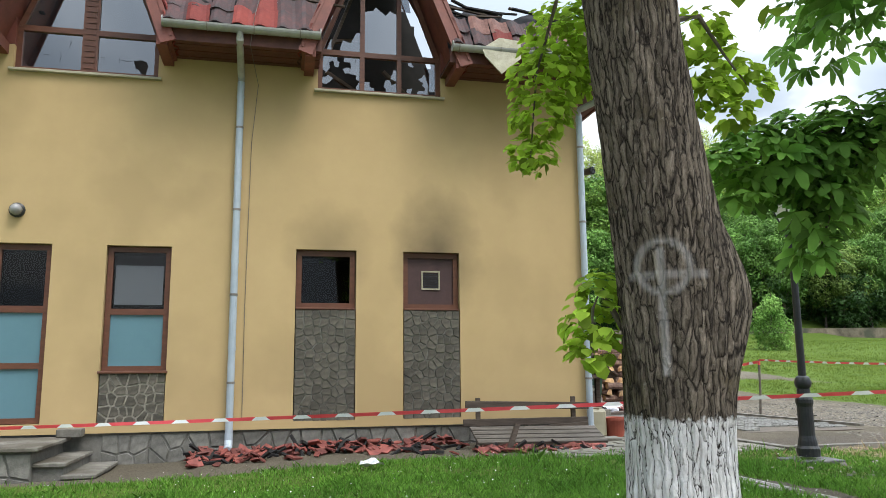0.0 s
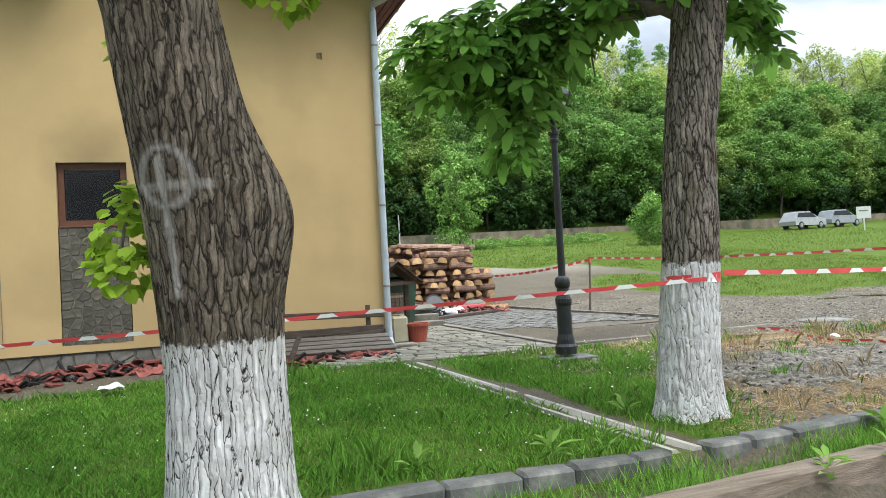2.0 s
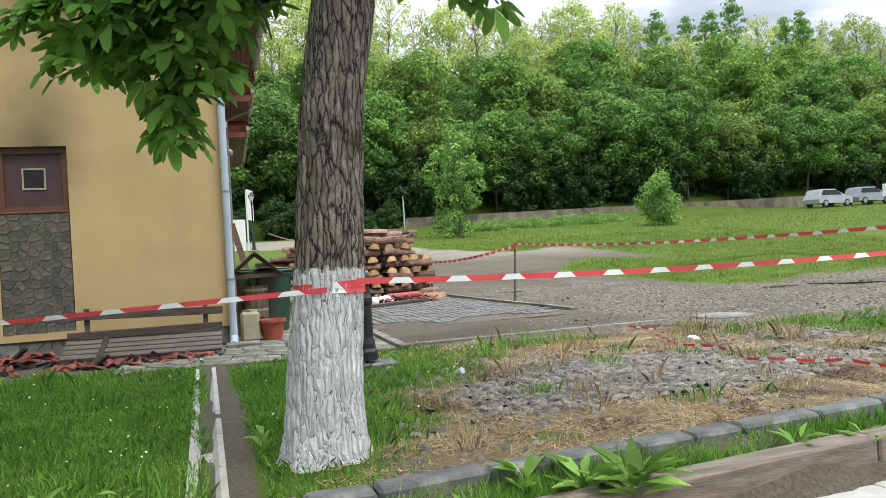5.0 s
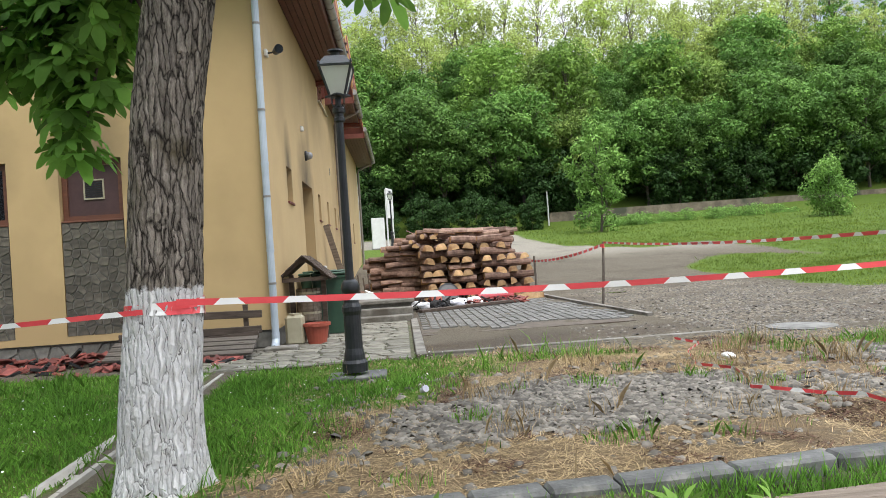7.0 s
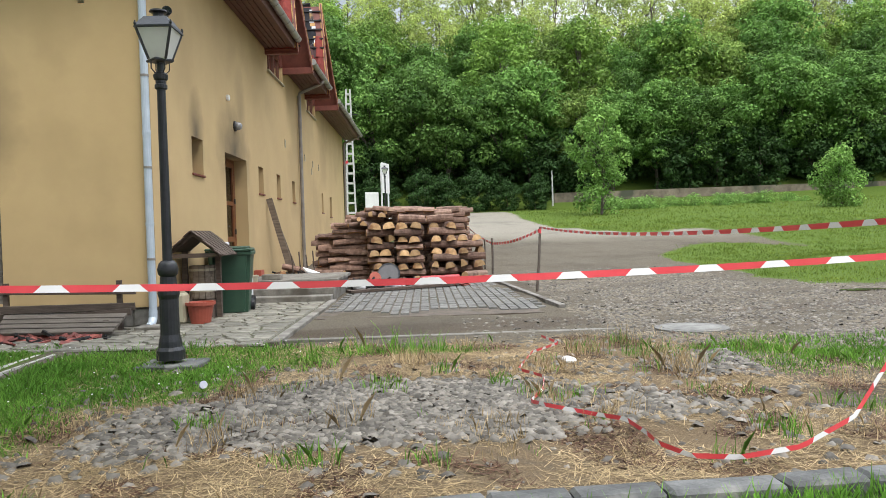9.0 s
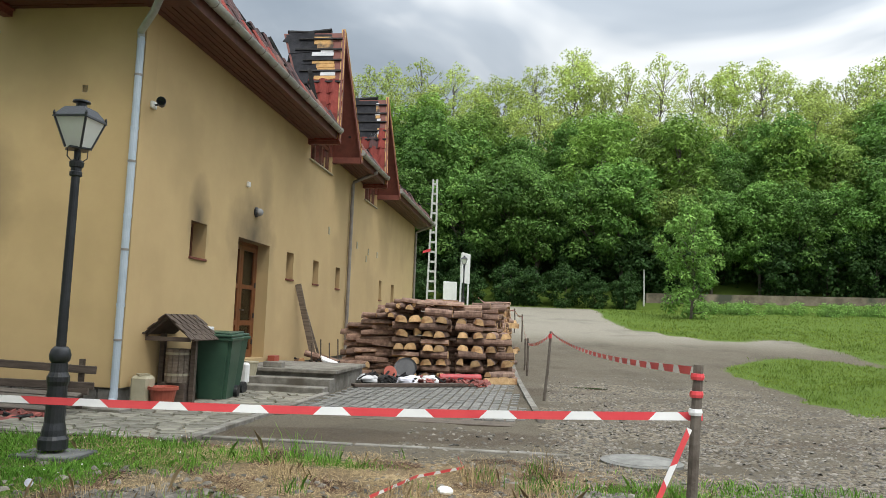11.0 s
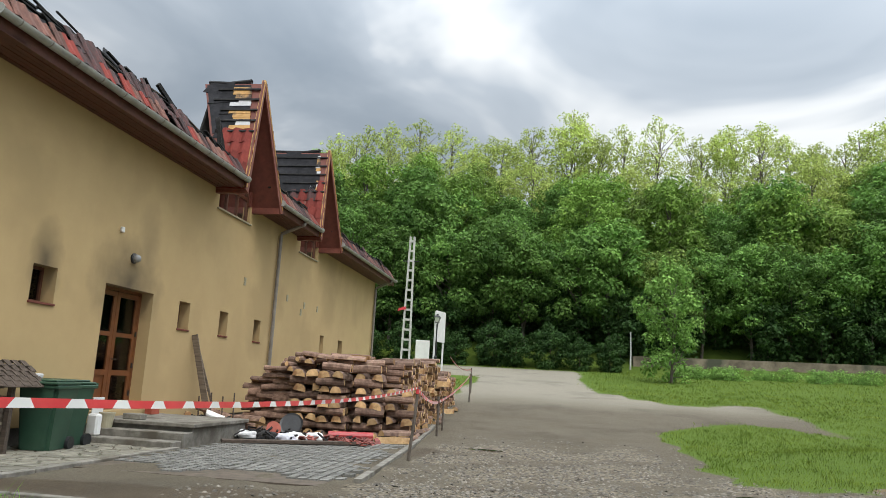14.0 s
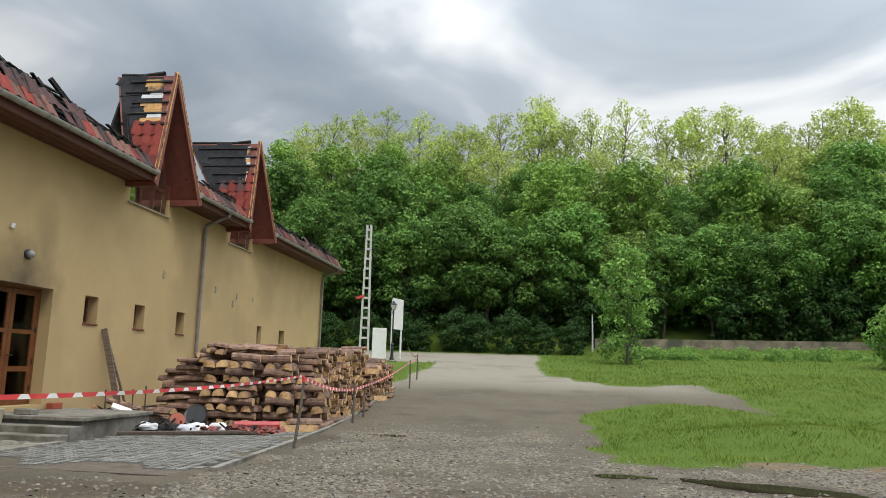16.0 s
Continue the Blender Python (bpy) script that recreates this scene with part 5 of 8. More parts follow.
def woods_tree(seed, h, spread, low, leaves, size, mat, trunk_r=0.16, flat=(1.1, 1.1, 0.72), lobes=70, swell=(0.13, 0.3)):
    """Meshes of one wild tree: trunk with limbs, and a ragged crown of leaf sprays in lobes of many sizes."""
    rng = np.random.default_rng(seed)
    bm = bmesh.new()
    top = Vector((rng.normal() * 0.4, rng.normal() * 0.4, h * 0.95))
    mid = Vector((rng.normal() * 0.3, rng.normal() * 0.3, h * 0.5))
    tube(bm, [(0, 0, -0.4), mid * 0.5, mid, top], [trunk_r, trunk_r * 0.8, trunk_r * 0.55, 0.02], 6)
    clumps = []
    for k in range(lobes):
        f = ((k + 0.5) / lobes) ** 0.9
        z = low + (h - low) * f
        rad = spread * (0.5 + 1.0 * f) * math.sqrt(max(0.02, 1 - f ** 1.8)) * rng.uniform(0.3, 1.08)
        a = k * 2.4 + rng.uniform(-0.6, 0.6)
        c = Vector((math.cos(a) * rad, math.sin(a) * rad, z + rng.uniform(-0.5, 0.5)))
        clumps.append((c.x, c.y, c.z, spread * rng.uniform(*swell)))
        if k % (2 if leaves < 4000 else 5) == 0:
            q = min(1.0, max(z - 1.6, low * 0.6) / h)
            s = mid * (q / 0.5) if q < 0.5 else mid.lerp(top, (q - 0.5) / 0.45)
            tube(bm, [s, (s + c) / 2 + Vector((0, 0, 0.1)), c + Vector((0, 0, 0.3))], [trunk_r * 0.33, trunk_r * 0.2, 0.012], 4)
    p, d = crown_points(rng, clumps, leaves, flat)
    nrm = d * 0.75 + np.array([0, 0, 0.6]) + rng.normal(size=d.shape) * 0.45
    rot = frames(nrm, d + rng.normal(size=d.shape) * 0.6 + np.array([0, 0, -0.3]), rng)
    crown = scatter("crown", SPRAY, [0, 1, 2], 3, p, rot, size * rng.uniform(0.55, 1.3, len(p)), mat)
    me = bpy.data.meshes.new("trunk")
    bm.to_mesh(me)
    bm.free()
    me.materials.append(M_TWIG)
    cm = crown.data
    bpy.data.objects.remove(crown)
    return me, cm


KINDS = [woods_tree(1, 9.6, 3.5, 2.7, 10500, 0.26, M_WOODS[0]), woods_tree(2, 10.2, 3.8, 3.0, 11500, 0.26, M_WOODS[0]),
         woods_tree(3, 8.8, 3.6, 0.8, 10500, 0.26, M_WOODS[1]), woods_tree(4, 10.5, 3.1, 1.6, 9200, 0.25, M_WOODS[1]),
         woods_tree(5, 10.8, 3.2, 2.6, 2700, 0.2, M_WOODS[2], 0.11, (0.9, 0.9, 0.9), 90, (0.08, 0.17)), woods_tree(6, 10.0, 3.0, 2.4, 3500, 0.2, M_WOODS[2], 0.11, (0.9, 0.9, 0.9), 80, (0.09, 0.2)),
         woods_tree(7, 4.6, 2.4, 0.0, 5200, 0.24, M_UNDERSHADE, 0.06), woods_tree(8, 14.5, 1.9, 4.0, 3600, 0.26, M_CHEST, 0.2),
         woods_tree(11, 10.8, 2.7, 3.2, 1500, 0.19, M_WOODS[2], 0.1, (0.9, 0.9, 1.0), 70, (0.06, 0.14)), woods_tree(12, 9.4, 3.7, 2.7, 10000, 0.26, M_WOODS[3]),
         woods_tree(13, 10.4, 3.1, 2.2, 5600, 0.22, M_WOODS[2], 0.13, (1.0, 1.0, 0.8), 80, (0.1, 0.22))]


def plant(kind, x, y, s, rz, label, name="tree", group="", z=None):
    t = thing(name, (x, y, (gz(x, y) if z is None else z) - 0.05), label, name, group, rz=rz)
    tm, cm = KINDS[kind]
    child("trunk", tm, t, Matrix.Diagonal((s, s, s, 1)))
    child("crown", cm, t, Matrix.Diagonal((s, s, s, 1)))
    return t


rng = random.Random(77)
NAMES = {0: "dark green leafy tree of the wooded hillside", 1: "dark green leafy tree of the wooded hillside", 2: "fresh green leafy tree of the wooded hillside",
         3: "tall fresh green tree of the wooded hillside", 4: "thin pale tree with young leaves on the ridge", 5: "thin pale tree with young leaves on the ridge",
         6: "dense undergrowth shrub, darkened for shade, behind the retaining wall", 7: "tall dark conifer on the hill", 8: "nearly bare thin tree on the ridge",
         9: "olive green leafy tree of the wooded hillside", 10: "slender light green tree high on the hillside"}
for row in range(7):
    step = (3.3, 3.8, 4.2, 4.4, 3.9, 3.4, 3.8)[row]
    x = -18.0 + rng.uniform(0, 2)
    while x < 108:
        y = 50.2 + 0.06 * (x - 13) + row * 4.1 + rng.uniform(-1.4, 1.4)
        # the foot row carries the shade of the woods in its leaf colour
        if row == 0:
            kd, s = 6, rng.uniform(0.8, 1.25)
        elif row < 4:
            kd = rng.choice((0, 1, 2, 0, 3, 1, 9) if row < 3 else (2, 3, 9, 10, 2))
            s = rng.uniform(0.7, 1.18)
        elif row == 4:
            kd, s = rng.choice((2, 10, 9, 10, 5)), rng.uniform(0.65, 0.92)
        else:
            kd, s = rng.choice((4, 5, 10, 5, 8, 10) if row == 5 else (4, 5, 8, 5, 4, 8)), rng.uniform(0.85, 1.25)
        if x > 50 and row > 3 and rng.random() < 0.22:
            kd, s = 7, rng.uniform(0.8, 1.05)
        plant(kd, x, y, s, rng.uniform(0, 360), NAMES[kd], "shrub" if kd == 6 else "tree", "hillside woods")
        x += step * rng.uniform(0.7, 1.3) * (1.0 if x < 78 else 1.3)
for x in np.arange(-8, 104, 3.4):
    plant(rng.choice((0, 1, 9, 0)), float(x) + rng.uniform(-1, 1), 49.6 + 0.06 * (x - 13) + rng.uniform(-0.3, 0.6), rng.uniform(0.8, 1.05), rng.uniform(0, 360), "leafy tree overhanging the retaining wall", "tree", "hillside woods")
# shrubs with the same shade-dark leaf colour, closing the end of the road
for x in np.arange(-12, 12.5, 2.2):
    plant(6, float(x) + rng.uniform(-0.6, 0.6), 45.6 + rng.uniform(-0.4, 0.9), rng.uniform(0.45, 0.7), rng.uniform(0, 360), "dense green undergrowth shrub, darkened for shade, beyond the road", "shrub", "hillside woods")
KINDS.append(woods_tree(31, 6.8, 2.0, 0.6, 5200, 0.2, M_YOUNG, 0.09, (1.0, 1.0, 1.0), 60, (0.12, 0.26)))
KINDS.append(woods_tree(32, 3.3, 1.6, 0.1, 5600, 0.16, M_YOUNG, 0.05, (1.0, 1.0, 1.0), 46, (0.17, 0.34)))
plant(11, 14.6, 36.6, 1.0, 40, "young light green tree standing on the meadow")
plant(12, 29.0, 35.2, 1.0, 0, "round light green bush standing on the meadow", "bush")

KINDS.append(woods_tree(33, 1.0, 1.5, 0.0, 1300, 0.15, M_YOUNG, 0.02, (1.3, 1.3, 0.45), 30, (0.2, 0.42)))
for k in range(22):
    x = rng.uniform(16.0, 31.0)
    plant(13, x, 41.5 + 0.05 * x + rng.uniform(-1.2, 1.8), rng.uniform(0.3, 0.75), rng.uniform(0, 360), "low green weeds on the meadow bank", "weed", "bank weeds")

# the two trees by the lawn
def trunk_mesh(path, radii, mat, furrow, kx, kz, bulge=None, seed=0.0, paint=None, na=150, dz=0.016, z1=3.6):
    zs = np.arange(-0.15, z1, dz)
    pz = [p[2] for p in path]
    cx, cy = np.interp(zs, pz, [p[0] for p in path]), np.interp(zs, pz, [p[1] for p in path])
    rr = np.interp(zs, pz, radii)
    k = 9
    pad = lambda a: np.convolve(np.pad(a, k, mode="edge"), np.ones(2 * k + 1) / (2 * k + 1), mode="valid")
    cx, cy, rr = pad(cx), pad(cy), pad(rr)
    co, fu = [], []
    for i, z in enumerate(zs):
        for j in range(na):
            a = math.tau * j / na
            c, s = math.cos(a), math.sin(a)
            tw = a + 0.12 * z
            q = (math.cos(tw) * rr[i] * kx, math.sin(tw) * rr[i] * kx, z * kz + seed)
            v = abs(noise.noise(q)) * 1.6 + abs(noise.noise((q[0] * 2.1, q[1] * 2.1, q[2] * 2.4))) * 0.5
            v = min(1.0, v * 1.5)
            r = rr[i] * (1 + 0.05 * noise.noise((c * 1.5, s * 1.5, z * 0.9 + seed))) + furrow * (v - 0.6)
            if bulge:
                ba, bz, bw, bh, br = bulge
                da = (a - ba + math.pi) % math.tau - math.pi
                r += br * math.exp(-(da / bw) ** 2 - ((z - bz) / (bh if z < bz else bh * 0.9)) ** 2)
            r += 0.05 * math.exp(-max(z, 0) / 0.12) * (1 + 0.5 * math.sin(5 * a))
            co.append((cx[i] + r * c, cy[i] + r * s, z))
            fu.append(v)
    n = len(zs)
    ix = np.arange(n * na).reshape(n, na)
    nx = np.roll(ix, -1, axis=1)
    return np.array(co), np.stack([ix[:-1], nx[:-1], nx[1:], ix[1:]], -1).ravel(), np.array(fu)


def limb_tree(name, loc, label, path, radii, mat, **kw):
    t = thing(name, loc, label, "tree")
    co, lp, fu = trunk_mesh(path, radii, mat, **kw)
    ob = raw_mesh("trunk", co, lp, 4, mat, t)
    ob.data.shade_smooth()
    at = ob.data.attributes.new("furrow", "FLOAT", "POINT")
    at.data.foreach_set("value", fu.astype(np.float32))
    return t, ob, co


def leaf_cloud(parent, name, rng, clumps, n, size, tmpl, loops, nv, mat, droop=0.8, upn=0.9):
    p, d = crown_points(rng, clumps, n)
    nrm = np.array([0, 0, upn]) + d * 0.55 + rng.normal(size=d.shape) * 0.35
    tip = d * np.array([1, 1, 0.3]) + rng.normal(size=d.shape) * 0.35 + np.array([0, 0, -droop])
    rot = frames(nrm, tip, rng)
    return scatter(name, tmpl, loops, nv, p, rot, size * rng.uniform(0.65, 1.25, n), mat, parent)


T1 = (-2.66, -7.28, 0.0)
tree1, trunk1, co1 = limb_tree("old_tree", (T1[0], T1[1], gz(*T1[:2]) - 0.02), "old tree with deeply furrowed bark, whitewashed foot and painted cross",
                               [(0, 0, -0.2), (0.0, 0, 0.7), (-0.05, -0.1, 1.3), (-0.15, -0.2, 1.9), (-0.29, -0.28, 2.7), (-0.37, -0.3, 3.7)], [0.29, 0.265, 0.265, 0.25, 0.225, 0.22], M_BARK1,
                               furrow=0.016, kx=25.0, kz=2.2, na=170, dz=0.018, bulge=(radians(-14), 1.45, 0.75, 0.34, 0.118), z1=3.7)
# white painted cross and ring on the bark
face = np.array([-0.5, -0.866])
tang = np.array([0.866, -0.5])
uu = co1[:, 0] * tang[0] + co1[:, 1] * tang[1]
out_ = co1[:, 0] * face[0] + co1[:, 1] * face[1]
zz_ = co1[:, 2]
wobble = np.array([noise.noise((a * 14, 0.3, z * 5)) for a, z in zip(uu, zz_)])
uc = uu + 0.03
ring = np.abs(np.hypot(uc, (zz_ - 1.57) * 1.0) - 0.12) - 0.016
vert = np.maximum(np.abs(uc + 0.01) - 0.02, np.abs(zz_ - 1.36) - 0.3)
horz = np.maximum(np.abs(zz_ - 1.535) - 0.016, np.abs(uc - 0.02) - 0.18)
ink = np.minimum.reduce([np.where(zz_ > 1.45, ring, 1), vert, horz])
ink = np.where(out_ > 0, sstep(0.008, -0.012, ink + 0.01 * wobble), 0) * (0.48 + 0.3 * wobble)
pa = trunk1.data.attributes.new("paint", "FLOAT", "POINT")
pa.data.foreach_set("value", np.clip(ink, 0, 1).astype(np.float32))
nt, lt = M_BARK1.node_tree.nodes, M_BARK1.node_tree.links
pat = nt.new("ShaderNodeAttribute")
pat.attribute_name = "paint"
pmx = nt.new("ShaderNodeMix")
pmx.data_type = "RGBA"
src = nt["Principled BSDF"].inputs["Base Color"].links[0].from_socket
lt.new(pat.outputs["Fac"], pmx.inputs[0])
lt.new(src, pmx.inputs[6])
pmx.inputs[7].default_value = (0.6, 0.58, 0.56, 1)
lt.new(pmx.outputs[2], nt["Principled BSDF"].inputs["Base Color"])
part("limb", tube(bmesh.new(), [(-0.37, -0.3, 3.6), (-0.4, -0.1, 4.6), (-0.2, 0.5, 5.8)], [0.22, 0.17, 0.1], 12), M_TWIG, tree1)
part("limb", tube(bmesh.new(), [(-0.35, -0.3, 3.6), (0.2, -0.2, 4.5), (0.9, 0.3, 5.5)], [0.16, 0.12, 0.07], 10), M_TWIG, tree1)
shoots = [((-0.36, -0.2, 3.2), (-0.3, 0.6, 3.5), (-0.3, 1.1, 3.1), (-0.36, 1.1, 2.5)), ((-0.25, 0.0, 1.25), (-0.38, 0.04, 1.5), (-0.42, 0.05, 1.4), (-0.46, 0.0, 1.15)),
          ((-0.2, -0.3, 2.8), (0.1, -0.25, 2.9), (0.3, -0.15, 2.75), (0.45, -0.12, 2.6))]
for s in shoots:
    part("shoot", tube(bmesh.new(), s, [0.02, 0.014, 0.008, 0.004], 5), M_TWIG, tree1)
nrg = np.random.default_rng(5)
cl1 = [(-0.5, 0.02, 2.85, 0.24), (-0.64, 0.0, 2.62, 0.2), (-0.7, -0.02, 2.4, 0.15), (-0.74, 0.0, 2.18, 0.12), (-0.36, 0.05, 2.65, 0.16), (-0.34, 0.1, 2.95, 0.2),
       (-0.36, 0.08, 1.5, 0.13), (-0.42, 0.05, 1.36, 0.15), (-0.44, 0.03, 1.2, 0.12), (0.36, 0.22, 3.05, 0.18), (0.55, 0.28, 2.86, 0.18), (0.42, 0.26, 2.7, 0.13), (0.75, 0.3, 2.78, 0.13), (0.62, 0.3, 2.6, 0.1)]
eye0 = Vector((-4.66 - T1[0], -10.8 - T1[1], 1.09))
cl1 = [(*(eye0 + (Vector(c[:3]) - eye0) * k), c[3] * k) for c, k in zip(cl1, [1.3] * 6 + [1.0] * 3 + [0.9] * 5)]
leaf_cloud(tree1, "leaves", nrg, cl1, 1700, 0.072, LEAF_R, [0, 1, 2, 3, 4, 5], 6, M_LIME)
# upper crown above the view, added for the shade it casts
cl1b = [(nrg.uniform(-2.4, 2.4), nrg.uniform(-1.8, 2.2), nrg.uniform(4.2, 7.5), nrg.uniform(0.5, 0.9)) for _ in range(30)]
tagged(leaf_cloud(tree1, "crown", nrg, cl1b, 2600, 0.16, LEAF_R, [0, 1, 2, 3, 4, 5], 6, M_LIME), kind="stuff")

T2 = (0.42, -6.5, 0.0)
tree2, trunk2, co2 = limb_tree("chestnut_tree", (T2[0], T2[1], gz(*T2[:2]) - 0.02), "chestnut tree with scaly bark, whitewashed foot and large dark leaves",
                               [(0, 0, -0.2), (0.02, 0, 0.4), (0.09, 0, 1.1), (0.15, 0, 2.0), (0.27, 0.0, 2.7), (0.39, 0.02, 3.6)], [0.225, 0.208, 0.195, 0.178, 0.182, 0.19], M_BARK2,
                               furrow=0.01, kx=26.0, kz=8.0, seed=9.0, na=120, dz=0.018, z1=3.6)
part("limb", tube(bmesh.new(), [(0.38, 0.02, 3.4), (0.5, 0.1, 4.4), (0.45, 0.3, 5.4)], [0.18, 0.13, 0.07], 12), M_TWIG, tree2)
twigs = [((0.3, 0.05, 2.9), (-0.3, 0.7, 3.2), (-0.9, 1.0, 2.9), (-1.4, 1.05, 2.75)), ((0.3, 0.05, 2.95), (-0.2, 0.75, 3.0), (-0.55, 0.95, 2.5), (-0.72, 1.0, 2.0)),
         ((0.36, 0.0, 2.9), (0.7, 0.25, 3.15), (1.1, 0.35, 3.0), (1.35, 0.4, 2.75)), ((0.3, 0.05, 2.8), (0.0, 0.4, 3.1), (-0.2, 0.7, 2.9), (-0.1, 0.8, 2.6))]
for s in twigs:
    part("branch", tube(bmesh.new(), s, [0.045, 0.028, 0.016, 0.006], 6), M_TWIG, tree2)
cl2 = [(-1.45, 1.05, 2.72, 0.22), (-1.2, 1.0, 2.85, 0.28), (-0.95, 1.0, 2.72, 0.28), (-0.7, 0.95, 2.75, 0.3), (-0.45, 0.85, 2.85, 0.3), (-0.25, 0.75, 3.0, 0.24), (-0.1, 0.6, 3.1, 0.2),
       (-0.6, 0.98, 2.45, 0.22), (-0.7, 1.0, 2.22, 0.18), (-0.74, 1.0, 2.02, 0.14), (-0.9, 1.0, 2.5, 0.18), (-1.3, 1.02, 2.5, 0.16),
       (0.75, 0.25, 3.05, 0.22), (1.05, 0.35, 2.98, 0.2), (1.28, 0.4, 2.8, 0.14), (0.1, -0.1, 3.1, 0.2), (0.5, -0.2, 3.15, 0.22), (-0.15, 0.5, 3.15, 0.25), (-1.42, 1.05, 3.0, 0.1), (0.5, 0.2, 3.4, 0.3), (0.9, 0.2, 3.5, 0.35), (-0.9, 1.0, 3.02, 0.26), (-0.4, 0.9, 3.12, 0.3), (-0.65, 0.95, 2.95, 0.3),
       (0.1, 0.3, 3.45, 0.3), (0.5, 0.1, 3.8, 0.34), (0.9, 0.3, 3.9, 0.36)]
leaf_cloud(tree2, "leaves", nrg, cl2, 880, 0.21, palm, palm_f, 6, M_CHEST, 0.9, 1.0)
# this tree's upper crown is likewise unseen and added to block sky light
cl2b = [(nrg.uniform(-0.3, 2.8), nrg.uniform(-1.6, 2.0), nrg.uniform(4.5, 7.2), nrg.uniform(0.5, 0.9)) for _ in range(28)]
tagged(leaf_cloud(tree2, "crown", nrg, cl2b, 1300, 0.26, palm, palm_f, 6, M_CHEST, 0.9, 1.0), kind="stuff")

# ---- street lamp ----
def street_lamp(x, y, label, s=1.0):
    t = thing("street_lamp", (x, y, gz(x, y)), label, "lamp")
    part("foot_slab", B(-0.26, 0.3, -0.22, 0.22, 0.0, 0.045, 0.01), M_KERB, t, "grey concrete foot slab")
    part("base", lathe(bmesh.new(), ((0.125, 0.075), (0.125, 0.16), (0.105, 0.19), (0.1, 0.24), (0.085, 0.3), (0.083, 0.62), (0.095, 0.66), (0.095, 0.7), (0.075, 0.74), (0.07, 0.82)), 18), M_BLACK, t)
    part("collar", lathe(bmesh.new(), ((0.06, 0.815), (0.085, 0.845), (0.092, 0.89), (0.078, 0.94), (0.055, 0.965)), 18), M_BLACK, t, smooth=True)
    part("pole", rod(bmesh.new(), (0, 0, 0.96), (0, 0, 2.52), 0.043, 0.037, 16), M_BLACK, t)
    part("neck", lathe(bmesh.new(), ((0.044, 2.5), (0.055, 2.51), (0.055, 2.54), (0.046, 2.55), (0.046, 2.58), (0.06, 2.59), (0.066, 2.63), (0.05, 2.645), (0.03, 2.66), (0.03, 2.74)), 16), M_BLACK, t)
    lan = part("lantern", lathe(bmesh.new(), ((0.12, 2.745), (0.125, 2.75), (0.125, 2.765), (0.1, 2.768)), 4), M_BLACK, t)
    b0, b1, z0, z1 = 0.075, 0.15, 2.76, 3.02
    for sx, sy in ((-1, -1), (1, -1), (1, 1), (-1, 1)):
        part("edge_bar", beam(bmesh.new(), (sx * b0, sy * b0, z0), (sx * b1, sy * b1, z1), 0.018, 0.018), M_BLACK, lan)
        part("strut", tube(bmesh.new(), [(sx * 0.03, sy * 0.03, 2.64), (sx * 0.06, sy * 0.06, 2.68), (sx * 0.06, sy * 0.06, 2.75)], 0.006, 5), M_BLACK, lan)
        part("finial", lathe(bmesh.new(), ((0.008, 0), (0.014, 0.015), (0.006, 0.04)), 6, (sx * 0.155, sy * 0.155, z1 + 0.02)), M_BLACK, lan)
    for k in range(4):
        bm = bmesh.new()
        r = Matrix.Rotation(k * math.pi / 2, 4, "Z")
        bm.faces.new([bm.verts.new(r @ Vector(p)) for p in ((-b0, -b0, z0), (b0, -b0, z0), (b1, -b1, z1), (-b1, -b1, z1))])
        part("pane", bm, M_MILK, lan, "milky white pane")
    part("roof", lathe(bmesh.new(), ((0.235, z1), (0.23, z1 + 0.02), (0.14, z1 + 0.11), (0.12, z1 + 0.115)), 4), M_BLACK, lan).matrix_local = pose(0, 0, 0, 0, 0, 45)
    part("cap", lathe(bmesh.new(), ((0.05, z1 + 0.12), (0.045, z1 + 0.16), (0.08, z1 + 0.17), (0.075, z1 + 0.185), (0.02, z1 + 0.2)), 14), M_BLACK, lan)
    lan.matrix_local = pose(0, 0, 0, 0, 0, 0)
    t.scale = (s, s, s)
    return t


street_lamp(1.245, -3.19, "black cast iron street lamp with square lantern on the lawn edge")
street_lamp(1.35, 33.4, "black street lamp far off beside the white boards", 1.05)

# ---- firewood ----
def log_mesh(name, kind, r, ln, seed):
    """A split log along x: half round, wedge or whole."""
    rng = random.Random(seed)
    if kind == "half":
        prof = [(r * math.cos(a), r * math.sin(a) * 1.12) for a in [math.pi * k / 6 for k in range(7)]]
    elif kind == "wedge":
        prof = [(0, 0)] + [(r * 1.3 * math.cos(a), r * 1.3 * math.sin(a)) for a in [0.2 + 1.3 * k / 4 for k in range(5)]]
    else:
        prof = [(r * math.cos(a), r + r * math.sin(a)) for a in [math.tau * k / 9 for k in range(9)]]
    prof = [(x * rng.uniform(0.92, 1.08), z * rng.uniform(0.92, 1.08)) for x, z in prof]
    bm = bmesh.new()
    rings = [[bm.verts.new((x, y * f, z * f)) for y, z in prof] for x, f in ((-ln / 2, 0.97), (0, 1.03), (ln / 2, 0.95))]
    n = len(prof)
    for a, b in zip(rings, rings[1:]):
        for k in range(n):
            f = bm.faces.new((a[k], a[(k + 1) % n], b[(k + 1) % n], b[k]))
            split = (kind == "half" and k == n - 1) or (kind == "wedge" and k in (0, n - 1))
            f.material_index = 1 if split else 0
    for r_, fl in ((rings[0][::-1], 0), (rings[-1], 0)):
        bm.faces.new(r_).material_index = 1
    bmesh.ops.recalc_face_normals(bm, faces=bm.faces)
    me = bpy.data.meshes.new(name)
    bm.to_mesh(me)
    bm.free()
    me.materials.append(M_LOGBARK)
    me.materials.append(M_CUT)
    return me


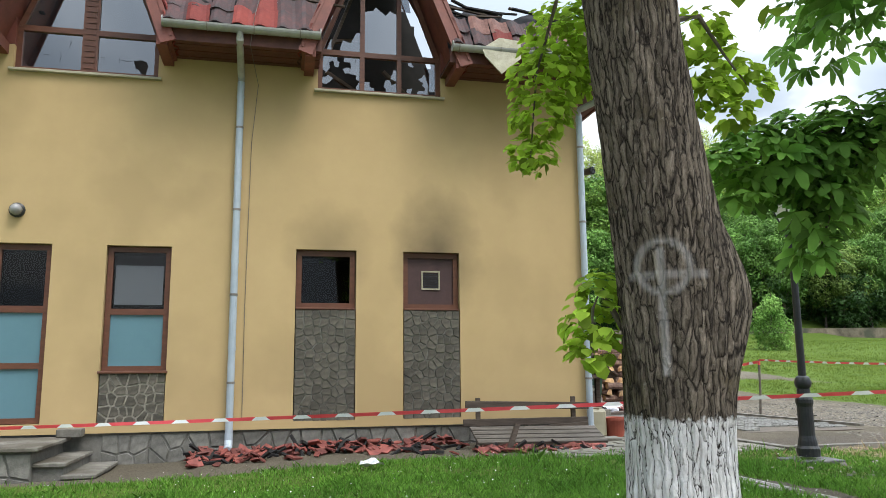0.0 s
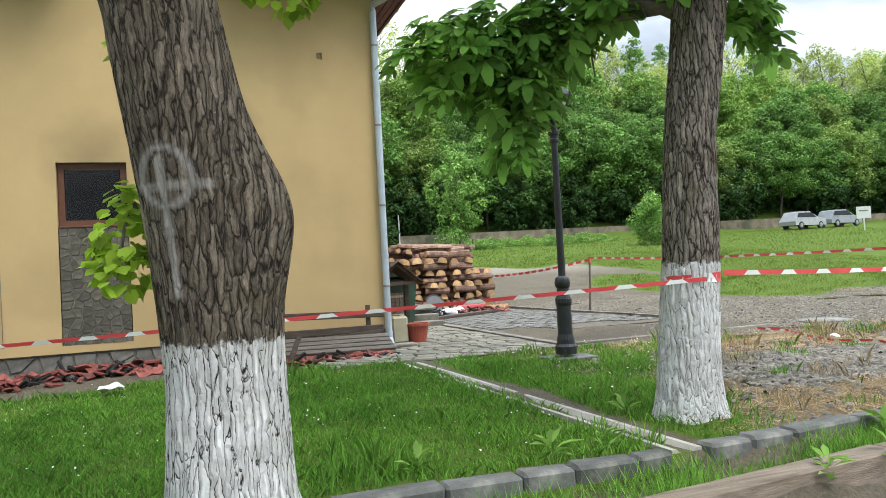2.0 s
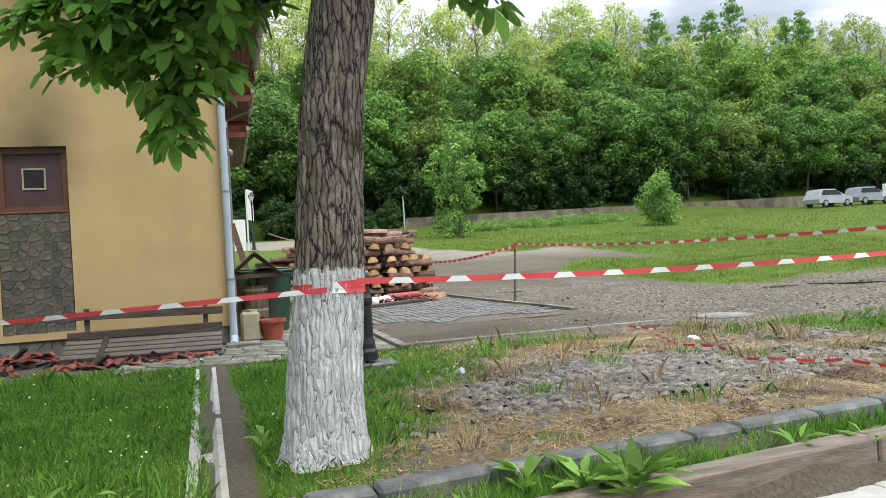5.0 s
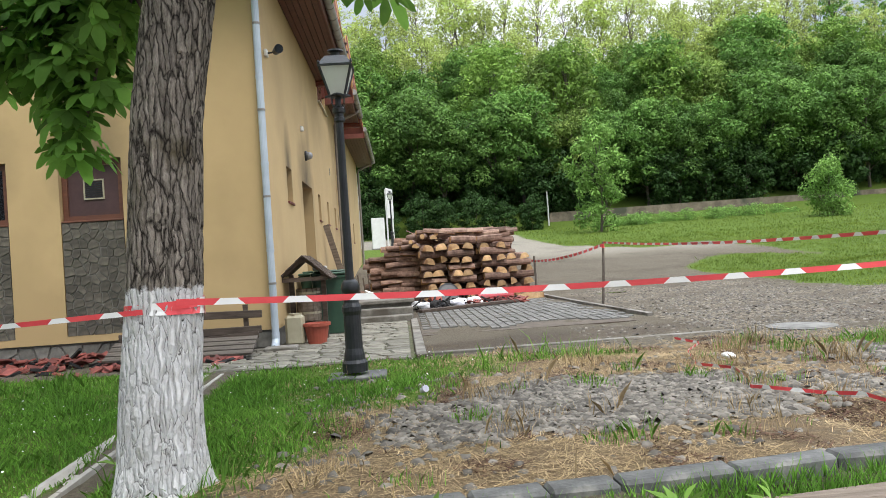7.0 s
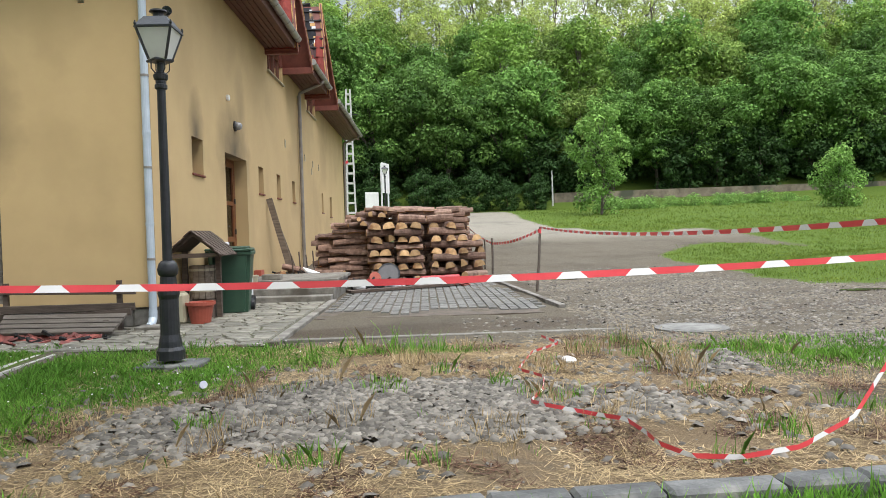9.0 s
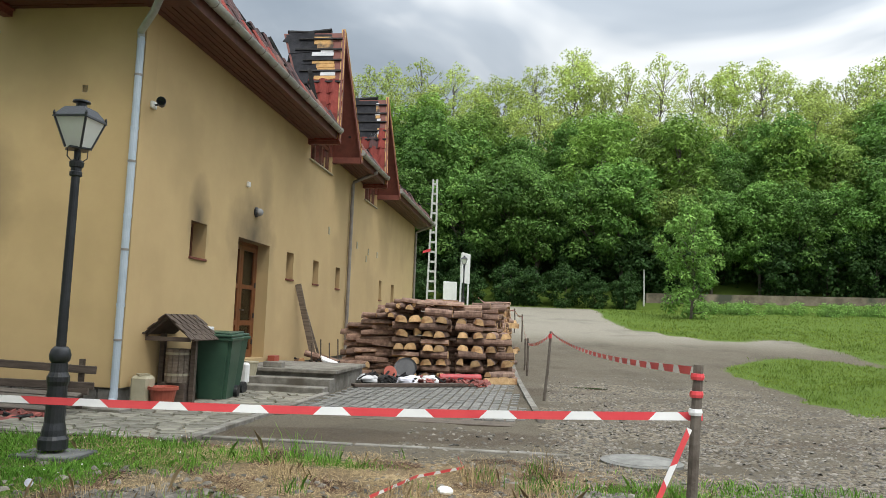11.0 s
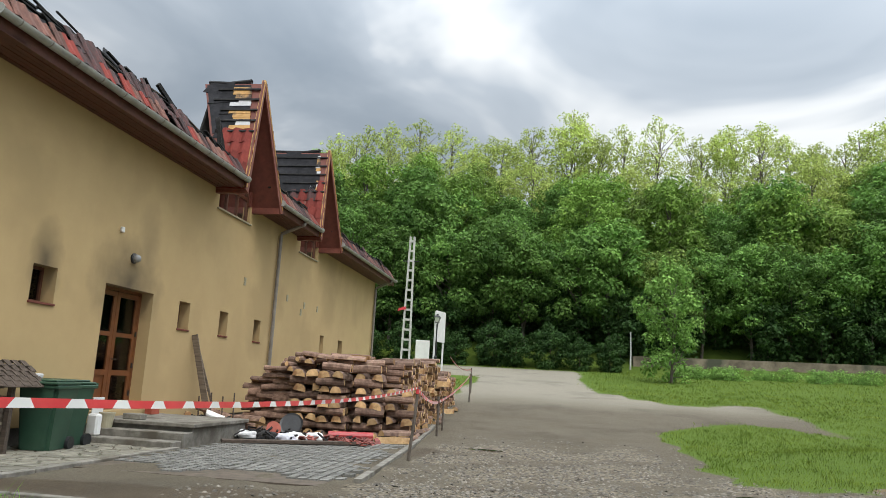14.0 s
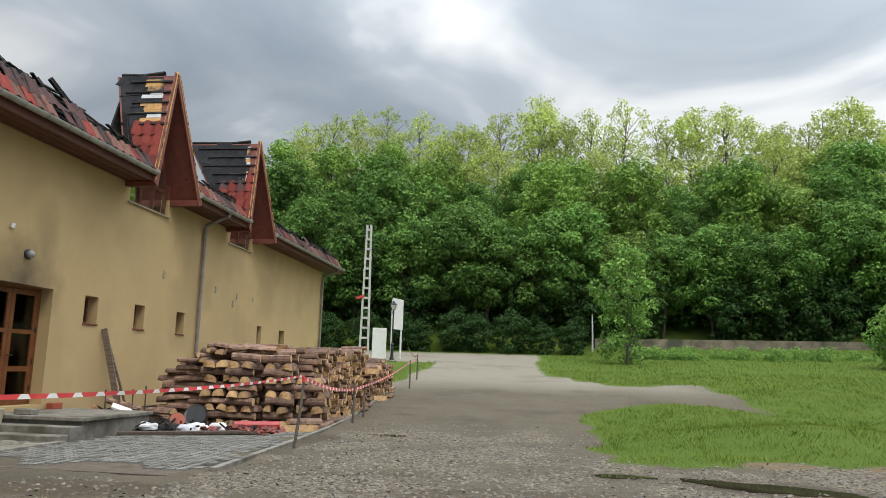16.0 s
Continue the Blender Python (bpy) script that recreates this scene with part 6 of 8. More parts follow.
LOGS = [log_mesh("log", k, r, 0.78, i) for i, (k, r) in enumerate((("half", 0.105), ("half", 0.095), ("wedge", 0.125), ("whole", 0.075), ("half", 0.12), ("wedge", 0.11), ("whole", 0.055)))]
cribs = thing("firewood_stack", (0, 0, 0), "criss-cross stack of split firewood logs with bark", "firewood", "firewood stacks")
rng = random.Random(12)
SHORT = [log_mesh("log", k, r, 0.62, 40 + i) for i, (k, r) in enumerate((("half", 0.13), ("half", 0.12), ("half", 0.138), ("whole", 0.075), ("whole", 0.07), ("half", 0.11), ("whole", 0.085), ("whole", 0.092), ("half", 0.15), ("wedge", 0.14)))]
for cx, base_y, layers in ((2.52, 7.8, 9), (3.2, 7.62, 10), (3.95, 7.8, 10), (4.62, 8.05, 7)):
    z = gz(cx, base_y) + 0.01
    for ly in range(layers):
        for k in range(2):
            s = -1 if k == 0 else 1
            if ly % 2:
                m = pose(cx + rng.uniform(-0.07, 0.07), base_y + s * 0.2 + rng.uniform(-0.08, 0.08), z + rng.uniform(-0.01, 0.01), rng.choice((0, 20, 8, -15)), rng.uniform(-3.5, 3.5), rng.uniform(-9, 9))
                lg = SHORT[rng.choice((6, 7, 3, 6, 7, 5))]
            else:
                m = pose(cx + s * 0.165 + rng.uniform(-0.04, 0.04), base_y - 0.03 + rng.uniform(-0.09, 0.09), z, rng.uniform(-14, 14), rng.uniform(-3, 3), 90 + rng.uniform(-10, 10))
                lg = SHORT[rng.choice((0, 2, 2, 8, 0, 1, 9))]
            child("log", lg, cribs, Matrix.Translation((cx, base_y, 0)) @ Matrix.Rotation((cx * 1.7) % 0.24 - 0.12, 4, "Z") @ Matrix.Translation((-cx, -base_y, 0)) @ m @ pose(0, 0, 0, 0, 0, rng.choice((0, 180))))
        z += 0.165 if ly % 2 else 0.145
for j in range(11):
    for i in range(3):
        child("log", LOGS[rng.choice((3, 0, 4, 3))], cribs, pose(2.65 + 0.76 * i + rng.uniform(-0.04, 0.04), 8.3 + rng.uniform(-0.04, 0.04), gz(3, 8.3) + 0.135 * j, rng.uniform(-15, 15), 0, rng.uniform(-4, 4)))
for cx, base_y, h in ((1.3, 8.55, 1.15), (1.72, 8.3, 1.4), (2.1, 8.3, 1.5)):
    z = 0.0
    while z < h:
        for dy in (-0.24, 0.0, 0.24):
            child("log", LOGS[rng.choice((0, 1, 3, 3, 6, 4))], cribs, pose(cx + rng.uniform(-0.12, 0.12), base_y + dy + rng.uniform(-0.05, 0.05), gz(cx, base_y) + z + rng.uniform(-0.02, 0.02), rng.uniform(-15, 15), rng.uniform(-4, 4), rng.uniform(-9, 9)))
        z += 0.13
for k in range(30):
    x, y = rng.uniform(1.9, 4.4), rng.uniform(7.8, 8.7)
    child("log", LOGS[rng.choice((0, 1, 3, 3, 6, 6))], cribs, pose(x, y, gz(x, y) + (1.35 if x < 2.3 else 1.56) + 0.13 * (k % 2) * rng.random(), rng.uniform(-12, 12), rng.uniform(-7, 7), rng.choice((0, 0, 0, 80)) + rng.uniform(-22, 22)))
heap = thing("firewood_stack", (0, 0, 0), "long stack of split firewood with pale cut ends", "firewood", "firewood stacks")
heap_far = thing("firewood_stack", (0, 0, 0), "lower end of the stacked firewood row", "firewood", "firewood stacks")
rest = thing("firewood_stack", (0, 0, 0), "inner row of stacked firewood against the house", "firewood", "firewood stacks")
for parent, x0, y0, y1, h0, h1, gap in ((heap, 4.25, 8.55, 13.2, 1.62, 1.5, 0.0), (heap_far, 4.2, 13.6, 17.4, 1.1, 0.95, 0.1), (rest, 3.2, 8.8, 12.0, 1.6, 1.35, 0.0)):
    y = y0
    while y < y1:
        top = h0 + (h1 - h0) * (y - y0) / (y1 - y0) + 0.12 * math.sin(y * 2.1)
        z = rng.uniform(0, 0.06) if parent is not rest else 0.9
        while z < top:
            lg = rng.choice((0, 1, 2, 2, 3, 5, 5, 6))
            child("log", LOGS[lg], parent, pose(x0 + rng.uniform(-0.09, 0.09), y + rng.uniform(-0.03, 0.03), gz(x0, y) + z, rng.uniform(-30, 30), rng.uniform(-2, 2), rng.choice((0, 180)) + rng.uniform(-5, 5)))
            z += rng.uniform(0.125, 0.175)
        y += rng.uniform(0.175, 0.225)
loose = thing("loose_firewood", (0, 0, 0), "loose firewood logs lying in front of the stack", "firewood")
for x, y, z, r in ((4.75, 6.9, 0, 30), (4.9, 7.5, 0, 70), (4.7, 7.3, 0.13, 50), (4.95, 8.3, 0, 95), (4.85, 8.9, 0, 80), (4.9, 9.8, 0, 88), (4.8, 10.8, 0, 100), (4.9, 11.8, 0.0, 85), (4.85, 12.6, 0, 92), (1.2, 8.0, 0.0, 10), (1.0, 7.7, 0.05, 35), (1.3, 7.6, 0.2, 160), (0.9, 8.2, 0.15, 60), (4.8, 14.6, 0, 70), (4.85, 15.8, 0.0, 95), (1.35, 8.3, 0.4, 20), (1.15, 8.4, 0.3, 130), (4.6, 13.4, 0.9, 20), (4.5, 14.2, 1.0, 150)):
    child("log", LOGS[rng.randrange(7)], loose, pose(x, y, gz(x, y) + z, rng.uniform(-20, 20), 0, r))


# ---- kerbs, paving, steps ----
def tops(x):
    return float(kerb_line(x))


kerb = tagged(part("kerb_bed", B(-9, 8, -7.32, -7.24, -0.6, -0.34), M_CONC), "row of rough grey kerb stones along the lawn", "kerb", kind="structure")
rng = random.Random(4)
x = -9.0
while x < 7.6:
    ln = rng.uniform(0.3, 0.58)
    if x < -0.32 < x + ln:
        ln = max(0.12, -0.34 - x)
    xc = x + ln / 2
    bm = B(-ln / 2 + 0.004, ln / 2 - 0.004, -0.075, 0.075, -0.3, 0.0, 0.018)
    for v in bm.verts:
        v.co += Vector((noise.noise(v.co * 9 + Vector((x, 0, 0))), noise.noise(v.co * 9 + Vector((0, x, 0))), noise.noise(v.co * 9 + Vector((0, 0, x))))) * 0.009
    ob = part("kerb_stone", bm, M_KERB, kerb)
    ob.matrix_local = pose(xc, tops(xc), gz(xc, -6.8) + 0.04 + rng.uniform(-0.006, 0.006), rng.uniform(-1.5, 1.5), rng.uniform(-0.6, 0.6), 5.15 if x > -0.3 else rng.uniform(-1, 1))
    x += ln
    if -0.36 < x < -0.3:
        x = -0.08
beams = tagged(part("beam_bed", B(-4, 8.2, -7.9, -7.85, -0.7, -0.45), M_CONC), "weathered timber edging beams beside the footpath", "edging", kind="structure")
for k in range(5):
    x0, x1 = -3.9 + 2.42 * k, -3.9 + 2.42 * (k + 1) - 0.015
    bm = beam(bmesh.new(), (x0, -7.7 + 0.12 * x0, -0.17), (x1, -7.7 + 0.12 * x1, -0.17 + rng.uniform(-0.008, 0.008)), 0.17, 0.24)
    bmesh.ops.bevel(bm, geom=bm.edges[:], offset=0.012, segments=1, affect="EDGES")
    part("beam", bm, M_TIMBER, beams)
pavement = tagged(part("pavement", B(-8, 12, -13, -8.8, -0.5, -0.3), M_CONC), "pale concrete slab footpath", "pavement", kind="structure")
slab_me = B(-0.445, 0.445, -0.29, 0.29, -0.06, 0.0, 0.006)
sm = bpy.data.meshes.new("paving_slab")
slab_me.to_mesh(sm)
slab_me.free()
sm.materials.append(M_SLABS)
for j in range(7):
    for i in range(-8, 13):
        u, v = i * 0.9 + (0.45 if j % 2 else 0), -8.1 - 0.59 * j
        child("paving_slab", sm, pavement, pose(0, 0, 0, 0, 0, 6.84) @ pose(u, v - 0.02, -0.245 + rng.uniform(-0.006, 0.006), rng.uniform(-0.6, 0.6), rng.uniform(-0.6, 0.6), 0))

gully = tagged(new("drain_channel"), "shallow concrete drain channel across the lawn", "channel", kind="structure")
for k in range(6):
    y0, y1 = -2.25 - 0.84 * k, -2.25 - 0.84 * (k + 1) + 0.012
    bm = bmesh.new()
    prof = [(-0.1, -0.1), (-0.1, 0.02), (-0.065, 0.02), (-0.03, -0.015), (0.03, -0.015), (0.065, 0.02), (0.1, 0.02), (0.1, -0.1)]
    c0, c1 = -0.34 + 0.026 * k, -0.34 + 0.026 * (k + 1)
    a = [bm.verts.new((c0 + u, y0, v + gz(c0, y0))) for u, v in prof]
    b = [bm.verts.new((c1 + u, y1, v + gz(c1, max(y1, -7.1)))) for u, v in prof]
    for i in range(8):
        bm.faces.new((a[i], a[(i + 1) % 8], b[(i + 1) % 8], b[i]))
    bm.faces.new(a[::-1])
    bm.faces.new(b)
    part("channel_stone", bm, M_SLABS, gully)

apron = tagged(part("paving_bed", B(-1.3, 1.84, -2.05, -0.02, -0.1, 0.006), M_MOSS), "irregular flat stone paving with grassy joints at the house corner", "paving", kind="structure")
part("paving_bed", B(-0.04, 1.84, -0.02, 3.3, -0.1, 0.006), M_MOSS, apron)
stonework(apron, "stone", M_COBBLE, 3.1, 2.0, 84, 0.022, Matrix.Translation((-1.3, -2.05, 0.006)), 31, 0.03)
stonework(apron, "stone", M_COBBLE, 1.8, 3.2, 84, 0.022, Matrix.Translation((0.0, -0.02, 0.006)), 32, 0.03)
for k in range(6):
    part("border_stone", B(1.86, 1.98, -2.0 + k * 0.87, -2.0 + k * 0.87 + 0.85, -0.1, 0.04, 0.008), M_CONC, apron)
for k in range(5):
    part("border_stone", B(2.0 + k * 0.8, 2.78 + k * 0.8, -1.82 + 0.06 * k, -1.72 + 0.06 * k, -0.1, 0.028 - 0.006 * k, 0.008), M_CONC, apron)

yard = tagged(part("paver_bed", B(2.0, 5.2, 0.4, 7.4, -0.12, 0.002), surf("brown_mud", (0.06, 0.046, 0.033), (0.13, 0.102, 0.075), 5, 0.8, 0.6, 40)), "grey interlocking grass pavers before the firewood", "paving", kind="structure")
pm = bmesh.new()
for u_ in (-0.072, 0.072):
    for v_ in (-0.053, 0.053):
        box(pm, u_ - 0.058, u_ + 0.058, v_ - 0.04, v_ + 0.04, -0.05, 0.012)
pme = bpy.data.meshes.new("paver")
pm.to_mesh(pme)
pm.free()
pme.materials.append(M_PAVER)
for j in range(30):
    for i in range(11):
        u, v = 2.16 + i * 0.29 + (0.145 if j % 2 else 0), 0.5 + j * 0.212
        if u > 5.35 - 0.06 * v or (v < 2.0 and noise.noise((u * 1.1, v * 1.1, 2.0)) > 0.75 * v - 0.9):
            continue
        child("paver", pme, yard, pose(u, v, 0.012 + rng.uniform(-0.005, 0.005), rng.uniform(-1, 1), rng.uniform(-1, 1), rng.uniform(-2, 2)))
for k in range(18):
    y0 = 0.9 + k
    xa, xb = 5.55 - 0.065 * (y0 - 0.9), 5.55 - 0.065 * y0
    part("edge_kerb", beam(bmesh.new(), (xa, y0, gz(xa, y0) + 0.0), (xb, y0 + 0.985, gz(xb, y0 + 1) + 0.0), 0.1, 0.1), M_CONC, yard)

# steps before the front door: stone-clad landing
fs = thing("front_steps", (0, 0, 0), "stone-clad steps up to the glazed front door", "steps")
part("landing", B(-10.5, -7.3, -1.35, -0.02, -0.45, 0.2), M_MORTARD, fs)
part("landing_slab", B(-10.5, -7.22, -1.42, 0.0, 0.2, 0.25, 0.01), M_CONC, fs)
for k, (xa, z) in enumerate(((-7.3, 0.06), (-6.98, -0.08))):
    part("step", B(xa, xa + 0.32, -1.25, -0.02, -0.45, z - 0.045), M_MORTARD, fs)
    part("step_slab", B(xa - 0.02, xa + 0.35, -1.3, 0.02, z - 0.045, z, 0.008), M_CONC, fs)
stonework(fs, "stone", M_PLINTH, 3.1, 0.5, 26, 0.02, Matrix.Translation((-10.4, -1.35, -0.32)) @ pose(0, 0, 0, 90), 41)
part("door_block", B(-7.35, -7.05, -0.22, -0.02, 0.252, 0.36, 0.01), M_CONC, fs)

# side door platform
ps = thing("side_steps", (0, 0, 0), "worn concrete platform with two steps below the side door", "steps")
part("platform", B(0.02, 1.9, 3.75, 6.0, -0.1, 0.31, 0.01), M_CONC, ps)
part("platform_slab", B(0.02, 1.96, 3.68, 6.02, 0.31, 0.38, 0.012), M_CONC, ps)
part("step", B(0.3, 1.92, 3.4, 3.75, -0.1, 0.24, 0.012), M_CONC, ps)
part("step", B(0.3, 1.9, 3.05, 3.4, -0.1, 0.12, 0.012), M_CONC, ps)
part("loose_block", B(0.55, 0.9, 3.8, 4.0, 0.38, 0.48, 0.012), M_CONC, ps)
part("brick", B(0.05, 0.2, 5.4, 5.7, 0.38, 0.5, 0.008), M_TERRA, ps)

# ---- tape and posts ----
def tape(name, pts, label, w=0.044, stripe=0.34, parent=None):
    """Red and white barrier tape that hangs through points."""
    pts = [Vector(p) for p in pts]
    fine = []
    for a, b in zip(pts, pts[1:]):
        n = max(2, round((b - a).length / 0.06))
        fine += [a.lerp(b, k / n) for k in range(n)]
    fine.append(pts[-1])
    # stations along the tape: each white mark is a trapezoid, wide below and narrow above
    run = [0.0]
    for a, b in zip(fine, fine[1:]):
        run.append(run[-1] + (b - a).length)
    total = run[-1]
    runs = np.array(run)
    xyz = [np.array([p[i] for p in fine]) for i in range(3)]

    def at(q):
        return Vector([float(np.interp(q, runs, c)) for c in xyz])

    def pair(lo, hi):
        q = (lo + hi) / 2
        d = (at(min(q + 0.05, total)) - at(max(q - 0.05, 0))).normalized()
        tw = 0.45 * noise.noise((q * 0.6, 1.0, len(fine)))
        up = (Vector((0, 0, 1)) - d * d.z).normalized() * math.cos(tw) + d.cross(Vector((0, 0, 1))).normalized() * math.sin(tw)
        return bm.verts.new(at(lo) - up * w / 2), bm.verts.new(at(hi) + up * w / 2)
    bm = bmesh.new()
    cuts = []
    k = 0
    while k * stripe < total:
        o = k * stripe
        cuts += [(o, o, 0), (o + 0.18 * stripe, o + 0.2 * stripe, 0), (o + 0.36 * stripe, o + 0.4 * stripe, 0), (o + 0.53 * stripe, o + 0.63 * stripe, 1), (o + 0.76 * stripe, o + 0.76 * stripe, 1), (o + 0.99 * stripe, o + 0.88 * stripe, 0)]
        k += 1
    prev = None
    for lo, hi, mi in cuts:
        if max(lo, hi) > total:
            break
        cur = pair(lo, hi)
        if prev:
            bm.faces.new((prev[0], cur[0], cur[1], prev[1])).material_index = pm
        prev, pm = cur, mi
    cur = pair(total, total)
    bm.faces.new((prev[0], cur[0], cur[1], prev[1])).material_index = pm
    t = thing(name, (0, 0, 0), label, "tape", "barrier tapes")
    ob = part("strip", bm, M_TAPER, t)
    ob.data.materials.append(M_TAPEW)
    return t


def hang(a, b, sag, n=9):
    a, b = Vector(a), Vector(b)
    return [a.lerp(b, k / n) - Vector((0, 0, sag * 4 * (k / n) * (1 - k / n))) for k in range(n + 1)]


tape("barrier_tape", hang((-9.4, -2.7, 0.53), (0.46, -6.72, 0.95), 0.02), "red and white barrier tape stretched past the front wall", 0.027)
tape("barrier_tape", [(0.5 + 0.205 * math.cos(a), -6.5 + 0.205 * math.sin(a), 0.93 + 0.003 * k) for k, a in enumerate([math.tau * i / 16 for i in range(20)])], "barrier tape wound round the chestnut trunk")
tape("barrier_tape", [(0.5 + 0.202 * math.cos(a), -6.5 + 0.202 * math.sin(a), 0.985 - 0.003 * k) for k, a in enumerate([math.tau * i / 16 for i in range(18)])], "barrier tape wound round the chestnut trunk")
tape("barrier_tape", hang((0.62, -6.7, 0.985), (6.1, -6.3, 0.965), 0.06), "red and white barrier tape stretched from trunk to post", 0.033)
tape("barrier_tape", hang((5.72, 3.95, 1.2), (6.1, -6.28, 1.14), 0.1), "red and white barrier tape between two wooden posts", 0.036)
tape("barrier_tape", hang((5.72, 3.95, 1.16), (5.28, 9.2, 0.85), 0.08) + hang((5.28, 9.2, 0.85), (4.98, 18.6, gz(4.98, 18.6) + 0.95), 0.1)[1:], "barrier tape along the firewood stack", 0.06)
tape("barrier_tape", [(4.74, -2.3, 0.05), (4.84, -2.75, 0.04), (4.5, -3.3, 0.05), (4.28, -4.06, 0.04), (4.42, -4.5, 0.06), (4.35, -4.88, 0.05), (4.22, -5.2, 0.04), (4.29, -5.41, 0.06), (4.55, -5.6, 0.04), (4.66, -5.85, 0.07), (4.71, -6.06, 0.05), (4.7, -6.3, 0.06), (4.8, -6.5, 0.05), (5.0, -6.58, 0.06), (5.3, -6.55, 0.09), (5.6, -6.47, 0.2), (5.85, -6.4, 0.5), (6.04, -6.35, 0.92)], "crumpled barrier tape hanging from the post and lying on the gravel", 0.025, 0.22)


def post(x, y, h, label, r=0.03, lean=(0, 0), mat=None):
    t = thing("wooden_post", (x, y, gz(x, y) - 0.03), label, "post", "wooden posts")
    part("stake", tube(bmesh.new(), [(0, 0, 0), (lean[0] * 0.5 + 0.01, lean[1] * 0.5, h * 0.5), (lean[0], lean[1], h)], [r * 1.05, r, r * 0.9], 9), mat or M_TWIG, t)
    return t


p = post(6.0, -6.34, 1.2, "rough wooden post with barrier tape knotted round it", 0.022, (0.08, 0.02), M_TWIG)
for k in range(3):
    part("tape_wrap", lathe(bmesh.new(), ((0.024, 0), (0.028, 0.012), (0.025, 0.026)), 10, (0.067 + 0.004 * k, 0.016, 1.0 + 0.07 * k)), (M_TAPEW, M_TAPER, M_TAPER)[k], p)
p = post(5.62, 3.88, 1.24, "thin wooden post carrying barrier tape", 0.026, (0.1, 0.06))
part("tape_wrap", lathe(bmesh.new(), ((0.03, 0), (0.03, 0.08)), 9, (0.09, 0.055, 1.12)), M_TAPER, p)
post(5.28, 9.2, 0.95, "thin wooden post beside the firewood", 0.03)
post(5.2, 10.6, 0.85, "thin wooden post beside the firewood", 0.025)
post(4.98, 18.6, 1.05, "thin wooden post by the verge", 0.028)
post(4.6, 22.5, 1.05, "thin wooden post by the verge", 0.028)
tape("barrier_tape", hang((4.98, 18.6, gz(4.98, 18.6) + 0.95), (4.6, 22.5, gz(4.6, 22.5) + 0.95), 0.1) + hang((4.6, 22.5, gz(4.6, 22.5) + 0.95), (2.2, 33.5, gz(2.2, 33.5) + 1.0), 0.25)[1:], "barrier tape along the verge to the boards", 0.06)

# ---- by the house corner ----
def bin_240(x, y, rz, label):
    t = thing("wheeled_bin", (x, y, gz(x, y)), label, "bin", "wheeled bins", rz=rz)
    bm = bmesh.new()
    lo, hi = [(-0.22, -0.25), (0.22, -0.25), (0.22, 0.27), (-0.22, 0.27)], [(-0.29, -0.33), (0.29, -0.33), (0.29, 0.36), (-0.29, 0.36)]
    a, b = [bm.verts.new((u, v, 0.03)) for u, v in lo], [bm.verts.new((u, v, 0.93)) for u, v in hi]
    bm.faces.new(a[::-1])
    bm.faces.new(b)
    for k in range(4):
        bm.faces.new((a[k], a[(k + 1) % 4], b[(k + 1) % 4], b[k]))
    bmesh.ops.bevel(bm, geom=[e for e in bm.edges if abs(e.verts[0].co.z - e.verts[1].co.z) > 0.5], offset=0.05, segments=2, affect="EDGES")
    part("body", bm, M_BIN, t)
    part("rim", B(-0.31, 0.31, -0.35, 0.37, 0.9, 0.955, 0.012), M_BIN, t)
    lid = B(-0.305, 0.305, -0.37, 0.33, 0.958, 1.0, 0.014)
    box(lid, -0.25, 0.25, -0.3, 0.25, 1.0, 1.03, 0.014)
    part("lid", lid, M_BIN, t)
    part("handle", tube(bmesh.new(), [(-0.24, 0.38, 0.95), (-0.24, 0.44, 0.97), (0.24, 0.44, 0.97), (0.24, 0.38, 0.95)], 0.015, 8), M_BIN, t)
    for s in (-1, 1):
        part("wheel", rod(bmesh.new(), (s * 0.22, 0.3, 0.1), (s * 0.28, 0.3, 0.1), 0.1, n=16), M_BLACK, t)
    return t


bin_240(0.58, 1.72, 8, "green plastic wheeled bin beside the side steps")
bin_240(0.36, 2.42, -4, "green plastic wheeled bin standing behind another")
lidbits = thing("plastic_box", (0.45, 1.5, 1.04), "pale crumpled plastic box on a bin lid", "box")
part("shell", B(-0.1, 0.12, -0.07, 0.07, 0, 0.07, 0.015), M_MEMB, lidbits)

well = thing("garden_well", (0.32, 0.95, gz(0.3, 1)), "small decorative wooden well with shingled roof", "ornament")
for sx in (-1, 1):
    part("post", B(sx * 0.24 - 0.035, sx * 0.24 + 0.035, -0.035, 0.035, 0, 1.0), M_OLDWOOD, well)
tubm = bmesh.new()
for k in range(14):
    a = math.tau * k / 14
    part("stave", B(-0.036, 0.036, -0.01, 0.01, 0.3, 0.78, 0.004, Matrix.Translation((0.17 * math.cos(a), 0.02 + 0.17 * math.sin(a), 0)) @ Matrix.Rotation(a + math.pi / 2, 4, "Z")), M_TIMBER, well)
tubm.free()
for z in (0.4, 0.7):
    part("hoop", lathe(bmesh.new(), ((0.184, z), (0.184, z + 0.035)), 20, (0, 0.02, 0)), M_CREAM, well)
part("stand", B(-0.18, 0.18, -0.12, 0.16, 0.0, 0.3, 0.01), M_OLDWOOD, well)
